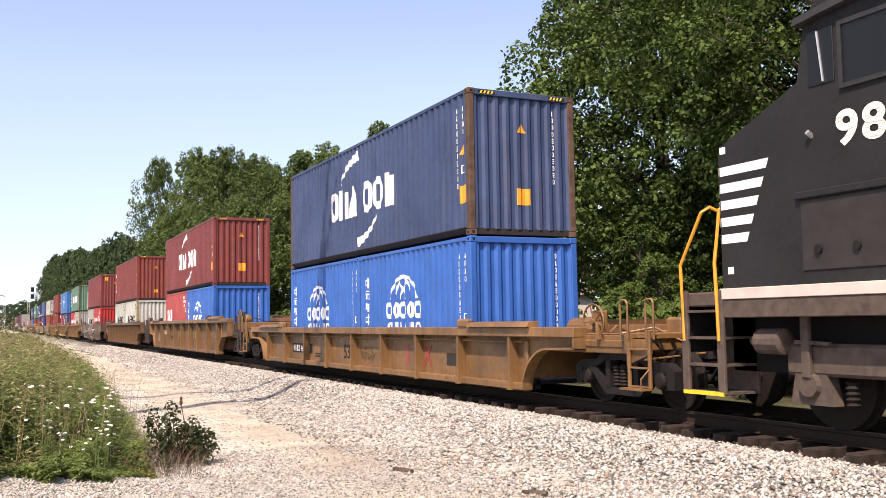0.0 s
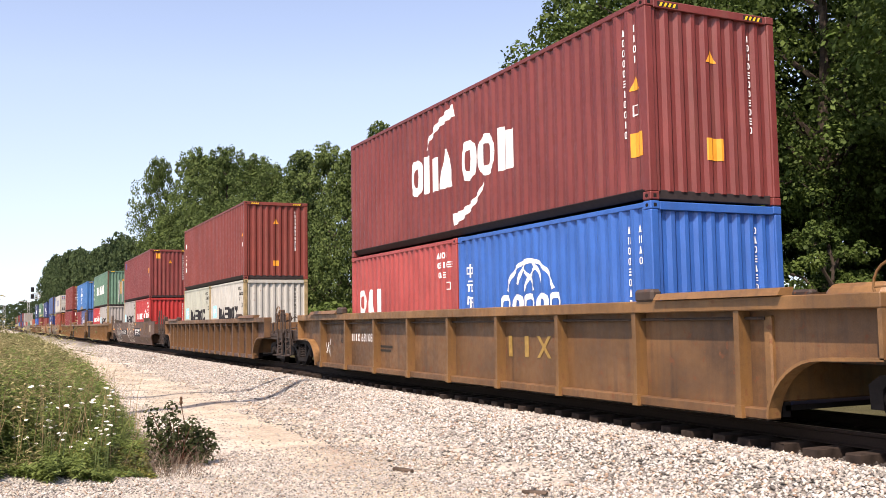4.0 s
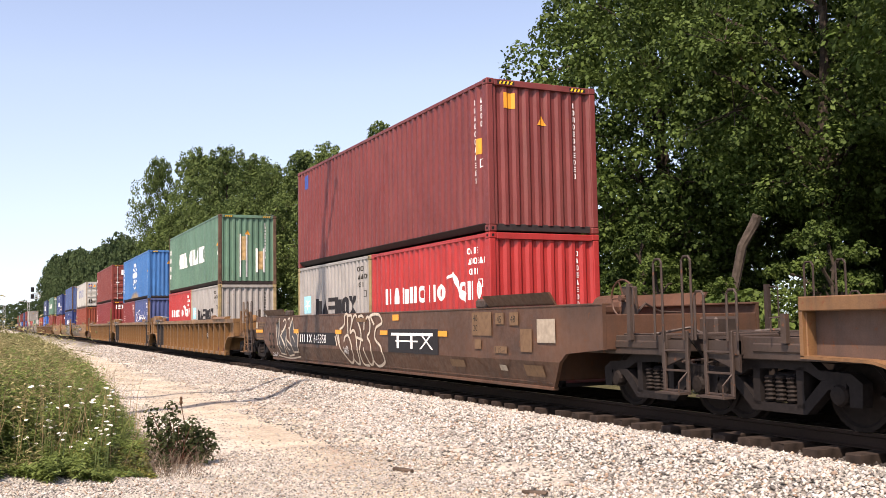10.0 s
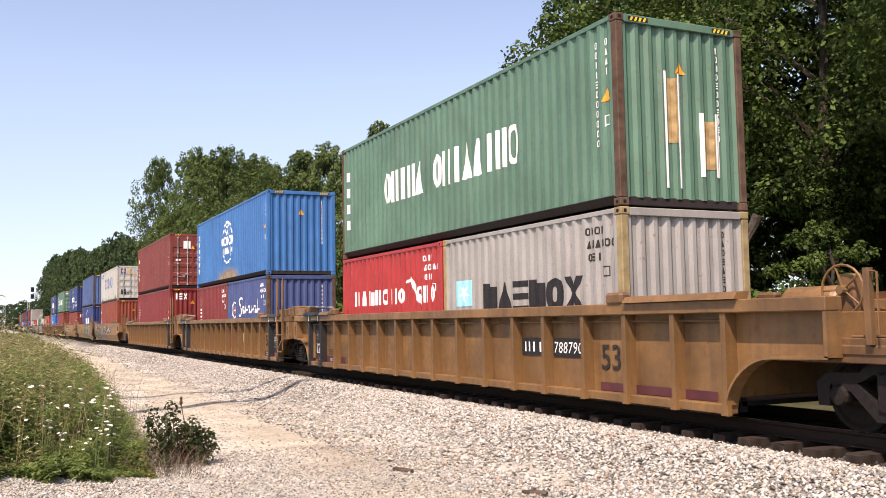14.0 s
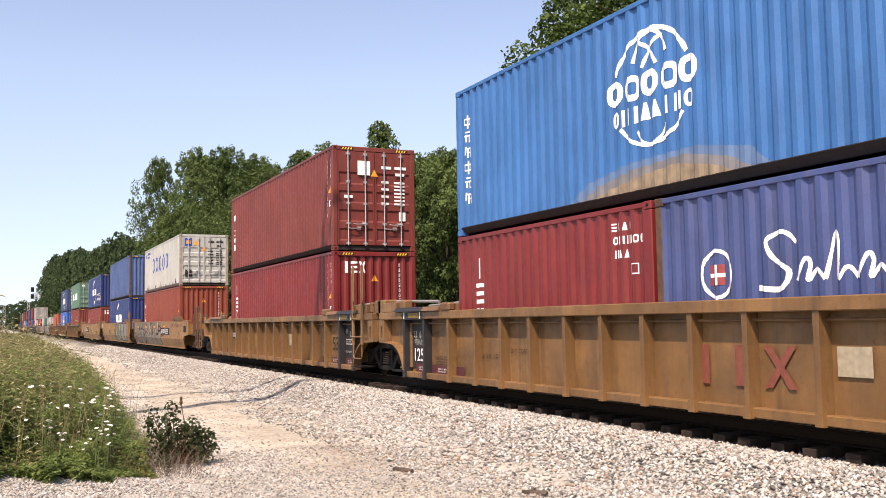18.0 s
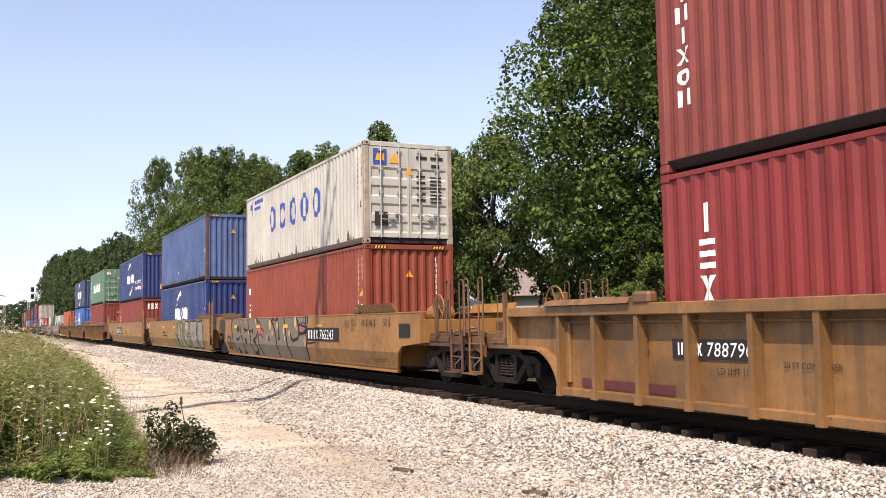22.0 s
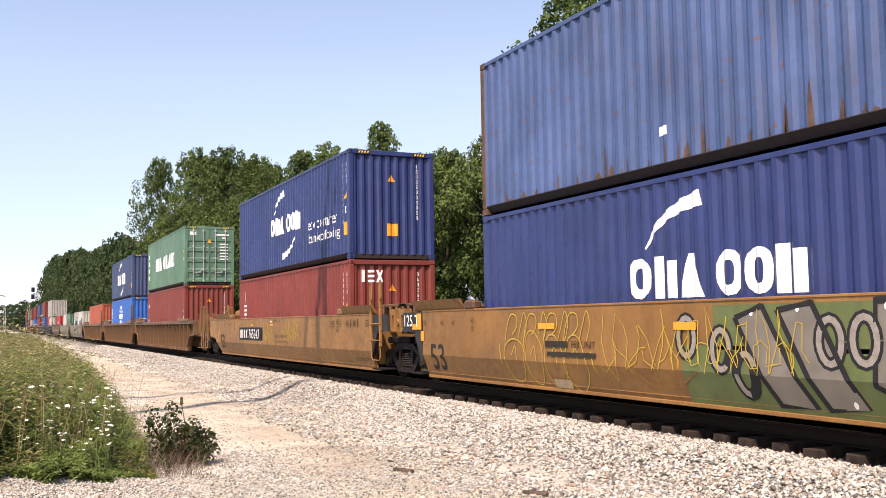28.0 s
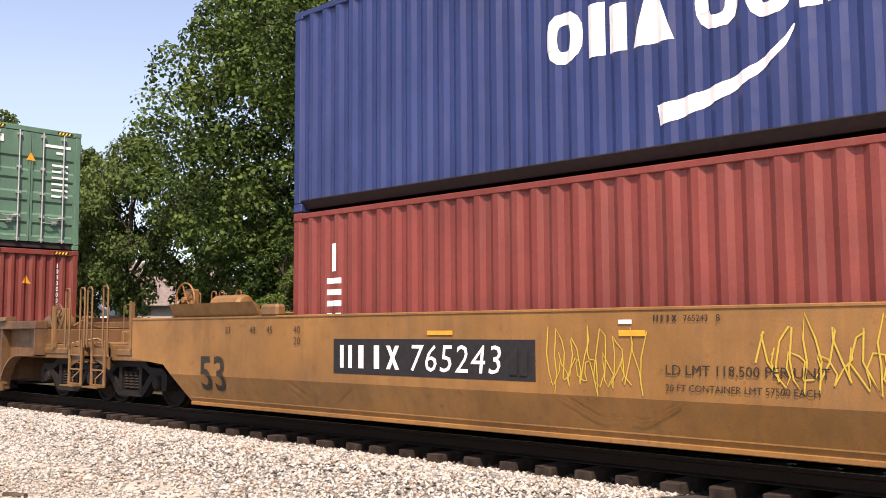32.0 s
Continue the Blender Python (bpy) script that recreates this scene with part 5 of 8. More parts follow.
def scribble(seed, u0, u1, v0, v1, n, w):
    """Spray-painted pen lines, illegible."""
    r = random.Random(seed)
    out = stroke(wiggle(r, u0, u1, v0, v1, n), w, w * 0.8)
    out += stroke(wiggle(r, u0 + 0.1, u1 - 0.2, v0 + 0.1 * (v1 - v0), v0 + 0.6 * (v1 - v0), max(2, n - 2)), w * 0.8)
    return out


def drips(seed, u0, u1, v, n, high):
    """Rust that has crept up and run down along a sheet's lower edge."""
    r = random.Random(seed)
    out = []
    for i in range(n):
        u, w, h = r.uniform(u0, u1), r.uniform(0.03, 0.13), high * r.random() ** 2 + 0.05
        out.append([(u, v), (u + w, v), (u + w * 0.8, v + h * 0.6), (u + w * r.uniform(0.3, 0.7), v + h), (u + w * 0.15, v + h * 0.55)])
    return out


def swept(lines, w):
    """Smooth spray lines of one width."""
    return [q for p in lines for q in stroke(curve(p), w)]


def rimmed(shapes, w):
    """Outlines of painted shapes."""
    return [q for p in shapes for q in stroke(list(p) + list(p[:2]), w)]


# wide bubble letters, drawn as one line each
BUBBLES_A = (((-1.74, 1.0), (-1.49, 0.69), (-1.1, 0.36), (-0.86, 0.29), (-0.65, 0.42), (-0.59, 0.62), (-0.69, 0.82), (-0.87, 0.97), (-1.09, 0.93), (-1.17, 0.81)), ((-1.49, 1.11), (-1.15, 1.23), (-1.09, 1.46), (-0.89, 1.47), (-0.87, 1.02)),
             ((-0.84, 1.46), (-0.59, 1.45), (-0.62, 1.23), (-0.7, 1.04), (-0.49, 1.1), (-0.32, 1.0), (-0.22, 0.64), (-0.32, 0.31), (-0.5, 0.28), (-0.67, 0.38)), ((-0.62, 1.23), (-0.43, 1.44), (-0.27, 1.46), (-0.18, 1.33), (0.07, 1.0), (-0.1, 0.52), (-0.07, 0.29), (0.29, 0.26)))
BUBBLES_B = (((-0.13, 1.42), (0.12, 1.45), (0.27, 1.35), (0.26, 1.1)), ((-0.26, 0.93), (0.21, 0.86)), ((0.27, 1.29), (0.51, 1.42), (0.65, 1.31), (0.64, 1.07), (0.48, 0.95), (0.66, 0.8), (0.71, 0.53), (0.55, 0.31), (0.33, 0.33), (0.22, 0.69)), ((0.58, 1.35), (0.7, 1.44), (0.9, 1.46)),
             ((0.94, 1.23), (0.73, 1.44), (1.22, 1.46), (1.42, 1.28), (1.04, 1.15), (0.98, 0.91), (1.34, 0.71), (1.38, 0.4), (0.9, 0.27), (0.63, 0.42)), ((-1.62, 1.0), (-1.5, 0.78)), ((-1.86, 0.95), (-1.7, 0.7)))
BODIES = (((-7.51, 1.27), (-7.11, 1.43), (-7.08, 0.95), (-6.61, 0.65), (-6.73, 0.34), (-7.21, 0.37), (-7.42, 0.84)), ((-6.97, 0.93), (-6.43, 1.26), (-6.35, 0.81), (-5.82, 0.63), (-5.83, 0.36), (-6.37, 0.31), (-6.56, 0.65)), ((-6.04, 1.11), (-5.69, 1.45), (-5.61, 1.12), (-5.17, 0.93), (-5.24, 0.46), (-5.74, 0.44), (-5.96, 0.77)))
BODY_MARKS = (((-7.3, 1.2), (-7.2, 0.8), (-6.95, 0.5)), ((-6.7, 1.35), (-6.5, 1.42), (-6.4, 1.3), (-6.6, 1.1), (-6.9, 1.05)), ((-6.5, 0.9), (-6.3, 0.55), (-6.1, 0.5)), ((-6.2, 1.4), (-6.0, 1.44), (-5.95, 1.2), (-6.15, 1.15)), ((-5.8, 0.95), (-5.55, 0.8), (-5.45, 0.6)), ((-7.6, 0.3), (-6.4, 0.24), (-5.2, 0.32)), ((-5.1, 1.05), (-5.05, 0.75)))
# sweeping letters of the silver piece
SWEEPS_A = (((-7.07, 1.45), (-7.2, 1.23), (-7.02, 0.79), (-6.73, 0.26)), ((-5.81, 1.45), (-5.86, 1.27), (-5.76, 0.95), (-5.47, 0.74), (-5.37, 0.39), (-5.27, 0.24)), ((-4.67, 1.45), (-4.64, 1.22), (-4.36, 0.89), (-4.23, 0.49), (-4.15, 0.24)), ((-3.61, 1.45), (-3.31, 1.36), (-3.3, 1.1), (-3.53, 0.85), (-3.91, 0.74), (-3.66, 0.64), (-3.5, 0.45), (-3.73, 0.3)),
            ((-3.26, 0.88), (-3.16, 0.62), (-2.98, 0.24)), ((-5.33, 1.16), (-5.09, 1.07), (-4.74, 1.09)), ((-4.42, 1.05), (-4.15, 1.03), (-3.95, 1.06)), ((-6.41, 0.78), (-6.16, 0.73), (-5.92, 0.81)))
SWEEPS_B = (((-1.84, 1.45), (-1.42, 1.27), (-1.12, 0.95), (-0.98, 0.64), (-1.0, 0.24)), ((-0.17, 1.45), (-0.08, 1.22), (0.11, 0.82), (0.29, 0.51), (0.33, 0.24)), ((0.55, 0.96), (0.65, 0.84), (0.87, 0.79), (1.33, 0.86)), ((1.13, 1.45), (1.29, 1.31), (1.41, 1.12), (1.33, 0.86)), ((2.26, 1.1), (2.18, 0.77), (2.03, 0.24)), ((1.41, 0.98), (1.9, 1.02), (2.2, 1.15)), ((-1.5, 1.44), (-1.1, 1.4), (-0.8, 1.45)))
BLOTS = (((-6.35, 1.2), (-6.05, 1.22), (-5.92, 1.08), (-6.1, 0.98), (-6.3, 1.05)), ((-5.12, 0.82), (-4.9, 0.8), (-4.78, 0.62), (-4.9, 0.55), (-5.05, 0.65)), ((-4.05, 1.16), (-3.93, 1.1), (-3.98, 0.95), (-4.1, 0.92)), ((-1.98, 0.9), (-1.85, 0.88), (-1.8, 0.75), (-1.95, 0.72)), ((-0.78, 1.42), (-0.70, 1.1), (-0.62, 0.77), (-0.82, 0.78)), ((0.48, 1.0), (0.6, 0.98), (0.72, 0.82), (0.58, 0.84)),
         ((-3.95, 0.76), (-3.6, 0.72), (-3.55, 0.5)), ((-6.35, 0.5), (-6.1, 0.34), (-6.0, 0.24), (-6.4, 0.24)), ((-4.0, 0.36), (-3.6, 0.36), (-3.5, 0.24), (-4.1, 0.24)), ((-5.6, 0.4), (-5.2, 0.24), (-5.6, 0.24)))
PINKS = (((-3.28, 1.36), (-3.02, 1.34), (-2.9, 1.16), (-2.9, 0.95), (-3.28, 0.91)), ((-2.9, 1.16), (-2.52, 1.03), (-2.62, 0.82), (-2.9, 0.95)), ((1.41, 1.25), (1.48, 1.02), (2.31, 1.02), (2.2, 1.17)), ((2.15, 1.1), (2.9, 0.88), (2.88, 0.76), (2.24, 0.72)), ((-5.75, 1.1), (-5.6, 1.0), (-5.66, 0.86), (-5.95, 0.88)), ((-1.3, 1.44), (-0.85, 1.46), (-0.85, 1.40), (-1.2, 1.36)))
PEACH = ((-1.78, 1.27, 0.17), (-1.51, 1.0, 0.10), (-0.92, 1.23, 0.12), (-0.19, 1.07, 0.13), (-0.08, 0.83, 0.08), (0.42, 0.99, 0.10), (1.06, 1.33, 0.17), (1.99, 0.78, 0.16), (1.18, 1.14, 0.06), (-3.62, 1.38, 0.09), (-3.29, 1.08, 0.06), (-3.02, 0.82, 0.07), (-2.13, 0.86, 0.08), (-4.95, 1.36, 0.08), (-4.6, 0.98, 0.08), (-4.2, 0.98, 0.06), (-5.8, 1.38, 0.06), (-5.7, 0.95, 0.05))
# chrome blocks of the green piece
CHROMES = (((0.78, 1.28), (1.22, 1.42), (1.88, 0.28), (1.36, 0.28)), ((1.45, 1.36), (1.95, 1.44), (2.55, 0.32), (2.05, 0.28)), ((2.77, 1.44), (3.72, 1.44), (3.72, 0.91), (3.4, 0.78), (3.68, 0.6), (3.65, 0.3), (3.25, 0.32), (2.72, 0.58)), ((3.97, 1.3), (4.2, 1.45), (5.5, 1.45), (5.55, 0.28), (4.5, 0.28), (4.1, 0.85)), ((5.85, 1.4), (6.7, 1.45), (6.95, 0.9), (6.8, 0.28), (6.0, 0.3)))
LINKS = ((2.18, 1.02), (2.62, 1.04), (3.88, 0.62), (4.16, 0.63), (-0.1, 1.05), (0.52, 0.9), (0.92, 0.62), (5.7, 0.9))


def ovals(spots):
    return [[(u + 0.72 * k * math.cos(t), v + k * math.sin(t)) for t in [2 * math.pi * j / 14 for j in range(14)]] for u, v, k in spots]


def links(w):
    return [q for u, v in LINKS for q in arc(u, v, 0.15, 0.24, 0, 360, w, w, 16)]


def bubbles(at=0.0, wide=1.0, w=0.055):
    """Outlines of wide bubble letters."""
    out = []
    for k, (u, v, ru, rv) in enumerate(((-1.55, 0.62, 0.42, 0.40), (-0.75, 0.68, 0.34, 0.46), (0.05, 0.62, 0.38, 0.42), (0.80, 0.62, 0.40, 0.40))):
        out += stroke([(u + ru * math.cos(t) * (1 + 0.12 * math.sin(3 * t + k)), v + rv * math.sin(t) * (1 + 0.1 * math.cos(2 * t + k))) for t in [2 * math.pi * i / 22 for i in range(23)]], w)
        out += stroke(curve([(u - 0.4, 0.85), (u - 0.30, 1.15), (u - 0.12, 1.38), (u + 0.12, 1.36), (u + 0.14, 1.18), (u - 0.05, 1.05)]), w)
        out += stroke(curve([(u + 0.2, 1.0), (u + 0.34, 1.25), (u + 0.46, 1.42), (u + 0.56, 1.22), (u + 0.42, 0.95)]), w)
        out += stroke(curve([(u - 0.12, 0.7), (u + 0.05, 0.86), (u + 0.12, 0.6)]), w)
    out += stroke([(1.35, 0.82), (1.48, 0.5)], 0.03) + stroke([(-2.2, 0.9), (-2.12, 0.55)], 0.03)
    return [[(at + wide * u, v) for u, v in q] for q in out]


# paints of the cars
TTX = paint("rusty_yellow_car_paint", (0.150, 0.074, 0.026), 0.55, 0.85, 0.6, fade=0.4, dirt_rgb=(0.075, 0.045, 0.030), grime=0.85)
TTX2 = paint("ochre_car_paint", (0.205, 0.104, 0.033), 0.5, 0.7, 0.4, fade=0.35, dirt_rgb=(0.10, 0.062, 0.038), grime=0.7)
TAN = paint("tan_car_paint", (0.265, 0.125, 0.030), 0.5, 0.5, 0.2, fade=0.25, dirt_rgb=(0.13, 0.08, 0.045), grime=0.35)
BROWN = paint("brown_car_paint", (0.092, 0.040, 0.019), 0.55, 0.6, 0.3, fade=0.35, dirt_rgb=(0.06, 0.042, 0.034), grime=0.6)
SOOTY = paint("sooty_brown_iron", (0.042, 0.026, 0.018), 0.65, 0.5, 0.4, fade=0.4, dirt_rgb=(0.03, 0.024, 0.02), grime=0.5)
DUSTYBROWN = paint("dusty_brown_car_paint", (0.090, 0.049, 0.032), 0.65, 0.75, 0.5, fade=0.35, dirt_rgb=(0.06, 0.045, 0.038), grime=0.6)
DARKCAR = paint("dark_blue_car_paint", (0.035, 0.035, 0.05), 0.55, 0.5, 0.1)
GREYCAR = paint("grey_car_paint", (0.18, 0.15, 0.12), 0.55, 0.5, 0.2, grime=0.5)
SILVER = plain("silver_spray", (0.135, 0.115, 0.088), 0.55, 0.1, 0.2, 2)
GREENSPRAY = plain("green_spray", (0.10, 0.13, 0.045), 0.55, 0, 0.2, 4)

# paints of the containers
C_NAVY = paint("faded_navy_paint", (0.028, 0.052, 0.124), 0.5, 0.25, 0.06)
C_NAVY2 = paint("deep_navy_paint", (0.015, 0.032, 0.131), 0.4, 0.12, 0.0, fade=0.15)
C_BLUE = paint("bright_blue_paint", (0.018, 0.112, 0.403), 0.42, 0.1, 0.0, fade=0.12)
C_BLUE2 = paint("sky_blue_paint", (0.025, 0.144, 0.374), 0.45, 0.15, 0.0, fade=0.15)
C_FADED = paint("chalky_blue_paint", (0.045, 0.092, 0.222), 0.6, 0.35, 0.35, fade=0.3)
C_VIOLET = paint("violet_blue_paint", (0.042, 0.070, 0.195), 0.55, 0.3, 0.1, fade=0.2)
C_MAROON = paint("maroon_paint", (0.168, 0.029, 0.025), 0.5, 0.2, 0.04, fade=0.15)
C_BROWNRED = paint("brown_red_paint", (0.176, 0.030, 0.020), 0.5, 0.18, 0.04, fade=0.15)
C_RED = paint("bright_red_paint", (0.383, 0.026, 0.023), 0.45, 0.12, 0.0, fade=0.12)
C_PINKRED = paint("sun_faded_red_paint", (0.343, 0.056, 0.050), 0.5, 0.2, 0.05, fade=0.2)
C_DARKRED = paint("dark_red_paint", (0.180, 0.015, 0.0135), 0.45, 0.15, 0.02, fade=0.15)
C_TEXRED = paint("dusty_red_paint", (0.190, 0.031, 0.022), 0.55, 0.2, 0.05, fade=0.15)
C_ORANGE = paint("orange_red_paint", (0.215, 0.040, 0.018), 0.5, 0.2, 0.03, fade=0.15)
C_ORANGE2 = paint("orange_paint", (0.343, 0.079, 0.040), 0.5, 0.2, 0.03, fade=0.15)
C_WHITE = paint("off_white_paint", (0.43, 0.44, 0.40), 0.5, 0.35, 0.15, fade=0.12, dirt_rgb=(0.32, 0.26, 0.18))
C_CREAM = paint("pale_green_grey_paint", (0.365, 0.395, 0.33), 0.5, 0.25, 0.2, fade=0.12, dirt_rgb=(0.32, 0.26, 0.18))
C_GREY = paint("light_grey_paint", (0.312, 0.306, 0.287), 0.5, 0.3, 0.1, fade=0.12, dirt_rgb=(0.26, 0.22, 0.16))
C_GREEN = paint("sea_green_paint", (0.080, 0.178, 0.122), 0.5, 0.25, 0.08, fade=0.2)

PALE = (C_WHITE, C_CREAM, C_GREY)
S20, S40, STD, HC = 6.058, 12.192, 2.591, 2.896
FLOOR = 0.34
MOVERS = []       # things of the train: object, x, y at the start, z


def ride(ob, y, z=0.0):
    ob.matrix_basis = pose(TRACK_X, y, z)
    MOVERS.append((ob, TRACK_X, y, z))
    return ob


def load(yc, lower, upper):
    """Puts containers into and onto a well car whose middle is at yc."""
    top = 0
    if len(lower) == 2:
        for k, spec in enumerate(lower):
            ride(container(**spec), yc + (-3.067 if k == 0 else 3.067), FLOOR)
    elif lower:
        ride(container(**lower[0]), yc, FLOOR)
    if lower:
        top = FLOOR + lower[0]["h"] + 0.015
    if upper:
        ride(container(**upper), yc, top)


def box20(label, colour, logo, **k):
    return dict(label=label, L=S20, h=STD, colour=colour, logo=logo, **k)


def box40(label, colour, logo, h=HC, **k):
    return dict(label=label, L=S40, h=h, colour=colour, logo=logo, **k)


MARK53 = lambda u, v: ("length_mark", lettering("53", 0.72, u, v - 0.04, bold=0.012), GREYMARK, "dark stencilled number")


def rows(u, v, w, n, mat=GREYMARK, s=0.05):
    return ("stencil", [bar(u, v - i * s * 1.8, u + w * (1 - 0.13 * (i % 3)), v - i * s * 1.8 + s) for i in range(n)], mat, "")


END_MARKS = lambda: [("length_mark", lettering("53", 0.22, 8.0, 1.2) + lettering("48", 0.22, 7.1, 1.2) + lettering("45", 0.22, 6.6, 1.2) + lettering("40", 0.2, 5.85, 1.26) + lettering("20", 0.2, 5.85, 1.07) + [bar(8.34, 1.18, 8.38, 1.38), bar(7.44, 1.18, 7.48, 1.38), bar(6.94, 1.18, 6.98, 1.38), bar(6.16, 1.2, 6.19, 1.42), bar(5.85, 1.235, 6.12, 1.25)], GREYMARK, "dark stencilled marks"), rows(5.35, 1.32, 0.36, 4, plain("faint_text", (0.13, 0.07, 0.03), 0.6), 0.025), rows(7.2, 0.42, 0.9, 2, plain("faint_text", (0.13, 0.07, 0.03), 0.6), 0.03)]


END_DECALS = [("end", "caution_decal", [bar(-0.14, 0.62, 0.16, 0.95)], AMBER)]

# car a
YA, YB, YC, YD, YE = 22.05, 45.77, 69.55, 93.22, 116.67
YF, YG, YH, YI, YJ = 136.52, 156.3, 179.95, 199.5, 219.07
YK, YL, YM, YN, YO, YP, YQ, YR = 242.79, 262.47, 282.15, 302.4, 322.2, 342.0, 366.0, 390.0
ride(well_car("yellow steel well car with ribbed sides, first of the train", "ribbed", TTX2, TTX2, zt=1.17, grab=1.55, rib=2.05, sheet=TTX2,
              plates=number_board(-5.62, 0.43, "466608", 1.95, 0.27) + [("length_mark", lettering("53", 0.5, -1.0, 0.38, bold=0.012), GREYMARK, "dark stencilled number"), rows(-3.4, 0.42, 0.5, 2, GREYMARK, 0.04), ("red_mark", word("iix", 2.9, 4.5, 0.38, 0.8), REDMARK, ""), ("data_plate", [bar(5.15, 0.42, 5.65, 0.66)], GREYMARK, ""), ("spray_tag", scribble(31, 0.2, 1.2, 0.35, 0.75, 3, 0.02), GREYMARK, "")]), YA)
load(YA, [box20("bright blue corrugated container with a white globe emblem", C_BLUE, "globe"), box20("bright blue corrugated container with a white globe emblem", C_BLUE, "globe")],
     box40("navy blue high container with a white swoosh emblem on blue boxes", C_NAVY, "swoosh", posts=RUSTPOST, extras=END_DECALS))
ride(well_car("rusty brown and yellow well car with wide ribs", "ribbed", TTX2, SOOTY, zt=1.52, grab=1.6, rib=1.95, sheet=TTX,
              plates=number_board(-6.1, 0.78, "681085", 2.1, 0.28, False) + [("length_mark", lettering("20", 0.2, -6.75, 0.98) + lettering("40", 0.2, -6.75, 0.76), GREYMARK, ""), ("spray_tag", scribble(3, -8.25, -7.55, 0.37, 0.86, 4, 0.03), WHITE, "white sprayed tag"), rows(-4.0, 0.7, 0.8, 2), ("owner_emblem", word("iix", 1.94, 3.6, 0.66, 1.02), plain("faded_yellow", (0.30, 0.19, 0.05), 0.6), "faded yellow mark")]), YB)
load(YB, [box20("bright blue corrugated container with a white globe emblem", C_BLUE, "globe"), box20("sun-faded red corrugated container with white letters", C_PINKRED, "three")],
     box40("maroon high container with a white swoosh emblem", C_MAROON, "swoosh", extras=END_DECALS))
ride(well_car("dusty brown well car with closely spaced ribs", "ribbed", TTX, SOOTY, zt=1.5, grab=1.62, rib=1.08, sheet=DUSTYBROWN,
              plates=number_board(-6.05, 0.74, "655940", 1.5, 0.24, False) + [("length_mark", lettering("20", 0.18, -6.7, 0.95) + lettering("40", 0.18, -6.7, 0.76), GREYMARK, ""), ("pale_mark", word("iix", 3.3, 5.2, 0.5, 0.9), plain("faded_mark", (0.22, 0.16, 0.12), 0.7), ""), ("data_plate", [bar(6.1, 0.45, 6.5, 0.8)], GREYMARK, "")]), YC)
load(YC, [box20("white corrugated container with black letters and a pale star decal", C_WHITE, "star", posts=YELLOWPOST), box20("stained pale green-grey container with a star decal", C_CREAM, "star", posts=YELLOWPOST)],
     box40("brown-red high container with a column of white letters", C_BROWNRED, "column", extras=[("end", "caution_decal", [bar(-0.12, 0.5, 0.1, 0.7)], AMBER)]))
ride(well_car("brown smooth-sided well car with white graffiti", "smooth", BROWN, SOOTY, zt=1.52,
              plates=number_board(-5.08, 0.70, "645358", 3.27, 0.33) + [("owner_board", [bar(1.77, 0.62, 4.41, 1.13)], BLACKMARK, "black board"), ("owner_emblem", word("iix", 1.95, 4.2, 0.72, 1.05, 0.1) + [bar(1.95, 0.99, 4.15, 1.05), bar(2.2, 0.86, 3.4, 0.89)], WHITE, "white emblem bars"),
     ("length_mark", lettering("53", 0.74, -8.42, 0.50), GREYMARK, "large dark stencilled number"), ("graffiti_shade", [list(p) for p in BODIES], plain("slate_spray", (0.045, 0.045, 0.048), 0.6), "dark bodies of the graffiti"), ("graffiti", rimmed(BODIES, 0.05) + swept(BODY_MARKS, 0.042), plain("cream_spray", (0.52, 0.46, 0.37), 0.55, 0, 0.25, 6), "cream outlines of the graffiti"),
     ("graffiti", swept(BUBBLES_A + BUBBLES_B, 0.062), plain("cream_spray", (0.52, 0.46, 0.37)), "pale outlined bubble letters"), ("spray_tag", scribble(9, -8.3, -7.6, 0.24, 0.40, 3, 0.02), WHITE, ""), ("spray_tag", scribble(10, -1.22, -0.85, 0.48, 0.72, 4, 0.018), WHITE, "white sprayed tag"), ("length_mark", lettering("53", 0.16, -8.7, 1.24) + lettering("48", 0.16, -7.95, 1.24) + lettering("45", 0.16, -7.5, 1.24), GREYMARK, ""),
     ("tan_ground", [bar(5.9, 1.02, 6.65, 1.44), bar(6.8, 1.22, 7.1, 1.42), bar(7.3, 1.2, 7.6, 1.42), bar(7.66, 0.76, 8.03, 1.14), bar(6.0, 0.78, 6.25, 0.95), bar(6.75, 0.72, 7.2, 0.84), bar(4.9, 0.42, 5.5, 0.56), bar(7.7, 0.36, 8.3, 0.55), bar(-0.25, 1.3, 0.4, 1.4)], plain("tan_patch", (0.15, 0.088, 0.045), 0.7), ""),
     ("stencil", lettering("L 73-A", 0.13, 6.78, 0.73) + lettering("40", 0.17, 5.95, 1.28) + lettering("20", 0.17, 5.95, 1.1) + lettering("45", 0.17, 6.85, 1.25) + lettering("48", 0.17, 7.33, 1.25), GREYMARK, "dark stencilled marks"),
     ("patch", [bar(-5.57, 1.0, -5.08, 1.12), bar(-1.81, 1.0, -1.34, 1.11), bar(-10.0, 1.0, -9.1, 1.1), bar(1.31, 1.0, 1.76, 1.1), bar(4.42, 0.99, 4.84, 1.1), bar(2.07, 1.32, 2.42, 1.45)], AMBER, ""), ("data_plate", [bar(8.2, 0.92, 8.75, 1.3), bar(-9.98, 1.14, -9.75, 1.34), bar(6.85, 0.42, 7.1, 0.52)], plain("dusty_plate", (0.34, 0.29, 0.22), 0.7, 0, 0.3, 9), ""), rows(-9.6, 1.3, 0.75, 3, plain("tan_patch", (0.15, 0.088, 0.045), 0.7)), rows(-9.9, 0.86, 1.0, 2, plain("tan_patch", (0.15, 0.088, 0.045), 0.7))]), YD)
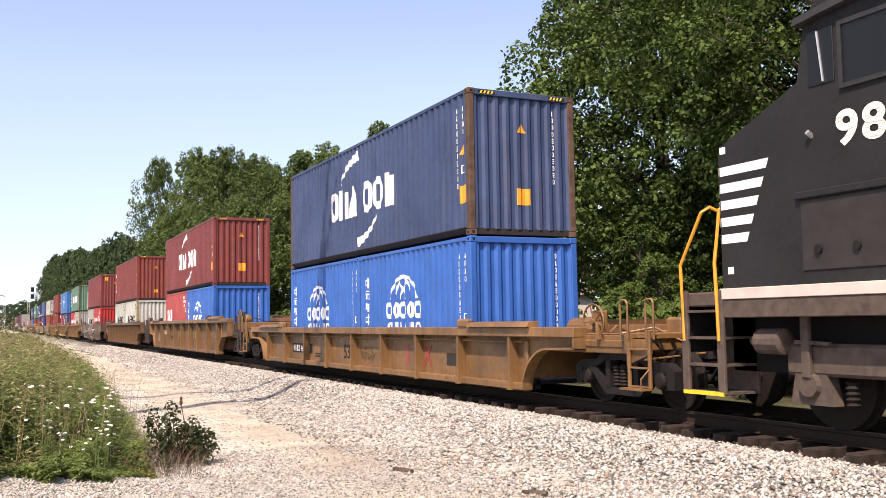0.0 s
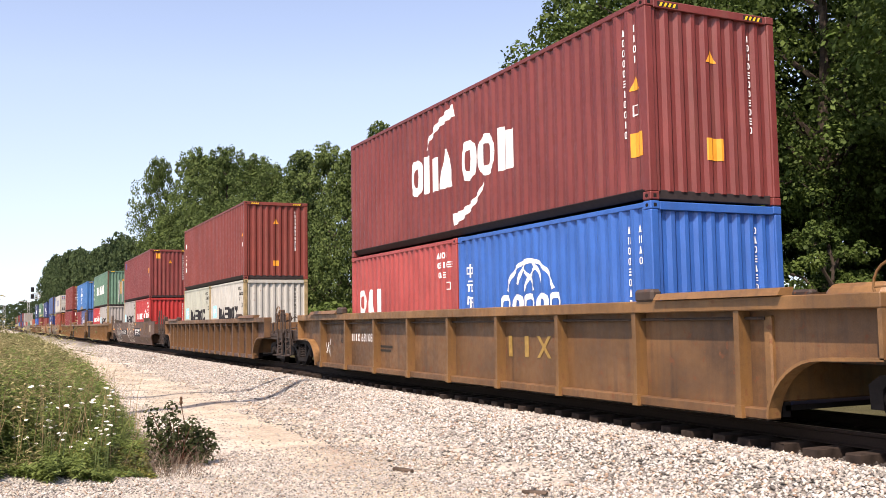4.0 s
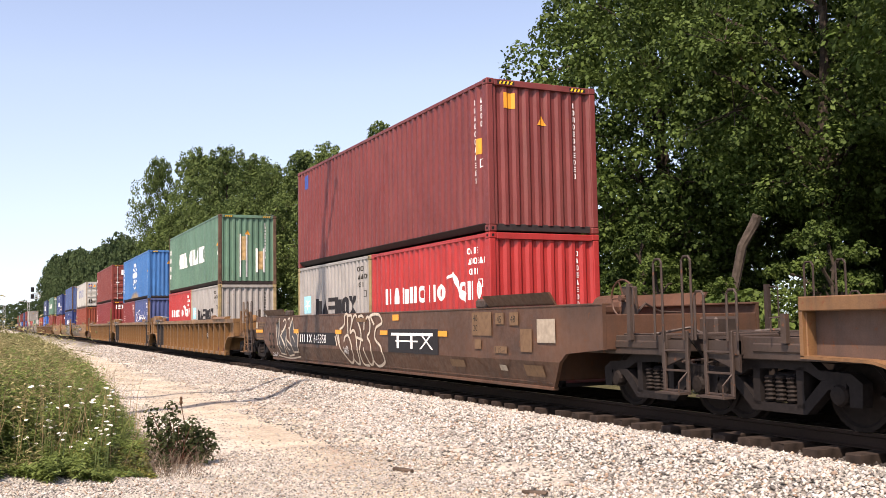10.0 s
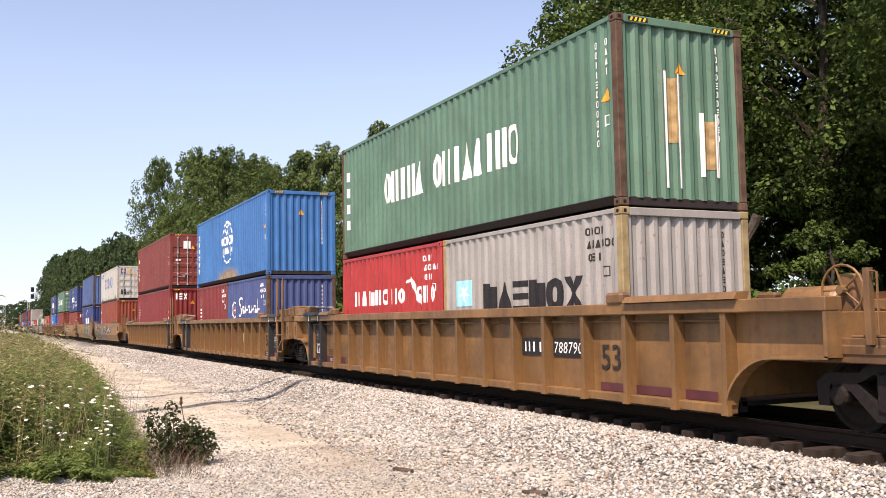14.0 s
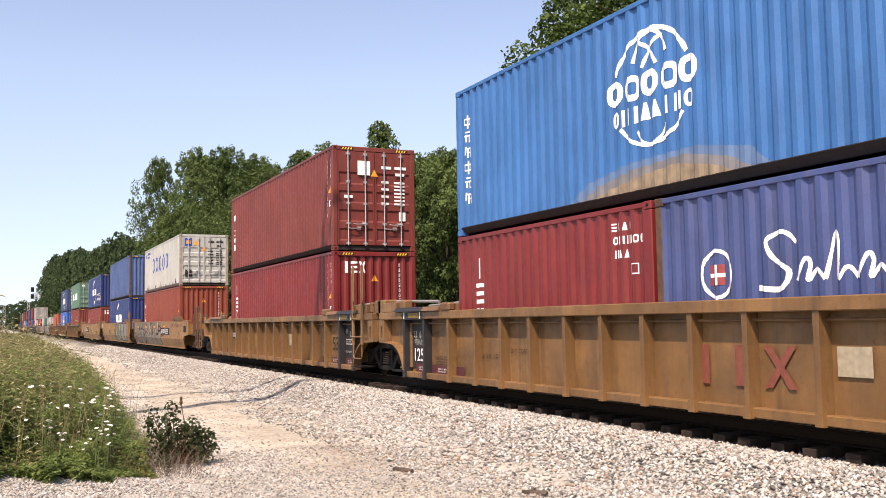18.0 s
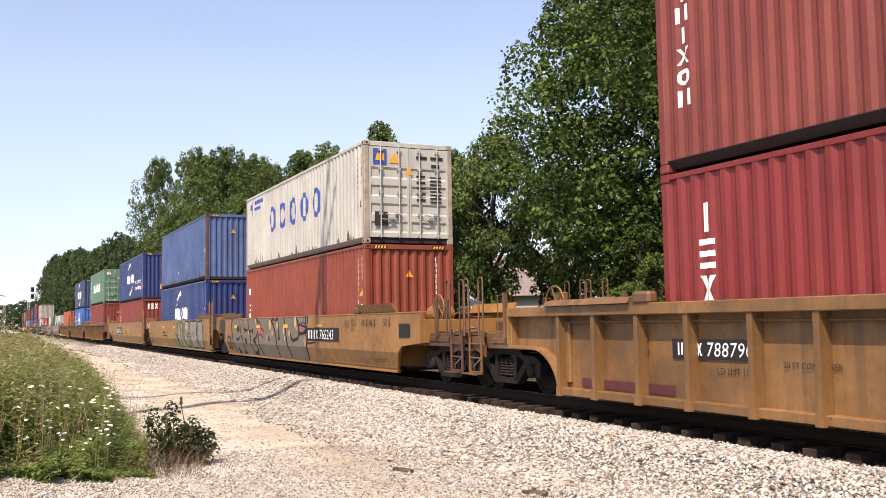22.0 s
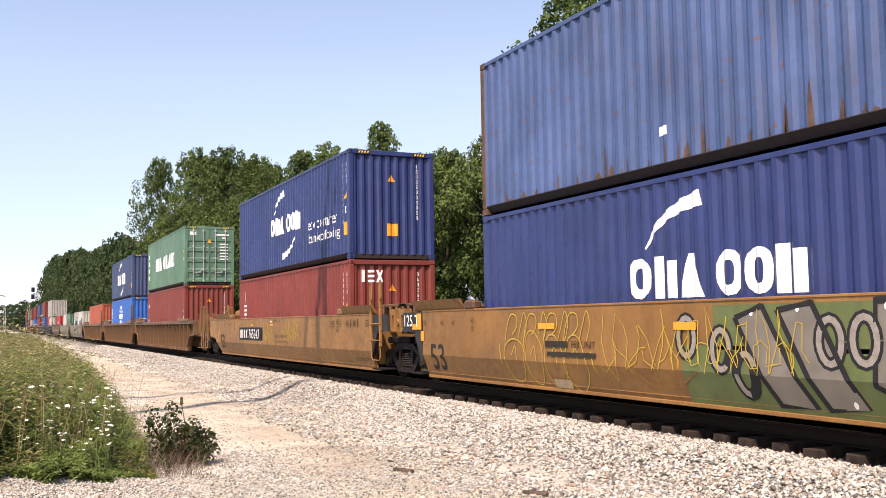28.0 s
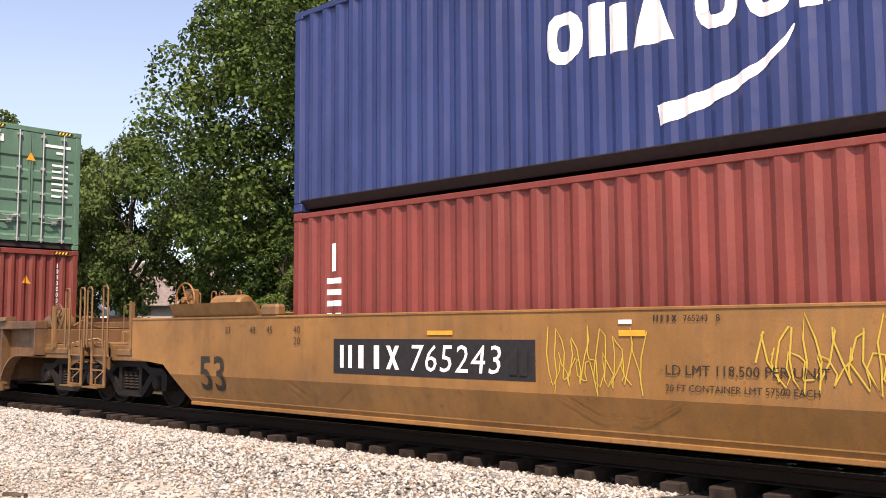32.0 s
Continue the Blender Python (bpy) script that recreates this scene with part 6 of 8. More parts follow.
load(YD, [box20("bright red corrugated container with white serif letters", C_RED, "serif_red"), box20("light grey corrugated container with a star decal", C_GREY, "star", posts=YELLOWPOST)],
     box40("maroon high container with amber decals", C_MAROON, "column_plain", extras=[("end", "caution_decal", [bar(-0.85, 2.35, -0.6, 2.65)], AMBER), ("door_decal", [bar(-5.4, 2.3, -5.1, 2.7)], BLUEMARK), ("caution_decal", [bar(5.55, 1.5, 5.8, 1.8)], AMBER)]))
# three-unit car
STRIP_TEXT = lambda us: ("strip_text", [t for u in us for k, line in enumerate(("JACK IN THIS AREA", "EMPTY CAR ONLY")) for t in lettering(line, 0.046, u, 0.31 - 0.05 * k)], WHITE, "small white stencilled text")
SMALL_LINES = lambda u, v, n, w: [bar(u + 0.02 * (i % 2) + w * k / 5, v - 0.055 * i, u + w * (k + 0.78) / 5, v - 0.055 * i + 0.028) for i in range(n) for k in range(5 - i % 2)]


def lead_plate(first, second, badge=True):
    """Black data plate at a jointed unit's leading end, with the strip along its foot."""
    out = [("dark_plate", [bar(7.28, 0.30, 8.27, 1.345)], CHARCOAL, "black data plate"), ("red_strip", [bar(5.45, 0.20, 7.22, 0.385), bar(7.29, 0.20, 8.2, 0.385)], MAROONMARK, "maroon strip"), STRIP_TEXT((6.25, 7.45)),
           ("plate_text", lettering(first, 0.19, 7.3, 1.0) + lettering(second, 0.19, 7.9, 1.0), DULLWHITE, ""), ("plate_badge", ovals([(7.66, 1.0, 0.08)]) + arc(7.88, 0.91, 0.06, 0.06, 0, 360, 0.014, 0.014, 14), plain("badge_grey", (0.22, 0.23, 0.19), 0.6), "pale round badges")]
    small = SMALL_LINES(7.34, 0.84, 3, 0.45) + SMALL_LINES(7.75, 0.46, 2, 0.22)
    text = lettering("2 INCH TREAD COND. SHOE", 0.066, 7.30, 0.53, bold=0.002)
    if badge:
        text += lettering("SPECIAL BRAKE BEAM", 0.066, 7.36, 0.67, bold=0.002) + lettering("SEE BADGE PLATE", 0.066, 7.44, 0.60, bold=0.002)
    out.append(("plate_text", small + text, DULLWHITE, "white stencilled text"))
    return out + [("length_mark", lettering("53", 0.50, 6.28, 0.57, bold=0.010), GREYMARK, "dark stencilled number"), ("length_mark", lettering("20", 0.18, 5.72, 0.98) + lettering("40", 0.18, 5.72, 0.80), GREYMARK, ""), ("length_mark", lettering("45", 0.15, 6.62, 1.06), plain("faded_stencil", (0.075, 0.045, 0.022), 0.7), "")]


def tail_plate(badge=True):
    """Black data plate at a jointed unit's trailing end."""
    text = lettering("SPECIAL BRAKE BEAM", 0.08, -8.05, 0.855, bold=0.002) + lettering("SEE BADGE PLATE", 0.08, -7.95, 0.79, bold=0.002) if badge else []
    return [("dark_plate", [bar(-8.26, 0.30, -7.28, 1.345)], CHARCOAL, "black data plate"), ("red_strip", [bar(-8.0, 0.18, -7.28, 0.40), bar(-7.2, 0.18, -5.7, 0.40)], MAROONMARK, "maroon strip"), STRIP_TEXT((-7.85, -6.9)),
            ("plate_text", lettering("53", 0.19, -8.1, 0.96) + lettering("48", 0.19, -7.58, 0.96) + text, DULLWHITE, ""), ("plate_badge", ovals([(-7.75, 1.01, 0.08)]) + arc(-7.98, 0.89, 0.06, 0.06, 0, 360, 0.014, 0.014, 14), plain("badge_grey", (0.22, 0.23, 0.19), 0.6), "pale round badges"),
            ("load_mark", lettering("125T", 0.375, -8.12, 0.46, bold=0.010), WHITE, "large white stencilled mark"), ("length_mark", lettering("45", 0.2, -7.05, 0.95), plain("faded_stencil", (0.075, 0.045, 0.022), 0.7), ""), ("stencil", SMALL_LINES(-7.0, 0.56, 3, 1.0), plain("faded_stencil", (0.075, 0.045, 0.022), 0.7), "")]


ride(well_car("ochre ribbed well car unit, leading end of three", "ribbed", TTX2, TTX, zt=1.5, ends=("coupled", "jointed"), plates=tail_plate(False) + [("length_mark", lettering("53", 0.52, 5.62, 0.55, bold=0.010), GREYMARK, "dark stencilled number"), ("number_board", [bar(3.32, 0.70, 4.20, 0.99), bar(4.31, 0.70, 5.32, 0.99)], BLACKMARK, "black number board"), ("red_mark", [bar(5.6, 0.24, 8.1, 0.36)], MAROONMARK, "")] + number_board(3.3, 0.72, "788790", 2.45, 0.25, False)), YE)
load(YE, [box20("light grey corrugated container with a star decal", C_GREY, "star", posts=YELLOWPOST), box20("bright red corrugated container with white serif letters", C_RED, "serif_red")],
     box40("sea-green high container with white letters and rust patches", C_GREEN, "two_words", posts=RUSTPOST, extras=[("end", "rust_patch", [bar(-0.28, 1.0, -0.08, 2.0), bar(0.42, 0.62, 0.64, 1.38)], RUSTPATCH), ("end", "primer", [bar(-0.34, 0.3, -0.28, 2.1), bar(-0.08, 0.3, 0.0, 2.1), bar(0.34, 0.5, 0.42, 1.5), bar(0.64, 0.5, 0.74, 1.5)], WHITE)]))
ride(well_car("ochre ribbed well car unit, middle of three", "ribbed", TTX2, TTX, zt=1.5, ends=("jointed", "jointed"), plates=lead_plate("48", "5") + tail_plate() + [("owner_emblem", word("iix", 0.75, 2.65, 0.46, 0.95), plain("faded_red", (0.19, 0.055, 0.035), 0.65), "faded red mark"), ("load_text", lettering("LD LMT 117700", 0.12, -5.0, 0.6) + lettering("20 FT CONTAINER", 0.11, -3.9, 0.72), GREYMARK, ""), ("data_plate", [bar(3.15, 0.64, 3.6, 0.96)], plain("pale_plate", (0.34, 0.29, 0.2), 0.6), "")]), YF)
load(YF, [box20("violet-blue container with white handwriting and a badge", C_VIOLET, "script", posts=RUSTPOST), box20("dark red corrugated container with a white column of letters", C_DARKRED, "big_column")],
     box40("sky-blue high container with a white globe emblem and rust stains", C_BLUE2, "globe", extras=[("rust_stain", [[(-2.1, 0.17), (2.2, 0.17), (1.9, 0.42), (0.9, 0.60), (-0.5, 0.58), (-1.6, 0.42)]], plain("thin_dust", (0.085, 0.16, 0.29), 0.7, 0, 0.25, 2)), ("rust_stain", [[(-1.8, 0.165), (1.9, 0.165), (1.5, 0.36), (0.7, 0.52), (-0.4, 0.48), (-1.3, 0.34)]], plain("brown_dust", (0.17, 0.17, 0.18), 0.75, 0, 0.3, 3)), ("rust_stain", [[(-1.4, 0.16), (1.6, 0.16), (1.2, 0.30), (0.5, 0.42), (-0.3, 0.36), (-1.0, 0.26)]], TANSTAIN)]))
ride(well_car("ochre ribbed well car unit, trailing end of three", "ribbed", TTX2, TTX, zt=1.5, ends=("jointed", "coupled"), plates=lead_plate("48", "5", False) + [("red_mark", [bar(-8.0, 0.26, -5.82, 0.39)], MAROONMARK, ""), ("faint_mark", word("x", 1.05, 1.5, 0.6, 0.9), plain("faded_red", (0.19, 0.055, 0.035), 0.65), ""), ("data_plate", [bar(2.2, 0.62, 2.65, 0.96)], plain("pale_plate", (0.34, 0.29, 0.2), 0.6), ""), ("length_mark", lettering("20", 0.17, -6.5, 0.95) + lettering("40", 0.17, -6.5, 0.77), GREYMARK, ""), ("load_text", lettering("LD LMT 117700", 0.12, -5.0, 0.58) + lettering("20 FT CONTAINER", 0.1, -3.9, 0.7), GREYMARK, "")] + number_board(-5.84, 0.76, "788790", 1.56, 0.25, True)), YG)
load(YG, [box40("dark red high container with white letters on its end", C_DARKRED, "big_column", extras=[("end", "logo", word("iex", -0.95, -0.25, 2.3, 2.62), WHITE)])],
     box40("brown-red high container with closed doors and galvanised lock rods", C_BROWNRED, "column", front="doors", extras=[("end", "placard", [bar(-0.5, 2.1, -0.13, 2.5)], WHITE), ("end", "door_text", [bar(0.2, 2.3, 0.5, 2.38), bar(0.6, 2.3, 0.95, 2.38), bar(0.62, 2.12, 0.9, 2.2)] + [bar(0.2, 1.9 - 0.2 * i, 0.42, 1.96 - 0.2 * i) for i in range(4)] + [bar(0.58, 1.9 - 0.1 * i, 0.9, 1.95 - 0.1 * i) for i in range(7)] + [bar(0.72, 0.85, 0.92, 1.1), bar(-0.9, 1.45, -0.65, 1.53)], WHITE)]))
# three-unit smooth car
ride(well_car("tan smooth-sided well car unit covered in silver graffiti", "smooth", TAN, BROWN, zt=1.5, ends=("coupled", "jointed"), plates=[("graffiti_ground", [bar(-7.18, 0.22, 2.05, 1.455)], SILVER, "dull silver graffiti"), ("graffiti_patch", [list(p) for p in PINKS], plain("pink_spray", (0.30, 0.085, 0.08), 0.6), "red graffiti patches"), ("graffiti", swept(SWEEPS_A + SWEEPS_B, 0.095) + rimmed(PINKS[:4], 0.05) + [list(p) for p in BLOTS], plain("dark_spray", (0.024, 0.019, 0.016), 0.85), "black graffiti outlines"),
     ("graffiti_fill", [q for k in range(4) for q in ovals([(1.5 + 0.22 * k, 1.38, 0.1)])], plain("grey_spray", (0.25, 0.23, 0.2), 0.55), "grey bubble letters"), ("graffiti", [q for k in range(4) for q in arc(1.5 + 0.22 * k, 1.38, 0.09, 0.1, 0, 360, 0.03, 0.03, 12)], BLACKMARK, "black outlines of the bubble letters"),
     ("graffiti_dots", ovals(PEACH), plain("peach_spray", (0.50, 0.31, 0.14), 0.6), "peach graffiti dots")] + number_board(2.2, 0.80, "765243", 2.7, 0.36) + [
    ("decal", [bar(-3.51, 1.15, -3.03, 1.25), bar(-6.77, 1.16, -6.31, 1.25), bar(-0.21, 1.16, 0.28, 1.26), bar(3.07, 1.19, 3.53, 1.25)], AMBER, ""), ("data_plate", [bar(8.9, 0.95, 9.5, 1.25)], BLACKMARK, ""), MARK53(-7.9, 0.4)] + END_MARKS()), YH)
load(YH, [box40("orange-red high container with a column of white letters", C_ORANGE, "column")],
     box40("stained off-white container with big blue letters and closed grey doors", C_WHITE, "wide_blue", posts=plain("rust_streaked_post", (0.27, 0.235, 0.19), 0.7, 0, 0.4, 5), h=STD, front="doors", extras=[("rust_stain", drips(62, -5.8, 5.8, 0.16, 36, 0.3), DARKRUST), ("end", "placard", [bar(-0.98, 2.0, -0.62, 2.4)], BLUEMARK), ("end", "amber_plate", [[(-0.55, 2.05), (-0.25, 2.05), (-0.4, 2.32)], [(-0.92, 2.1), (-0.68, 2.1), (-0.68, 2.3), (-0.88, 2.28)]], AMBER), ("end", "door_text", [bar(0.2, 2.18, 0.5, 2.26), bar(0.6, 2.18, 0.95, 2.26), bar(0.62, 1.98, 0.85, 2.06)] + [bar(0.2, 1.7 - 0.15 * i, 0.45, 1.76 - 0.15 * i) for i in range(5)] + [bar(0.58, 1.7 - 0.09 * i, 0.9, 1.74 - 0.09 * i) for i in range(8)] + [bar(-0.95, 0.45, -0.6, 0.8)], GREYMARK)]))
ride(well_car("tan smooth-sided well car unit with green and silver graffiti", "smooth", TAN, BROWN, zt=1.52, ends=("jointed", "jointed"), plates=[MARK53(-7.95, 0.38), ("graffiti_ground", [bar(-0.2, 0.2, 6.2, 0.95), bar(0.4, 0.9, 5.9, 1.44), bar(6.0, 0.3, 7.0, 1.1)], GREENSPRAY, "green graffiti ground"), ("graffiti_fill", [list(p) for p in CHROMES], plain("chrome_spray", (0.21, 0.19, 0.16), 0.42, 0.25, 0.2, 3), "silver graffiti blocks"),
     ("graffiti", rimmed(CHROMES, 0.075) + [q for u in (3.05, 4.55) for q in swept((((u, 0.98), (u + 0.3, 0.9), (u + 0.6, 0.86)), ((u - 0.05, 0.9), (u + 0.25, 0.78), (u + 0.5, 0.74))), 0.04)] + links(0.15), BLACKMARK, "black graffiti outlines"), ("graffiti_chain", links(0.075), plain("grey_spray", (0.25, 0.23, 0.2), 0.55), "grey graffiti chain links"),
     ("graffiti_shine", ovals(((1.05, 1.34, 0.04), (1.75, 1.38, 0.04), (2.9, 1.38, 0.04), (3.2, 1.38, 0.04), (4.4, 1.4, 0.04), (2.4, 0.36, 0.04), (5.2, 1.38, 0.04), (6.1, 1.36, 0.04))), WHITE, "white shines"),
     ("spray_tag", bubbles(-3.3, 0.78, 0.022), LIMEPAINT, "yellow sprayed tag"), ("spray_tag", scribble(18, -2.0, -0.6, 0.4, 1.42, 3, 0.016), LIMEPAINT, "yellow sprayed tag"), ("spray_tag", scribble(19, -0.7, 1.9, 0.55, 1.42, 9, 0.016), LIMEPAINT, "yellow sprayed tag"), ("load_text", lettering("PER UNIT", 0.15, -2.75, 0.86) + [bar(-3.5, 0.86, -2.85, 0.96), bar(-3.45, 0.72, -2.1, 0.79)], GREYMARK, ""), ("load_mark", lettering("125 T", 0.34, -9.27, 1.20, bold=0.006), WHITE, "white stencilled mark"), ("amber_plate", [bar(-8.78, 1.13, -8.32, 1.24), bar(-8.56, 1.24, -8.32, 1.46)], AMBER, ""),
     ("decal", [bar(-3.7, 1.15, -3.2, 1.24), bar(-0.33, 1.14, 0.1, 1.24), bar(2.94, 1.12, 3.41, 1.23), bar(-8.35, 0.9, -8.2, 1.1)], AMBER, ""), ("length_mark", lettering("53", 0.13, -8.2, 1.22) + lettering("48", 0.13, -7.4, 1.22) + lettering("45", 0.13, -6.9, 1.22) + lettering("40", 0.14, -6.1, 1.25) + lettering("20", 0.14, -6.1, 1.1), GREYMARK, ""), ("repair_patch", [bar(-3.4, 0.22, -2.9, 0.36)], plain("pale_patch", (0.36, 0.27, 0.17), 0.6), "")]), YI)
load(YI, [box40("deep navy high container with a white swoosh emblem", C_NAVY2, "swoosh_small")],
     box40("chalky blue high container with rusty posts and scrapes", C_FADED, "column_plain", posts=RUSTPOST, extras=[("rust_stain", drips(61, -5.8, 5.8, 0.16, 44, 0.55), DARKRUST), ("pale_patch", [bar(-0.9, 0.55, -0.7, 0.68)], WHITE)]))
ride(well_car("tan smooth-sided well car unit with yellow sprayed tags", "smooth", TAN, TTX2, zt=1.5, ends=("jointed", "coupled"), plates=number_board(-4.88, 0.74, "765243", 3.25, 0.44) + [MARK53(-8.0, 0.45), ("spray_tag", scribble(21, -1.5, -0.3, 0.62, 1.35, 7, 0.015), LIMEPAINT, "yellow sprayed tag"), ("spray_tag", scribble(22, 0.8, 2.45, 0.7, 1.42, 8, 0.018), LIMEPAINT, "yellow sprayed tag"),
     ("load_text", lettering("LD LMT 118,500 PER UNIT", 0.135, -0.1, 0.86) + lettering("20 FT CONTAINER LMT 57500 EACH", 0.09, -0.1, 0.71) + lettering("765243   B", 0.085, 0.1, 1.36) + word("niix", -0.22, 0.04, 1.36, 1.42), GREYMARK, "dark stencilled text"), ("decal", [bar(-3.2, 1.23, -2.8, 1.28), bar(-0.6, 1.22, -0.3, 1.28)], AMBER, ""), ("pale_decal", [bar(-0.6, 1.34, -0.45, 1.38)], WHITE, ""), ("length_mark", lettering("40", 0.15, -5.7, 1.25) + lettering("20", 0.15, -5.7, 1.1) + lettering("45", 0.14, -6.3, 1.25) + lettering("48", 0.14, -6.7, 1.25) + lettering("53", 0.14, -7.3, 1.25), GREYMARK, ""), ("black_mark", word("m", -2.0, -1.7, 0.8, 1.1), BLACKMARK, "")] + END_MARKS()), YJ)
load(YJ, [box40("dusty red container with white letters on end and side", C_TEXRED, "big_column", h=STD, extras=[("end", "logo", word("iex", -0.95, -0.25, 2.0, 2.32), WHITE)])],
     box40("deep navy high container with a swoosh emblem and white slogan", C_NAVY2, "swoosh_text", extras=END_DECALS))
# following cars
ride(well_car("weathered ochre ribbed well car unit, leading end", "ribbed", TTX, TTX2, zt=1.5, ends=("coupled", "jointed")), YK)
load(YK, [box40("red-brown high container with a column of white letters", C_BROWNRED, "column")],
     box40("sea-green high container with closed doors and white letters", C_GREEN, "two_words", front="doors", extras=[("end", "placard", [bar(-0.95, 2.45, -0.65, 2.62)], WHITE), ("end", "door_text", [bar(0.3, 2.45, 0.95, 2.52), bar(0.6, 2.3, 0.8, 2.36)] + [bar(0.5, 2.0 - 0.15 * i, 0.9, 2.05 - 0.15 * i) for i in range(6)], WHITE)]))
ride(well_car("weathered ochre ribbed well car unit, middle", "ribbed", TTX, TTX2, zt=1.5, ends=("jointed", "jointed")), YL)
load(YL, [box40("bright blue high container with a white globe emblem", C_BLUE, "globe")], box40("faded navy high container with a white swoosh emblem", C_NAVY, "swoosh", extras=END_DECALS))
ride(well_car("weathered ochre ribbed well car unit, trailing end", "ribbed", TTX, TTX2, zt=1.5, ends=("jointed", "jointed")), YM)
load(YM, [box40("single orange-red high container low in the well", C_ORANGE2, "column")], None)
ride(well_car("grey-brown smooth well car with graffiti", "smooth", GREYCAR, BROWN, zt=1.5, ends=("jointed", "jointed")), YN)
load(YN, [box20("white corrugated container with dark letters", C_WHITE, "star"), box20("light grey corrugated freight container", C_GREY, "star")], None)
ride(well_car("grey-brown smooth-sided steel well car", "smooth", GREYCAR, BROWN, zt=1.5, ends=("jointed", "jointed")), YO)
load(YO, [box20("sea-green corrugated freight container", C_GREEN, ""), box20("white corrugated container with dark letters", C_WHITE, "")], None)
ride(well_car("brown steel well car with smooth sides", "smooth", BROWN, BROWN, zt=1.5), YP)
load(YP, [box20("bright red corrugated freight container", C_RED, "three"), box20("brown-red corrugated freight container", C_BROWNRED, "")], None)
ride(well_car("dark blue well car with ribbed sides", "ribbed", DARKCAR, DARKCAR, zt=1.45), YQ)
load(YQ, [box20("white corrugated container with dark letters", C_WHITE, ""), box20("bright red corrugated freight container", C_RED, "")], box40("light grey high container on the stack", C_GREY, ""))
ride(well_car("dark blue well car with ribbed sides", "ribbed", DARKCAR, DARKCAR, zt=1.45), YR)
load(YR, [box40("violet-blue corrugated freight container", C_VIOLET, "")], box40("dark red high container on the stack", C_MAROON, ""))
for k, (lo, up) in enumerate(((C_BROWNRED, C_NAVY), (C_BLUE, C_MAROON), (C_GREY, C_BROWNRED), (C_MAROON, C_GREEN), (C_NAVY, C_ORANGE))):
    y = YR + 24.0 * (k + 1)
    ride(well_car("brown well car in the train's tail", "ribbed", BROWN, BROWN, zt=1.5), y)
    load(y, [box40("dark corrugated container in a distant car", lo, "")], box40("distant corrugated container on the stack", up, ""))
# bogies of the joints, carried by the unit ahead
for y in ((YE + YF) / 2, (YF + YG) / 2, (YH + YI) / 2, (YI + YJ) / 2, (YK + YL) / 2, (YL + YM) / 2, (YM + YN) / 2, (YN + YO) / 2):
    car = max((m for m in MOVERS if m[0].name.startswith("well_car") and m[2] < y), key=lambda m: m[2])
    truck(car[0], y - car[2] + 0.27, GRIME, 1.85)


# the nearer joints' wheels come first among those that turn
WHEELSETS[:0] = WHEELSETS[-16:-4]
del WHEELSETS[-16:-4]

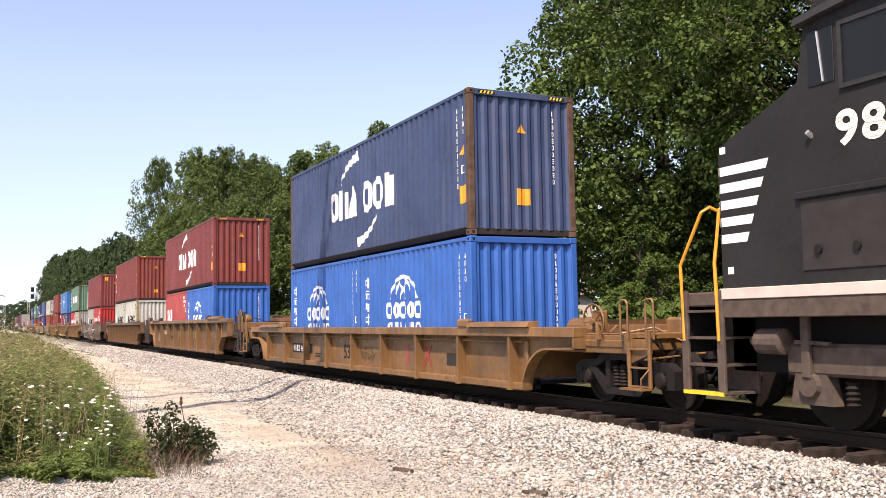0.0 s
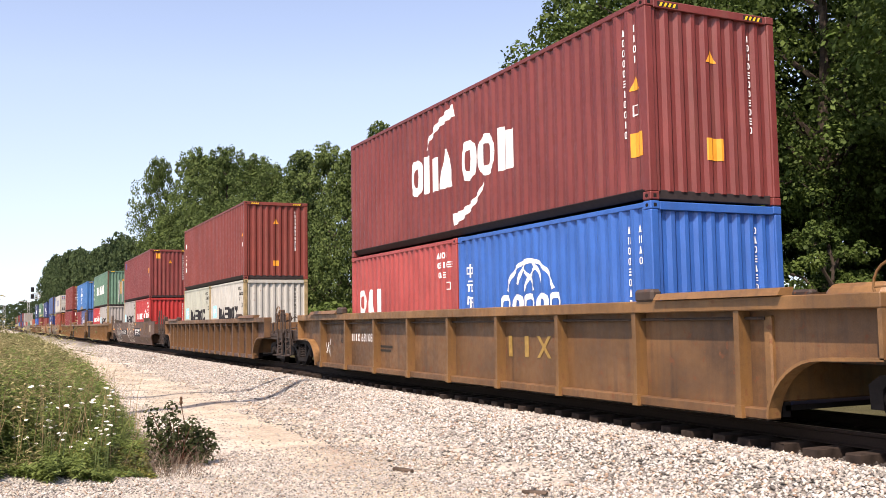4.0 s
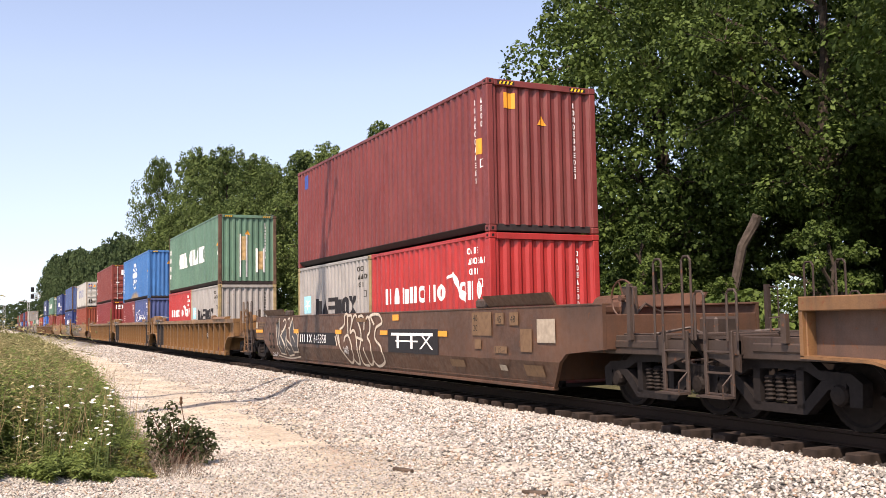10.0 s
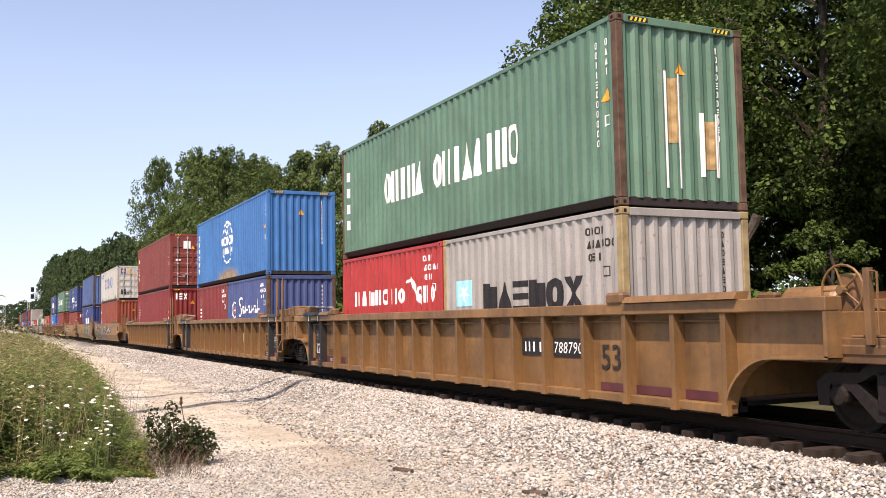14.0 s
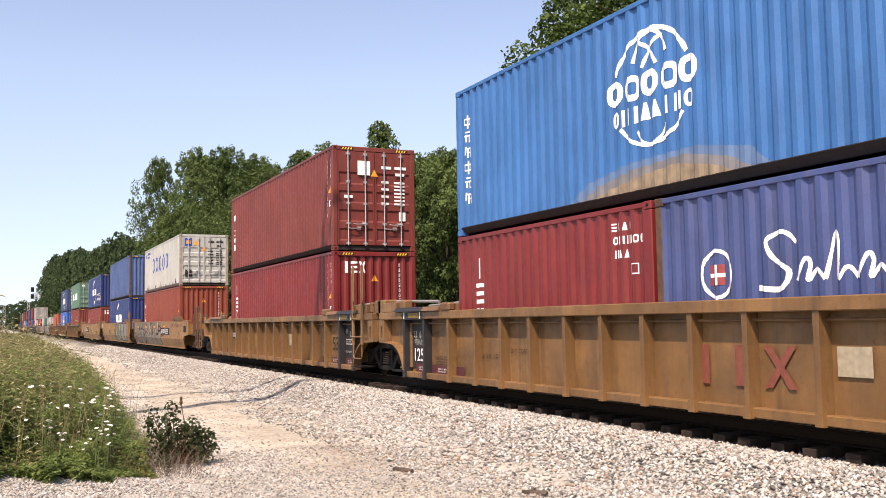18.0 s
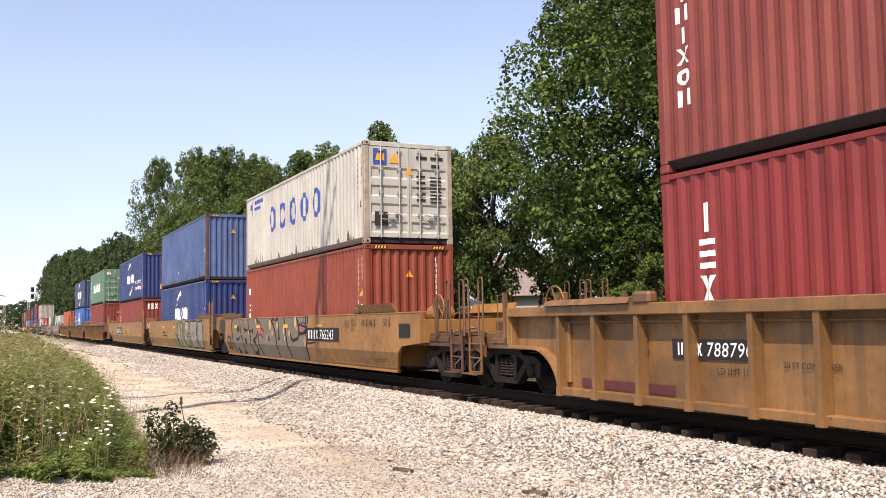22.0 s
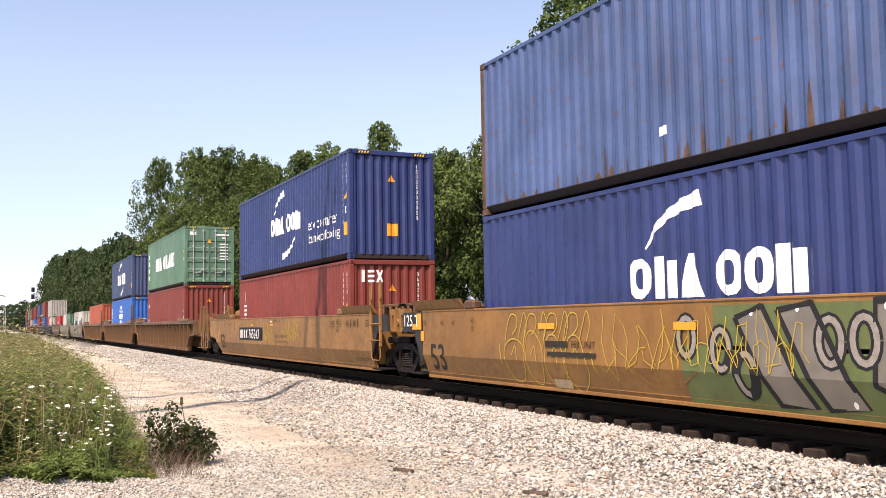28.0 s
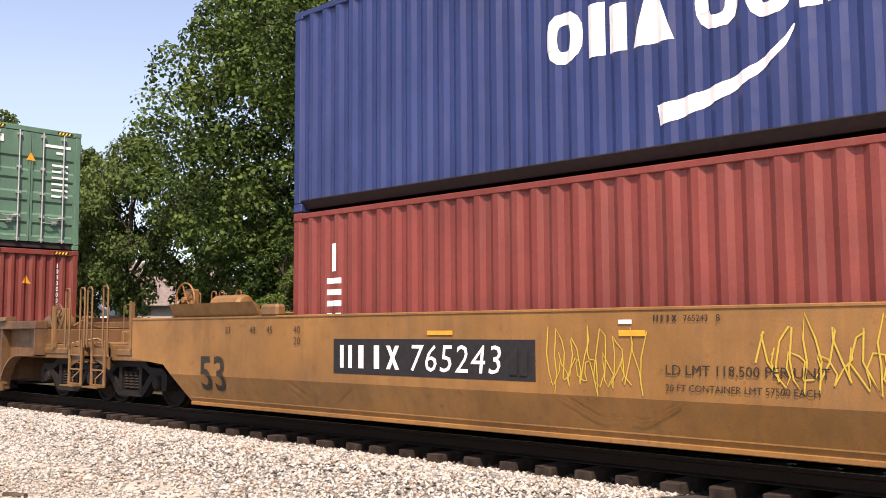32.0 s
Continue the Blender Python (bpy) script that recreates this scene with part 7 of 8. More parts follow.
# ---- locomotive at the head of the train ----
def locomotive():
    black = paint("dusty_black_paint", (0.0042, 0.0038, 0.0038), 0.72, 0.2, 0.0, fade=0.2, dirt_rgb=(0.018, 0.014, 0.012))
    dust = plain("dusty_undergear", (0.085, 0.064, 0.052), 0.8, 0, 0.35, 8)
    orange = plain("orange_handrail_paint", (0.75, 0.30, 0.03), 0.45, 0, 0.1)
    glass = plain("dark_cab_glass", (0.004, 0.0045, 0.005), 0.45, 0, 0.1)
    root = thing("locomotive", "black diesel locomotive with white stripes on its nose", "locomotive")
    hw = 1.5
    cab = [(0.0, 1.62), (0.0, 3.26), (-0.06, 3.36), (-1.28, 3.86), (-1.42, 4.52), (-1.62, 4.74), (-4.1, 4.78), (-4.1, 1.62)]
    part("cab_body", Mesh().prism(cab[::-1], "x", -hw, hw), black, root)
    part("cab_roof", Mesh().prism([(-1.32, 4.46), (-1.36, 4.54), (-4.2, 4.86), (-4.2, 4.74)], "x", -hw - 0.10, hw + 0.10), plain("dusty_roof_paint", (0.028, 0.026, 0.027), 0.6), root)
    part("window_post", Mesh().tube([(-hw - 0.02, -1.66, 3.78), (-hw - 0.02, -1.60, 4.34)], 0.014, 5), GALV, root)
    part("panel_ledge", Mesh().box(-hw - 0.05, -hw, -4.0, -1.22, 2.56, 2.64, 0.01), black, root)
    # added dark block: closes the view below the deck and stands for shade
    part("underframe", Mesh().box(-1.0, 1.0, -20.5, 0.4, 0.62, 1.42), UNDER, root)
    part("hood", Mesh().box(-0.95, 0.95, -20.4, -4.1, 1.62, 4.35, 0.12), black, root)
    part("radiator", Mesh().box(-1.45, 1.45, -20.0, -16.2, 3.5, 4.5, 0.1), black, root)
    part("deck", Mesh().box(-1.5, 1.5, -21.0, 0.75, 1.42, 1.60, 0.02), dust, root)
    part("side_sill", Mesh().box(-1.53, -1.46, -20.9, 0.02, 1.28, 1.50, 0.01).box(1.46, 1.53, -20.9, 0.02, 1.28, 1.50, 0.01), dust, root)
    part("sill_stripe", Mesh().box(-1.545, -1.5, -20.9, 0.02, 1.50, 1.63, 0.006), plain("dusty_white_stripe", (0.52, 0.46, 0.40), 0.6, 0, 0.2, 3), root, "dusty white sill stripe")
    st = Mesh()
    for i in range(5):
        z = 3.10 - 0.205 * i
        w = 0.80 - 0.085 * i
        st.poly([(-hw - 0.004, -0.02, z - 0.11), (-hw - 0.004, -0.02, z), (-hw - 0.004, -0.02 - w, z), (-hw - 0.004, -0.02 - w + 0.045, z - 0.11)])
        st.poly([(-hw, 0.004, z - 0.11), (hw, 0.004, z - 0.11), (hw, 0.004, z), (-hw, 0.004, z)])
    part("nose_stripes", st, WHITE, root, "white nose stripes")
    sq = Mesh()
    for y, z in ((-0.03, 3.26), (-0.10, 1.80)):
        sq.poly([(-hw - 0.004, y, z), (-hw - 0.004, y, z + 0.085), (-hw - 0.004, y - 0.10, z + 0.085), (-hw - 0.004, y - 0.10, z)])
    part("reflector", sq, WHITE, root)
    m = laid([[(1.78 + 1.18 * (u - 1.78), v) for u, v in p] for p in lettering("98", 0.50, 1.78, 3.07, spacing=1.12, bold=0.03)], [], lambda u: 0, lambda u, v, d: (-hw - 0.005 + d, -u, v))
    part("road_number", m, plain("cream_number_paint", (0.74, 0.70, 0.60), 0.5, 0, 0.1), root, "white road number")
    fr = Mesh()
    y0, y1, z0, z1 = -3.15, -1.92, 3.70, 4.32
    fr.box(-hw - 0.03, -hw + 0.02, y0 - 0.05, y1 + 0.05, z0 - 0.05, z0).box(-hw - 0.03, -hw + 0.02, y0 - 0.05, y1 + 0.05, z1, z1 + 0.05).box(-hw - 0.03, -hw + 0.02, y0 - 0.05, y0, z0, z1).box(-hw - 0.03, -hw + 0.02, y1, y1 + 0.05, z0, z1)
    w = part("side_window", Mesh().box(-hw - 0.012, -hw + 0.01, y0, y1, z0, z1), glass, root, "dark cab side window")
    part("window_frame", fr, plain("dark_window_frame", (0.03, 0.028, 0.027), 0.5, 0.2), w)
    w = part("side_window", Mesh().box(-hw - 0.012, -hw + 0.01, -1.80, -1.45, 3.76, 4.36, 0.03), glass, root, "dark cab side window")
    part("windscreen", Mesh().prism([(-1.31, 4.0), (-1.41, 4.48), (-1.40, 4.48), (-1.30, 4.0)], "x", -1.25, 1.25), glass, root)
    part("nose_door_panel", Mesh().box(-hw - 0.014, -hw, -3.6, -1.27, 1.78, 2.54, 0.006), plain("brown_dusty_panel", (0.022, 0.018, 0.016), 0.7, 0, 0.4, 4), root)
    for y in (-1.5, -2.0, -2.6):
        part("lifting_lug", Mesh().lathe([(-0.03, 0.05), (0, 0.05)], "x", (-hw - 0.01, y, 2.0), 10), GRIME, root)
    part("horn", Mesh().tube([(-hw - 0.06, -1.45, 3.27), (-hw + 0.02, -1.45, 3.22)], 0.03, 6), GALV, root)
    # steps at the corner, with their hand rails
    stp = Mesh().box(-1.55, -1.50, -0.02, 0.10, 0.35, 1.62, 0.01).box(-1.55, -1.50, 0.62, 0.74, 0.35, 1.62, 0.01).box(-1.0, -0.95, 0.0, 0.72, 0.35, 1.5, 0.01)
    for z in (0.38, 0.72, 1.05, 1.38):
        stp.box(-1.54, -1.0, 0.02, 0.70, z - 0.03, z)
    part("step_well", stp, dust, root)
    part("step_edge", Mesh().box(-1.56, -1.50, 0.0, 0.72, 0.34, 0.385), YELLOW, root, "yellow step edge")
    for y, yt in ((0.05, 0.02), (0.68, 0.34)):
        part("handrail", Mesh().tube([(-1.55, y, 1.0), (-1.56, y + 0.02, 1.95), (-1.50, yt, 2.6), (-1.42, yt - 0.06, 2.66), (-1.3, yt - 0.1, 2.6)], 0.022, 7), orange, root, "orange hand rail")
    part("end_plate", Mesh().box(-1.5, 1.5, 0.70, 0.78, 0.85, 1.60, 0.02), black, root)
    part("coupler", Mesh().box(-0.1, 0.1, 0.7, 1.15, 0.78, 0.98, 0.02).box(-0.2, 0.2, 1.0, 1.2, 0.74, 1.02, 0.04), GRIME, root)
    part("fuel_tank", Mesh().box(-1.35, 1.35, -12.5, -7.6, 0.35, 1.3, 0.15), dust, root)
    for yc in (-2.9, -17.6):
        bog = part("truck", Mesh().box(-1.25, -1.08, yc - 2.2, yc + 2.2, 0.62, 0.98, 0.05).box(1.08, 1.25, yc - 2.2, yc + 2.2, 0.62, 0.98, 0.05).box(-1.0, 1.0, yc - 0.4, yc + 0.4, 0.6, 0.95), dust, root, "dusty three-axle bogie")
        for y in (-1.85, 0.0, 1.85):
            w = part("wheelset", shared(("loco_wheels",), lambda: Mesh().lathe([(0.66, 0.1), (0.69, 0.56), (0.72, 0.53), (0.82, 0.52), (0.82, 0.12)], "x", (0, 0, 0), 30).lathe([(-0.66, 0.1), (-0.69, 0.56), (-0.72, 0.53), (-0.82, 0.52), (-0.82, 0.12)], "x", (0, 0, 0), 30).lathe([(-1.1, 0.1), (1.1, 0.1)], "x", (0, 0, 0), 12).data("wheelset")), BROWNIRON, bog, "", Matrix.Translation((0, yc + y, 0.52)))
            WHEELSETS.insert(0, (w, yc + y, 0.52))
            for s in (-1, 1):
                part("axle_box", Mesh().prism([(yc + y - 0.30, 0.30), (yc + y + 0.30, 0.30), (yc + y + 0.22, 0.66), (yc + y + 0.1, 0.76), (yc + y - 0.1, 0.76), (yc + y - 0.22, 0.66)], "x", s * 1.08, s * 1.24).lathe([(s * 1.24, 0.15), (s * 1.30, 0.13)], "x", (0, yc + y, 0.52), 14), dust, bog)
                part("spring", Mesh().lathe([(0.30 + 0.03 * k, 0.05 + 0.03 * (k % 2)) for k in range(10)], "z", (s * 1.17, yc + y - 0.5, 0.0), 10), BROWNIRON, bog)
        part("brake_cylinder", Mesh().lathe([(-0.22, 0.1), (-0.2, 0.15), (0.16, 0.15), (0.2, 0.09), (0.3, 0.05)], "y", (-1.3, yc + 2.35, 1.0), 14).tube([(-1.3, yc + 2.0, 1.0), (-1.3, yc + 1.5, 0.98)], 0.025, 6), dust, bog)
        part("brake_hanger", Mesh().box(-1.32, -1.26, yc + 1.85 - 0.06, yc + 1.85 + 0.06, 0.6, 1.3, 0.01), dust, bog)
    return root


ride(locomotive(), 8.75)

# ---- trees, weeds, far things ----
BARK = plain("bark", (0.050, 0.040, 0.031), 0.95, 0, 0.5, 9)
LEAF_A = foliage("oak_leaves", (0.014, 0.030, 0.007), (0.125, 0.195, 0.048), 0.6, 0.25, 0.55)
LEAF_B = foliage("ash_leaves", (0.026, 0.050, 0.013), (0.140, 0.200, 0.062), 0.62, 0.28, 0.4)
LEAF_C = foliage("shrub_leaves", (0.018, 0.040, 0.009), (0.115, 0.175, 0.042), 0.6, 0.25, 0.6)
# bluer and flatter than near leaves: distance haze is put into the colour
LEAF_D = foliage("hazed_far_leaves", (0.034, 0.060, 0.026), (0.085, 0.130, 0.054), 0.7)


def leaf_mesh(name, centres, radii, per, size, material, seed, squash=0.75, droop=0.12, wide=0.36, spread=0.30):
    """Leaves as small quads in clumps round the given centres, denser and turned outwards near their upper skin."""
    r = np.random.RandomState(seed)
    n = len(centres) * per
    c = np.repeat(np.asarray(centres), per, 0)
    rad = np.repeat(np.asarray(radii), per)
    d = r.normal(size=(n, 3)) + np.array([0, 0, 0.35])
    d /= np.linalg.norm(d, axis=1, keepdims=True)
    q = rad * r.uniform(0.2, 1.0, n) ** 0.45 * (1 + 0.12 * r.normal(size=n))
    pos = c + d * q[:, None] * np.array([1, 1, squash])
    nor = d * 0.95 + np.array([-0.1, -0.08, 0.3]) + spread * r.normal(size=(n, 3))
    nor /= np.linalg.norm(nor, axis=1, keepdims=True)
    a = np.cross(nor, r.normal(size=(n, 3)))
    a /= np.linalg.norm(a, axis=1, keepdims=True) + 1e-9
    b = np.cross(nor, a)
    s = size * r.uniform(0.55, 1.35, n)[:, None]
    tip = pos + a * s - np.array([0, 0, 1.0]) * s * droop
    v = np.stack([pos, pos + a * s * 0.5 + b * s * wide, tip, pos + a * s * 0.5 - b * s * wide], 1).reshape(-1, 3)
    f = np.arange(n * 4).reshape(-1, 4)
    return cloud(name, v, f, material)


def tree_shape(seed, height, radius, lobes, clumps, per, leaf, material, low=0.2, lean=0.0, trunk=0.22, peak=0.5, puff=1.0, squash=0.72):
    """Meshes of trunk and crown, foot at the origin: a crown of billowing lobes, each a shell of leafy clumps on twigs."""
    r = random.Random(seed)
    t = Mesh()
    top = height * 0.9
    spine = [(lean * (z / height) ** 2 * 3 + r.uniform(-0.1, 0.1) * (z > 0.1), r.uniform(-0.1, 0.1) * (z > 0.1), z) for z in [top * i / 6 for i in range(7)]]
    t.tube([(spine[0][0], spine[0][1], -0.4)] + spine[1:], trunk, 8, True, 0.05)
    centres, radii = [], []
    for i in range(lobes):
        k = (i + 0.5) / lobes
        swell = (k / peak) ** 0.55 if k < peak else ((1 - k) / (1 - peak)) ** 0.5
        a = i * 2.39996 + seed + r.uniform(-0.35, 0.35)
        lr = radius * r.uniform(0.27, 0.43) * (0.55 + 0.45 * swell) * puff
        q = max(0.0, radius * swell * r.uniform(0.82, 1.12) - 0.8 * lr)
        z = height * (low + (1 - low) * k) - (lr * squash if i == lobes - 1 else lr * 0.35)
        off = spine[-1][0] * min(1.0, z / top)
        c = Vector((off + q * math.cos(a), q * math.sin(a), z))
        zz = max(height * min(low, 0.3) * 0.6, z - q * 0.75)
        base = Vector((spine[-1][0] * min(1.0, zz / top), 0, zz))
        t.tube([base, (base + c) / 2 + Vector((0, 0, 0.3)), c], 0.05 + 0.1 * trunk + 0.08 * (1 - k), 5, False, 0.03)
        out = Vector((math.cos(a), math.sin(a), 0.5)).normalized()
        for j in range(clumps):
            dz = 1 - 2 * (j + 0.5) / clumps
            b = j * 2.39996 + i
            ring = math.sqrt(max(0.0, 1 - dz * dz))
            d = Vector((ring * math.cos(b), ring * math.sin(b), dz))
            if d.dot(out) < -0.45 or (dz < -0.6 and r.random() < 0.5):
                d = d * 0.4
            p = c + Vector((d.x, d.y, d.z * squash)) * lr * r.uniform(0.72, 1.12)
            centres.append(tuple(p))
            radii.append(lr * r.uniform(0.24, 0.42))
            if j % 3 == 0:
                t.tube([c, p], 0.028, 4, False, 0.008)
    crown = leaf_mesh("crown", centres, radii, per, leaf, material, seed, 0.75, 0.12, 0.42, 0.42)
    return t.data("trunk"), crown


def tree(label, shape, x, y, turn=0.0, scale=1.0, wide=None, group="trees along the track", name="tree"):
    root = thing(name, label, "tree", group)
    part("trunk", shape[0], BARK, root)
    part("crown", shape[1], LEAF_A, root)
    root.matrix_basis = pose(x, y, float(ground_z(np.array(x), np.array(0.0))) - 0.05, 0, 0, turn) @ Matrix.Diagonal((wide or scale, wide or scale, scale, 1))
    return root


def make_trees():
    big = [tree_shape(101, 17.5, 7.0, 32, 26, 130, 0.175, LEAF_A, 0.10, 0.3, 0.34, 0.5, 1.12), tree_shape(102, 18.5, 7.2, 24, 24, 120, 0.155, LEAF_A, 0.30, -0.2, 0.36), tree_shape(103, 17.0, 6.4, 22, 24, 120, 0.155, LEAF_A, 0.34, 0.1, 0.30)]
    mid = [tree_shape(111, 11.0, 3.6, 22, 18, 66, 0.17, LEAF_B, 0.14, 0.0, 0.2, 0.5, 1.25), tree_shape(112, 15.0, 3.4, 22, 18, 62, 0.17, LEAF_B, 0.10, 0.2, 0.2, 0.42, 1.35), tree_shape(113, 11.0, 4.2, 22, 18, 62, 0.17, LEAF_B, 0.28, 0.2, 0.13, 0.55, 1.1, 0.5)]
    row = [tree_shape(121, 18.0, 5.0, 24, 18, 58, 0.24, LEAF_B, 0.06, 0.0, 0.22, 0.52, 1.25), tree_shape(122, 18.0, 5.6, 26, 18, 58, 0.24, LEAF_B, 0.06, 0.2, 0.24, 0.6, 1.25), tree_shape(123, 18.0, 4.6, 22, 18, 58, 0.24, LEAF_B, 0.06, -0.1, 0.22, 0.48, 1.3)]
    dark = [tree_shape(126, 17.0, 6.0, 22, 16, 60, 0.26, LEAF_A, 0.04), tree_shape(127, 16.0, 5.6, 20, 16, 60, 0.26, LEAF_A, 0.04)]
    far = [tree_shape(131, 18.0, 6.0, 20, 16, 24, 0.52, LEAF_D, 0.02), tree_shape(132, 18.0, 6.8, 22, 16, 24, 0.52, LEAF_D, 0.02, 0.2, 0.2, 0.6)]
    oak = "tall dark-green broad-leaved tree beside the railway"
    for i, (x, y, k, sc) in enumerate([(25.95, 31.8, 0, 1.07), (25.5, 23.0, 1, 1.0), (24.0, 13.5, 2, 1.05), (25.0, 5.0, 1, 1.0), (24.0, -4.0, 0, 1.0), (30.0, 27.0, 1, 0.95), (29.5, 18.0, 2, 1.0), (29.0, 9.5, 2, 1.0)]):
        tree(oak, big[k], x, y, 130.0 + 47.0 * i, sc)
    for i, (x, y, sc) in enumerate([(33.0, 36.0, 0.85), (34.5, 28.0, 1.0), (34.0, 19.0, 1.0), (33.5, 10.0, 1.0), (38.0, 33.0, 0.8), (38.0, 24.0, 0.85), (38.5, 14.0, 0.85), (38.0, 43.0, 0.62), (33.0, 44.5, 0.5), (42.0, 50.0, 0.6), (45.0, 38.0, 0.75), (46.0, 27.0, 0.8), (46.0, 16.0, 0.8), (38.0, 4.0, 0.85)]):
        tree("leafy tree deeper in the wood", dark[i % 2], x, y, 53.0 * i, sc)
    young = tree_shape(141, 5.6, 2.1, 14, 12, 60, 0.115, LEAF_C, 0.14, 0.2, 0.07, 0.5, 1.0, 0.5)
    for i, (x, y, sc) in enumerate([(19.2, 13.0, 1.0), (18.6, 16.5, 0.75), (20.5, 18.4, 0.8), (19.6, 24.6, 0.72), (20.8, 27.5, 0.95), (20.0, 9.5, 1.05), (19.4, 5.6, 0.9), (19.0, 20.6, 0.55)]):
        tree("young tree with bright green leaves at the wood's edge", young, x, y, 71.0 * i, sc)
    # slender trees between the wood and the row, then the row itself: place, top, half width
    small = "smaller broad-leaved tree with a light green crown"
    for i, (x, y, k, high, r) in enumerate([(22.5, 41.6, 2, 10.9, 3.3), (21.5, 44.4, 2, 10.6, 3.0), (22.0, 48.5, 2, 10.9, 2.9), (24.5, 52.0, 2, 11.6, 3.0), (27.5, 43.0, 2, 9.8, 3.2), (23.5, 59.6, 1, 15.1, 2.5), (23.0, 62.6, 0, 13.6, 3.2), (25.0, 57.0, 0, 12.2, 3.2), (30.0, 62.0, 0, 13.0, 3.5)]):
        tree(small, mid[k], x, y, 61.0 * i, 1.05 * high / (11.0, 15.0, 11.0)[k], r / (3.6, 3.4, 4.2)[k])
    for i, (x, y, k, high, r) in enumerate([(22.5, 67.0, 0, 14.7, 3.4), (22.0, 72.0, 2, 15.1, 3.4), (21.0, 76.0, 1, 14.6, 3.4), (20.5, 81.0, 0, 16.1, 3.7), (19.5, 89.0, 1, 18.1, 4.3), (19.8, 97.0, 2, 18.6, 4.2), (20.0, 106.5, 0, 20.9, 4.2), (18.6, 121.0, 1, 22.2, 4.0), (24.5, 80.0, 1, 14.8, 4.0), (24.0, 94.0, 0, 17.5, 4.4), (25.0, 110.0, 2, 20.0, 4.8), (16.8, 70.5, 1, 11.2, 3.4), (17.0, 76.5, 0, 11.4, 3.2), (17.2, 84.0, 2, 12.2, 3.4), (17.5, 94.0, 1, 13.5, 3.6), (17.2, 104.0, 0, 13.5, 3.6), (17.6, 114.0, 2, 14.5, 3.6)]):
        tree("leafy tree in the row along the track" if high > 14 else "bright green low tree before the row", row[k], x, y, 77.0 * i, 1.05 * high / 18.0, r / (5.0, 5.6, 4.6)[k])
    rnd = random.Random(8)
    y, i = 131.0, 0
    while y < 372:
        sc = float(np.interp(y, [131, 141, 152, 174, 216, 273, 357, 372], [14.2, 15.0, 16.6, 16.2, 19.2, 23.0, 25.6, 24.6])) / 18.0
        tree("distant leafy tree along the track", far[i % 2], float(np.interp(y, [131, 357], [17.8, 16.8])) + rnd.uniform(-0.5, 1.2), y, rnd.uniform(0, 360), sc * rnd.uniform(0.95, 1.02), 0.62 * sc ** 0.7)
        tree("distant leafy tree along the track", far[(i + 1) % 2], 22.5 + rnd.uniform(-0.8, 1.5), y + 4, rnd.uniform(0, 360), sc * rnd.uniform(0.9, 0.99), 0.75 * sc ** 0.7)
        y += rnd.uniform(6, 9) * (1 if y < 250 else 1.4)
        i += 1
    for k, (x, y, sc) in enumerate([(-0.9, 250, 0.42), (-3.5, 262, 0.5), (-7.0, 255, 0.45), (14, 760, 1.1), (19, 800, 1.3), (24, 780, 1.2), (10, 860, 1.2), (5, 900, 1.2), (29, 820, 1.3), (-6, 880, 1.2), (-14, 400, 0.6), (-10, 330, 0.5)]):
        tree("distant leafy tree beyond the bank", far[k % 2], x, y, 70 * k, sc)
    # shrubs below the trees
    sh = [leaf_mesh("crown", [(rnd.uniform(-1.2, 1.2), rnd.uniform(-1.6, 1.6), rnd.uniform(0.4, 2.0)) for _ in range(26)], [0.55] * 26, 110, 0.17, LEAF_C, 300 + k) for k in range(3)]
    stem = [Mesh().tube([(0, 0, -0.3), (0.1, 0, 1.2)], 0.05, 5).tube([(0, 0, 0), (-0.6, 0.4, 1.4)], 0.03, 5).tube([(0, 0, 0), (0.6, -0.5, 1.5)], 0.03, 5).data("stem") for k in range(3)]
    y = 4.0
    i = 0
    while y < 120:
        x = 17.5 + rnd.uniform(-1.2, 1.6) if y < 60 else 14.6 + rnd.uniform(-0.6, 0.8)
        root = thing("shrub", "green shrub at the edge of the trees", "shrub", "shrubs below the trees")
        part("stem", stem[i % 3], BARK, root)
        part("crown", sh[i % 3], LEAF_C, root)
        root.matrix_basis = pose(x, y, float(ground_z(np.array(x), np.array(0.0))) - 0.1, 0, 0, rnd.uniform(0, 360)) @ Matrix.Scale(rnd.uniform(0.8, 1.35) * (0.6 if 26 < y < 46 else 1.0), 4)
        y += rnd.uniform(1.8, 3.2)
        i += 1


make_trees()


def blades(name, count, place, h, w, material, seed, lean=0.35):
    r = np.random.RandomState(seed)
    x, y, keep = place(r, count)
    x, y = x[keep], y[keep]
    n = len(x)
    z = ground_z(x, y)
    hh = h * r.uniform(0.45, 1.2, n)
    a = r.uniform(0, 6.28, n)
    ln = lean * hh * r.uniform(0.2, 1.3, n)
    b = r.uniform(0, 6.28, n)
    base = np.stack([x, y, z - 0.03], 1)
    mid = base + np.stack([np.cos(b) * ln * 0.35, np.sin(b) * ln * 0.35, hh * 0.6], 1)
    tip = base + np.stack([np.cos(b) * ln, np.sin(b) * ln, hh], 1)
    o = np.stack([np.cos(a), np.sin(a), np.zeros(n)], 1) * w * r.uniform(0.6, 1.4, n)[:, None]
    v = np.stack([base - o, base + o, mid + o * 0.8, mid - o * 0.8, tip], 1).reshape(-1, 3)
    i = np.arange(n)[:, None] * 5
    f = np.concatenate([i + [0, 1, 2], i + [0, 2, 3], i + [3, 2, 4]])
    return cloud(name, v, f, material)


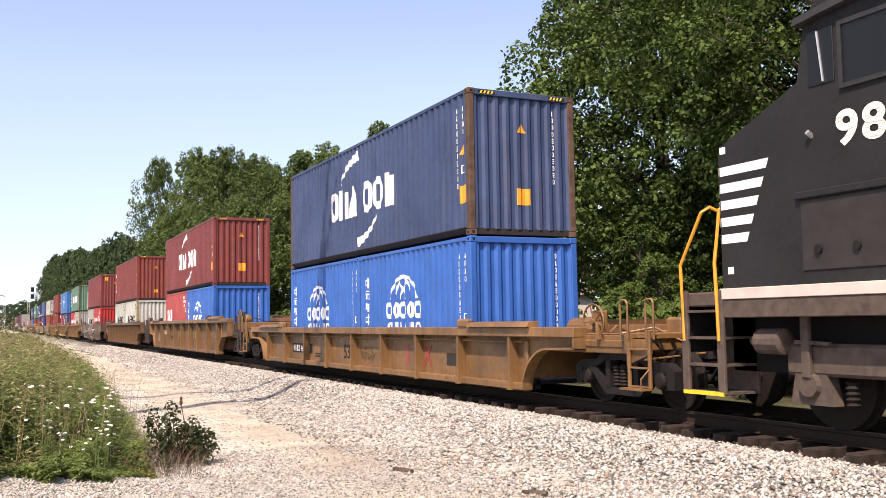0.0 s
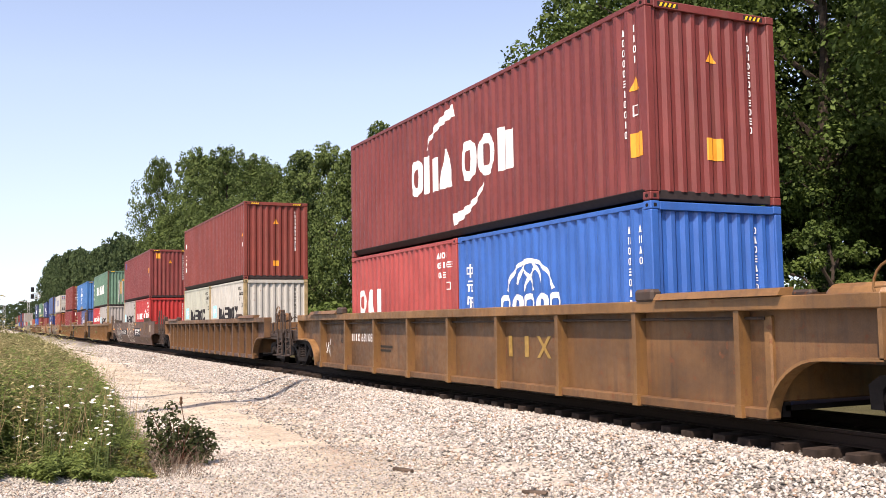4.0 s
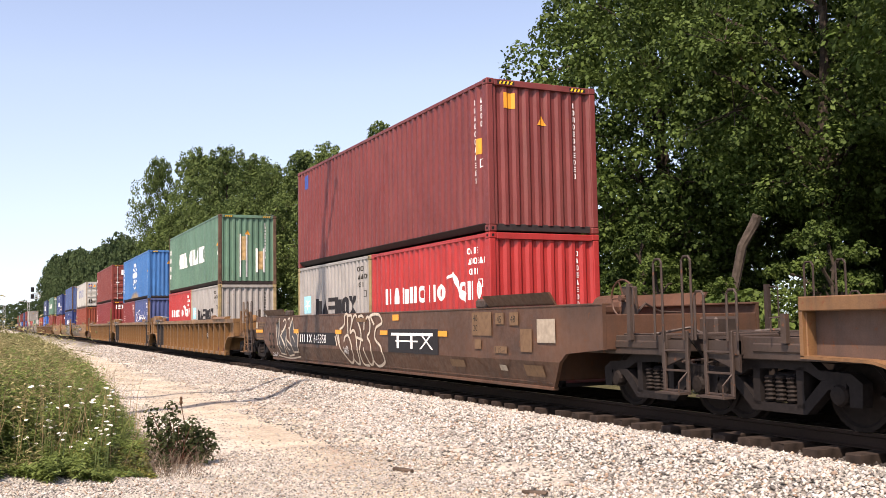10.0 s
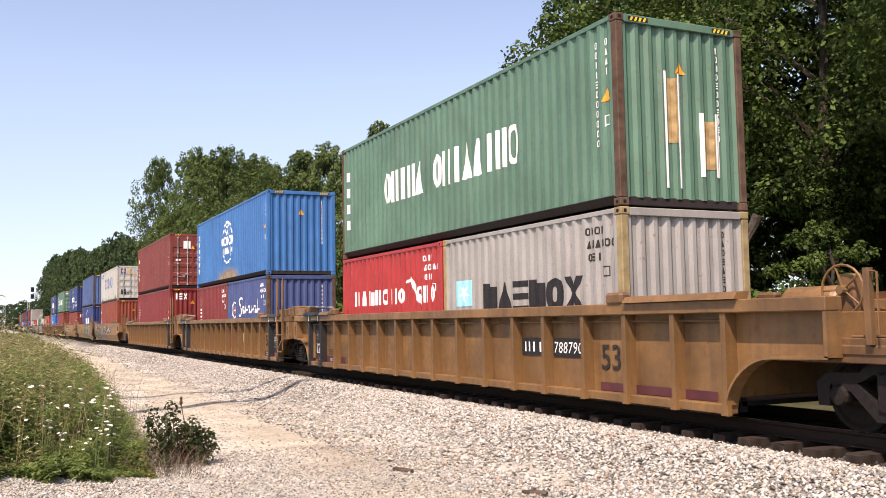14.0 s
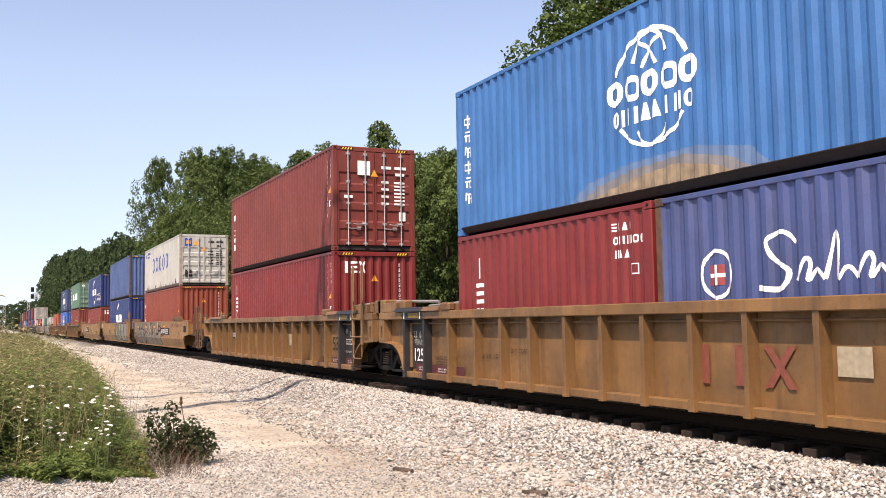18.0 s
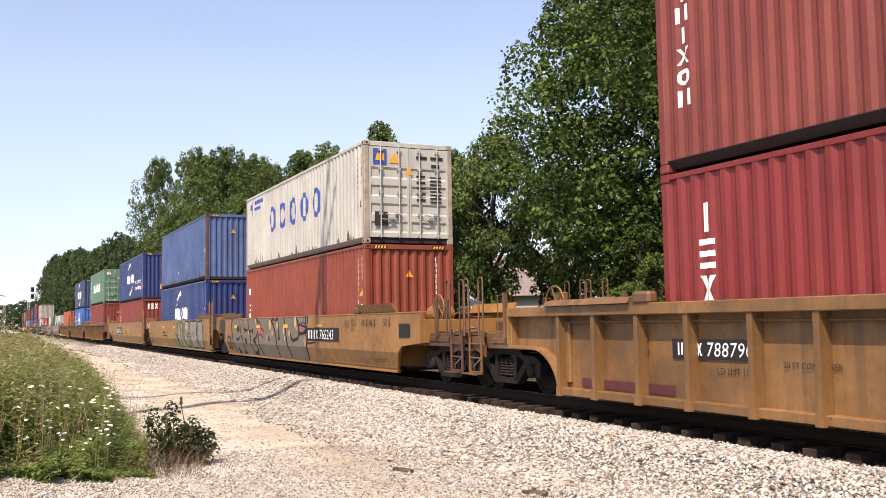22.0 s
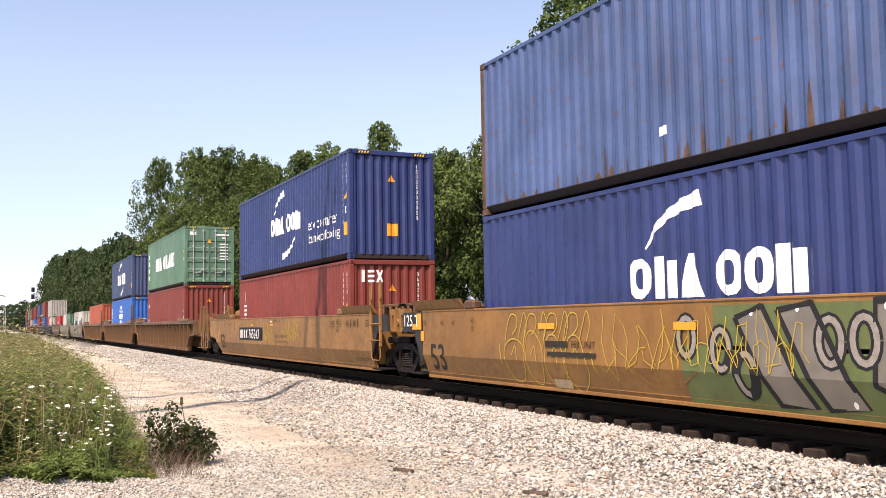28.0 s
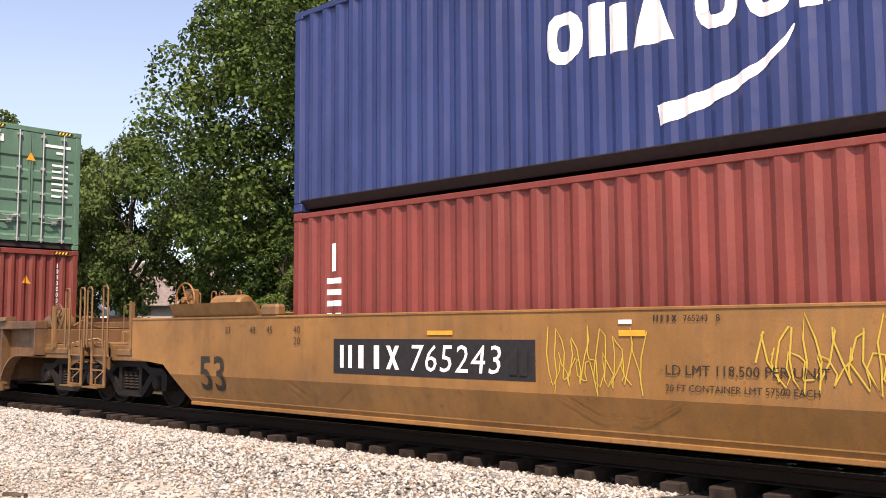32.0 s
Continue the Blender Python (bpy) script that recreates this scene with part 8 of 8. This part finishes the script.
GRASS = foliage("weed_green", (0.075, 0.105, 0.034), (0.25, 0.31, 0.11), 0.6, 0.4, 2.5)
OLIVE = foliage("olive_weed", (0.13, 0.128, 0.058), (0.43, 0.39, 0.20), 0.7, 0.35, 2.0)
STRAW = foliage("dry_grass", (0.20, 0.15, 0.075), (0.42, 0.34, 0.19), 0.8, 0.3, 2.0)
LUSH = foliage("lush_weed", (0.075, 0.115, 0.034), (0.27, 0.36, 0.115), 0.5, 0.45, 3.0)
LIME = foliage("yellow_green_weed", (0.11, 0.12, 0.034), (0.36, 0.36, 0.11), 0.55, 0.45, 4.0)


def weed_edge(y):
    """Right border of the weeds."""
    return np.interp(y, [3, 10.5, 11.5, 14, 20, 26, 40, 75, 200], [0.3, 1.20, 1.52, 1.75, 2.15, 2.5, 2.9, 3.6, 5.0])


def weed_front(x):
    """Ragged near border of the weeds."""
    return 9.35 + 0.75 * np.clip(x, -2, 1.6) + 0.16 * np.sin(5.1 * x + 0.6) + 0.12 * np.sin(11.7 * x) + 0.08 * np.sin(23.0 * x)


def growth(x, y):
    """How high the weeds stand: low along their borders, in uneven tussocks elsewhere."""
    k = np.clip((y - weed_front(x)) / 1.3, 0.26, 1) * np.clip((weed_edge(y) + 0.05 - x) / 0.5, 0.42, 1)
    return k * (0.70 + 0.22 * np.sin(3.3 * x + 1.1 * y) * np.sin(2.1 * y + 0.4) + 0.16 * np.sin(7.3 * x - 4.1 * y))


def sprays(name, count, place, high, leaf, per, narrow, material, seed):
    """Leafy stems: narrow leaves stacked along stems of uneven height."""
    r = np.random.RandomState(seed)
    x, y = place(r, count)
    keep = y > weed_front(x)
    x, y = x[keep], y[keep]
    n = len(x)
    h = high * growth(x, y) * r.uniform(0.55, 1.25, n)
    lean = r.normal(size=(n, 2)) * 0.16 * h[:, None]
    k = r.uniform(0.12, 1.0, (n, per)) ** 0.8
    p = np.stack([x[:, None] + lean[:, :1] * k, y[:, None] + lean[:, 1:] * k, ground_z(x, y)[:, None] + h[:, None] * k], -1).reshape(-1, 3)
    a = r.uniform(0, 6.28, n * per)
    up = r.uniform(-0.25, 0.75, n * per)
    d = np.stack([np.cos(a) * np.cos(up), np.sin(a) * np.cos(up), np.sin(up)], 1)
    side = np.stack([-np.sin(a), np.cos(a), r.uniform(-0.4, 0.4, n * per)], 1)
    s = (leaf * r.uniform(0.5, 1.3, n * per) * np.repeat(0.6 + 0.4 * np.clip(h / high, 0, 1), per))[:, None]
    v = np.stack([p, p + d * s * 0.45 + side * s * narrow, p + d * s - np.array([0, 0, 0.25]) * s, p + d * s * 0.45 - side * s * narrow], 1).reshape(-1, 3)
    return cloud(name, v, np.arange(n * per * 4).reshape(-1, 4), material)


def make_weeds():
    def bank(r, n, reach=5.5, pw=1.5, deep=62):
        y = 9.0 + deep * r.rand(n) ** 1.9
        return weed_edge(y) - reach * r.rand(n) ** pw + 0.10 * r.normal(size=n), y

    def place(r, n):
        x, y = bank(r, n)
        return x, y, (y > weed_front(x) + 0.5 * r.rand(n)) & (r.rand(n) < 0.2 + growth(x, y)) & ((weed_edge(y) - x > 0.35 * r.rand(n) ** 0.5) | (r.rand(n) < 0.2))
    tagged(new("weeds", blades("weeds", 17000, place, 0.50, 0.007, GRASS, 41)), "tall green weeds on the roadside bank", "weeds", kind="stuff")
    tagged(new("dry_grass", blades("dry_grass", 8500, place, 1.08, 0.0036, STRAW, 42, 0.6)), "dry straw-coloured grass among the weeds", "grass", kind="stuff")

    def far(r, n):
        y = 55 + 150 * r.rand(n)
        x = weed_edge(y) - 8 * r.rand(n) ** 1.4
        return x, y, np.ones(n, bool)
    tagged(new("far_weeds", blades("far_weeds", 9000, far, 0.8, 0.03, GRASS, 43)), "tall weeds further along the bank", "weeds", kind="stuff")
    # leafy weeds: a lush strip along the road, olive and dry ones up the bank, low bright ones in front
    tagged(new("leafy_weeds", sprays("leafy_weeds", 13500, lambda r, n: bank(r, n, 2.3, 0.9, 32), 0.86, 0.105, 16, 0.14, LUSH, 45)), "lush green leafy weeds along the road", "weeds", kind="stuff")
    tagged(new("olive_weeds", sprays("olive_weeds", 5200, lambda r, n: (lambda q: (q[0] - 0.75, q[1]))(bank(r, n, 4.5, 1.1, 45)), 1.5, 0.085, 16, 0.16, OLIVE, 46)), "tall olive and dry weeds up the bank", "weeds", kind="stuff")

    def front(r, n):
        x = -0.9 + 2.5 * r.rand(n)
        return x, weed_front(x) + 0.12 + 1.6 * r.rand(n) ** 0.8
    tagged(new("low_weeds", sprays("low_weeds", 2200, front, 0.60, 0.07, 14, 0.2, LIME, 47)), "low yellow-green weeds at the bank's foot", "weeds", kind="stuff")
    tagged(new("broad_weeds", sprays("broad_weeds", 1100, front, 0.62, 0.085, 14, 0.3, LUSH, 48)), "small broad-leaved weeds at the bank's foot", "weeds", kind="stuff")
    # wild carrot in bloom
    petal = plain("white_petals", (0.82, 0.82, 0.74), 0.7, 0, 0.1, 40)
    stem_mat = plain("green_stem", (0.10, 0.15, 0.05), 0.7)
    heads, stems = [], []
    for k in range(3):
        rr = random.Random(60 + k)
        m = Mesh()
        m.lathe([(-0.010, 0.005), (-0.003, 0.020), (0.003, 0.032), (0.008, 0.023), (0.010, 0.007)], "z", (0, 0, 0), 11)
        m.v = [(x * (1 + rr.uniform(-0.15, 0.15)), y * (1 + rr.uniform(-0.15, 0.15)), z + rr.uniform(-0.005, 0.005)) for x, y, z in m.v]
        heads.append(m.data("umbel"))
        h = 0.44 + 0.14 * k
        stems.append((h, Mesh().tube([(0, 0, -0.05), (0.02, 0.01, h * 0.5), (0.0, 0.0, h)], 0.004, 4).data("stem")))
    rr = random.Random(71)
    for i in range(125):
        y = 10.0 + 3.0 * rr.random() ** 1.1
        x = 0.15 + 0.95 * rr.random() + 0.14 * (y - 10.5)
        k = i % 3
        root = thing("wild_carrot", "white wild carrot flower on a thin stem", "wildflower", "white wildflowers in the weeds")
        part("stem", stems[k][1], stem_mat, root)
        part("umbel", heads[k], petal, root, "white flower head", Matrix.Translation((0, 0, stems[k][0])) @ Euler((rr.uniform(-0.4, 0.4), rr.uniform(-0.4, 0.4), 0)).to_matrix().to_4x4())
        root.matrix_basis = pose(x, y, float(ground_z(np.array(x), np.array(y))), rr.uniform(-8, 8), rr.uniform(-8, 8), rr.uniform(0, 360)) @ Matrix.Scale(rr.uniform(0.7, 1.05) * (0.70 + 0.35 * min(1.0, max(0.0, y - 10.4) / 1.2)), 4)
    # bush with burrs
    root = thing("bush", "low dark-leaved bush with reddish dry stems", "bush")
    rb = random.Random(5)
    cs = []
    for _ in range(58):
        u = rb.random()
        cs.append((-0.28 + 0.66 * u + rb.gauss(0, 0.05), rb.gauss(0, 0.2), rb.uniform(0.05, 0.88 - 0.5 * u) * rb.uniform(0.75, 1.0)))
    part("leaves", leaf_mesh("leaves", cs, [rb.uniform(0.06, 0.13) for _ in cs], 40, 0.052, foliage("bush_leaves", (0.020, 0.028, 0.012), (0.075, 0.10, 0.035)), 77, 1.0), LEAF_A, root)
    for c in cs:
        part("stem", Mesh().tube([(rb.uniform(-0.08, 0.08), rb.uniform(-0.08, 0.08), -0.02), (c[0] * 0.6, c[1] * 0.6, c[2] * 0.6), c], 0.006, 4), plain("reddish_stem", (0.13, 0.06, 0.04), 0.8), root)
    part("tall_stem", Mesh().tube([(0.1, 0.1, 0), (0.14, 0.15, 0.45), (0.1, 0.2, 0.74)], 0.005, 4).lathe([(-0.04, 0.01), (0, 0.022), (0.03, 0.015), (0.05, 0.02), (0.07, 0.01)], "z", (0.1, 0.2, 0.74), 7), plain("dry_seed_head", (0.10, 0.06, 0.035), 0.9), root)
    root.matrix_basis = pose(2.0, 11.85, float(ground_z(np.array(2.0), np.array(11.85))) - 0.02)

    def dead(r, n):
        y = 10.7 + 2.6 * r.rand(n)
        x = 1.72 + 0.30 * r.normal(size=n) + 0.08 * (y - 11)
        return x, y, np.ones(n, bool)
    tagged(new("dead_stalks", blades("dead_stalks", 900, dead, 0.30, 0.003, foliage("dead_stalk", (0.13, 0.10, 0.075), (0.30, 0.24, 0.18), 0.9, 0.1), 46, 1.1)), "brown dead stalks round the bush", "dead grass", kind="stuff")


make_weeds()


def make_small_things():
    wood = plain("weathered_plank", (0.085, 0.065, 0.05), 0.9, 0, 0.5, 12)
    for x, y, turn, ln in ((4.42, 10.45, 62, 0.28), (4.98, 8.35, 48, 0.26)):
        m = Mesh().box(-ln / 2, ln / 2, -0.035, 0.035, 0, 0.035, 0.008)
        rr = random.Random(int(x * 10))
        m.v = [(a + rr.uniform(-0.01, 0.01), b + rr.uniform(-0.006, 0.006), c + rr.uniform(-0.004, 0.004)) for a, b, c in m.v]
        thing("wood_scrap", "dark weathered scrap of wood lying on gravel", "wood scrap", "wood scraps", at=pose(x, y, float(ground_z(np.array(x), np.array(y))) + 0.012, 0, 0, -turn), m=m, material=wood)
    # utility poles beside the road, whose shadows fall across the track
    pw = plain("pole_wood", (0.11, 0.085, 0.06), 0.9, 0, 0.4, 6)
    for x, y, h, r, lean in ((-0.55, 16.7, 20.0, 0.20, 0.0), (-0.7, 22.9, 24.5, 0.14, -17.0)):
        root = thing("utility_pole", "tall round wooden utility pole" if not lean else "leaning wooden brace pole", "utility pole", "utility poles")
        part("pole", Mesh().tube([(0, 0, -0.5), (0, 0, h)], r, 12, True, r * 0.7), pw, root)
        if not lean:
            part("crossarm", Mesh().box(-1.2, 1.2, -0.06, 0.06, h - 0.6, h - 0.48, 0.01), pw, root)
        root.matrix_basis = pose(x, y, float(ground_z(np.array(x), np.array(y))), -lean, 0, 0)
    # broken trunk among the trees
    thing("broken_trunk", "pale broken tree trunk leaning among the trees", "tree trunk", at=pose(18.97, 23.27, -0.8), m=Mesh().tube([(1.0, -1.0, 0), (1.28, -1.2, 2.3), (1.55, -1.52, 4.2), (1.86, -1.74, 4.9), (1.93, -1.85, 5.15)], 0.13, 9, True, 0.17), material=plain("bare_wood", (0.07, 0.057, 0.046), 0.9, 0, 0.45, 7))
    # white canopy and house behind the trees
    root = thing("canopy_tent", "white peaked canopy tent behind the trees", "tent")
    cloth = plain("white_cloth", (0.8, 0.8, 0.8), 0.8, 0, 0.05)
    m = Mesh()
    for a, b in (((-1.6, -1.6), (1.6, -1.6)), ((1.6, -1.6), (1.6, 1.6)), ((1.6, 1.6), (-1.6, 1.6)), ((-1.6, 1.6), (-1.6, -1.6))):
        m.poly([(a[0], a[1], 2.9), (b[0], b[1], 2.9), (0, 0, 4.4)]).poly([(a[0], a[1], 2.5), (b[0], b[1], 2.5), (b[0], b[1], 2.9), (a[0], a[1], 2.9)])
    part("roof", m, cloth, root)
    for x in (-1.55, 1.55):
        for y in (-1.55, 1.55):
            part("leg", Mesh().box(x - 0.03, x + 0.03, y - 0.03, y + 0.03, 0, 2.6), GALV, root)
    root.matrix_basis = pose(27.0, 54.2, -0.3, 0, 0, 30)
    house = thing("house", "house with a low grey shingle roof behind the trees", "house")
    part("wall", Mesh().box(-5, 5, -4, 4, 0, 3.4), plain("siding", (0.45, 0.42, 0.38), 0.8, 0, 0.1), house)
    part("roof", Mesh().prism([(-5.5, 3.3), (5.5, 3.3), (0.0, 6.8)], "y", -4.5, 4.5), plain("grey_shingles", (0.20, 0.17, 0.155), 0.9, 0, 0.3, 3), house)
    for x in (-2.5, 2.0):
        part("window", Mesh().box(x, x + 1.1, -4.03, -3.98, 1.2, 2.4), plain("window_glass", (0.03, 0.035, 0.04), 0.1), house)
    house.matrix_basis = pose(39.5, 66.0, -0.2, 0, 0, 70)
    # signal over the track and a far lattice gantry
    # light grey of the signal; on the far gantry it paints haze too
    pale = plain("pale_grey_hazed_steel", (0.62, 0.62, 0.62), 0.6, 0, 0.1, 2)
    sig = thing("signal_cantilever", "grey lattice signal cantilever with two black signal heads", "railway signal")
    m = Mesh()
    for z in (9.6, 11.2):
        for y in (-0.5, 0.5):
            m.tube([(0, y, z), (5.6, y, z)], 0.11, 5)
    for i in range(8):
        m.tube([(0.7 * i, -0.5, 9.6), (0.7 * i + 0.7, -0.5, 11.2)], 0.05, 4).tube([(0.7 * i, -0.5, 11.2), (0.7 * i, -0.5, 9.6)], 0.05, 4)
    part("arm", m, pale, sig)
    part("mast", Mesh().tube([(5.6, 0, -0.5), (5.6, 0, 11.4)], 0.16, 8), pale, sig)
    for z in (10.0, 12.2):
        head = part("signal_head", Mesh().box(-0.5, 0.5, -0.9, -0.6, z - 0.6, z + 0.9, 0.1), BLACKMARK, sig, "black signal head")
        for k in (-0.2, 0.5):
            part("hood", Mesh().tube([(0, -0.9, z + k), (0, -1.2, z + k)], 0.16, 8), BLACKMARK, head)
    sig.matrix_basis = pose(10.2, 326.0, 0.9)
    gan = thing("lattice_gantry", "lattice gantry far down the line, coloured pale for haze", "gantry")
    m = Mesh()
    for x in (4.5, 19.0):
        for dx in (-0.6, 0.6):
            m.tube([(x + dx, 0, 0), (x + dx, 0, 21)], 0.08, 4)
        for k in range(9):
            m.tube([(x - 0.6, 0, 2.3 * k), (x + 0.6, 0, 2.3 * k + 2.3)], 0.05, 4)
    for z in (18.5, 21.0):
        m.tube([(4, 0, z), (19.6, 0, z)], 0.08, 4)
    for k in range(8):
        m.tube([(4.5 + 1.8 * k, 0, 18.5), (6.3 + 1.8 * k, 0, 21)], 0.05, 4)
    part("frame", m, pale, gan)
    gan.matrix_basis = pose(0, 680.0, 0)


make_small_things()

# ---- what moves ----
TRAVEL = [(0, 0.0), (2, 14.653), (4, 29.239), (6, 43.647), (8, 57.855), (10, 71.95), (12, 85.834), (14, 99.447), (16, 112.841),
          (18, 126.123), (20, 139.272), (22, 152.186), (24, 164.917), (26, 177.639), (28, 190.143), (30, 202.336), (32, 214.676)]


def travelled(t):
    ts, ss = [a for a, b in TRAVEL], [b for a, b in TRAVEL]
    return float(np.interp(t, ts, ss))


def motions():
    """The train rolls towards the camera and past it, slowing a little; its wheels turn."""
    for ob, x, y, z in MOVERS:
        walk(ob, [(t, pose(x, y - s, z)) for t, s in TRAVEL])
    for w, y, r in WHEELSETS[:SPINNING]:
        walk(w, [(i / 15, Matrix.Translation((0, y, r)) @ Matrix.Rotation(travelled(i / 15) / r, 4, "X")) for i in range(481)])


SPINNING = 54
motions()
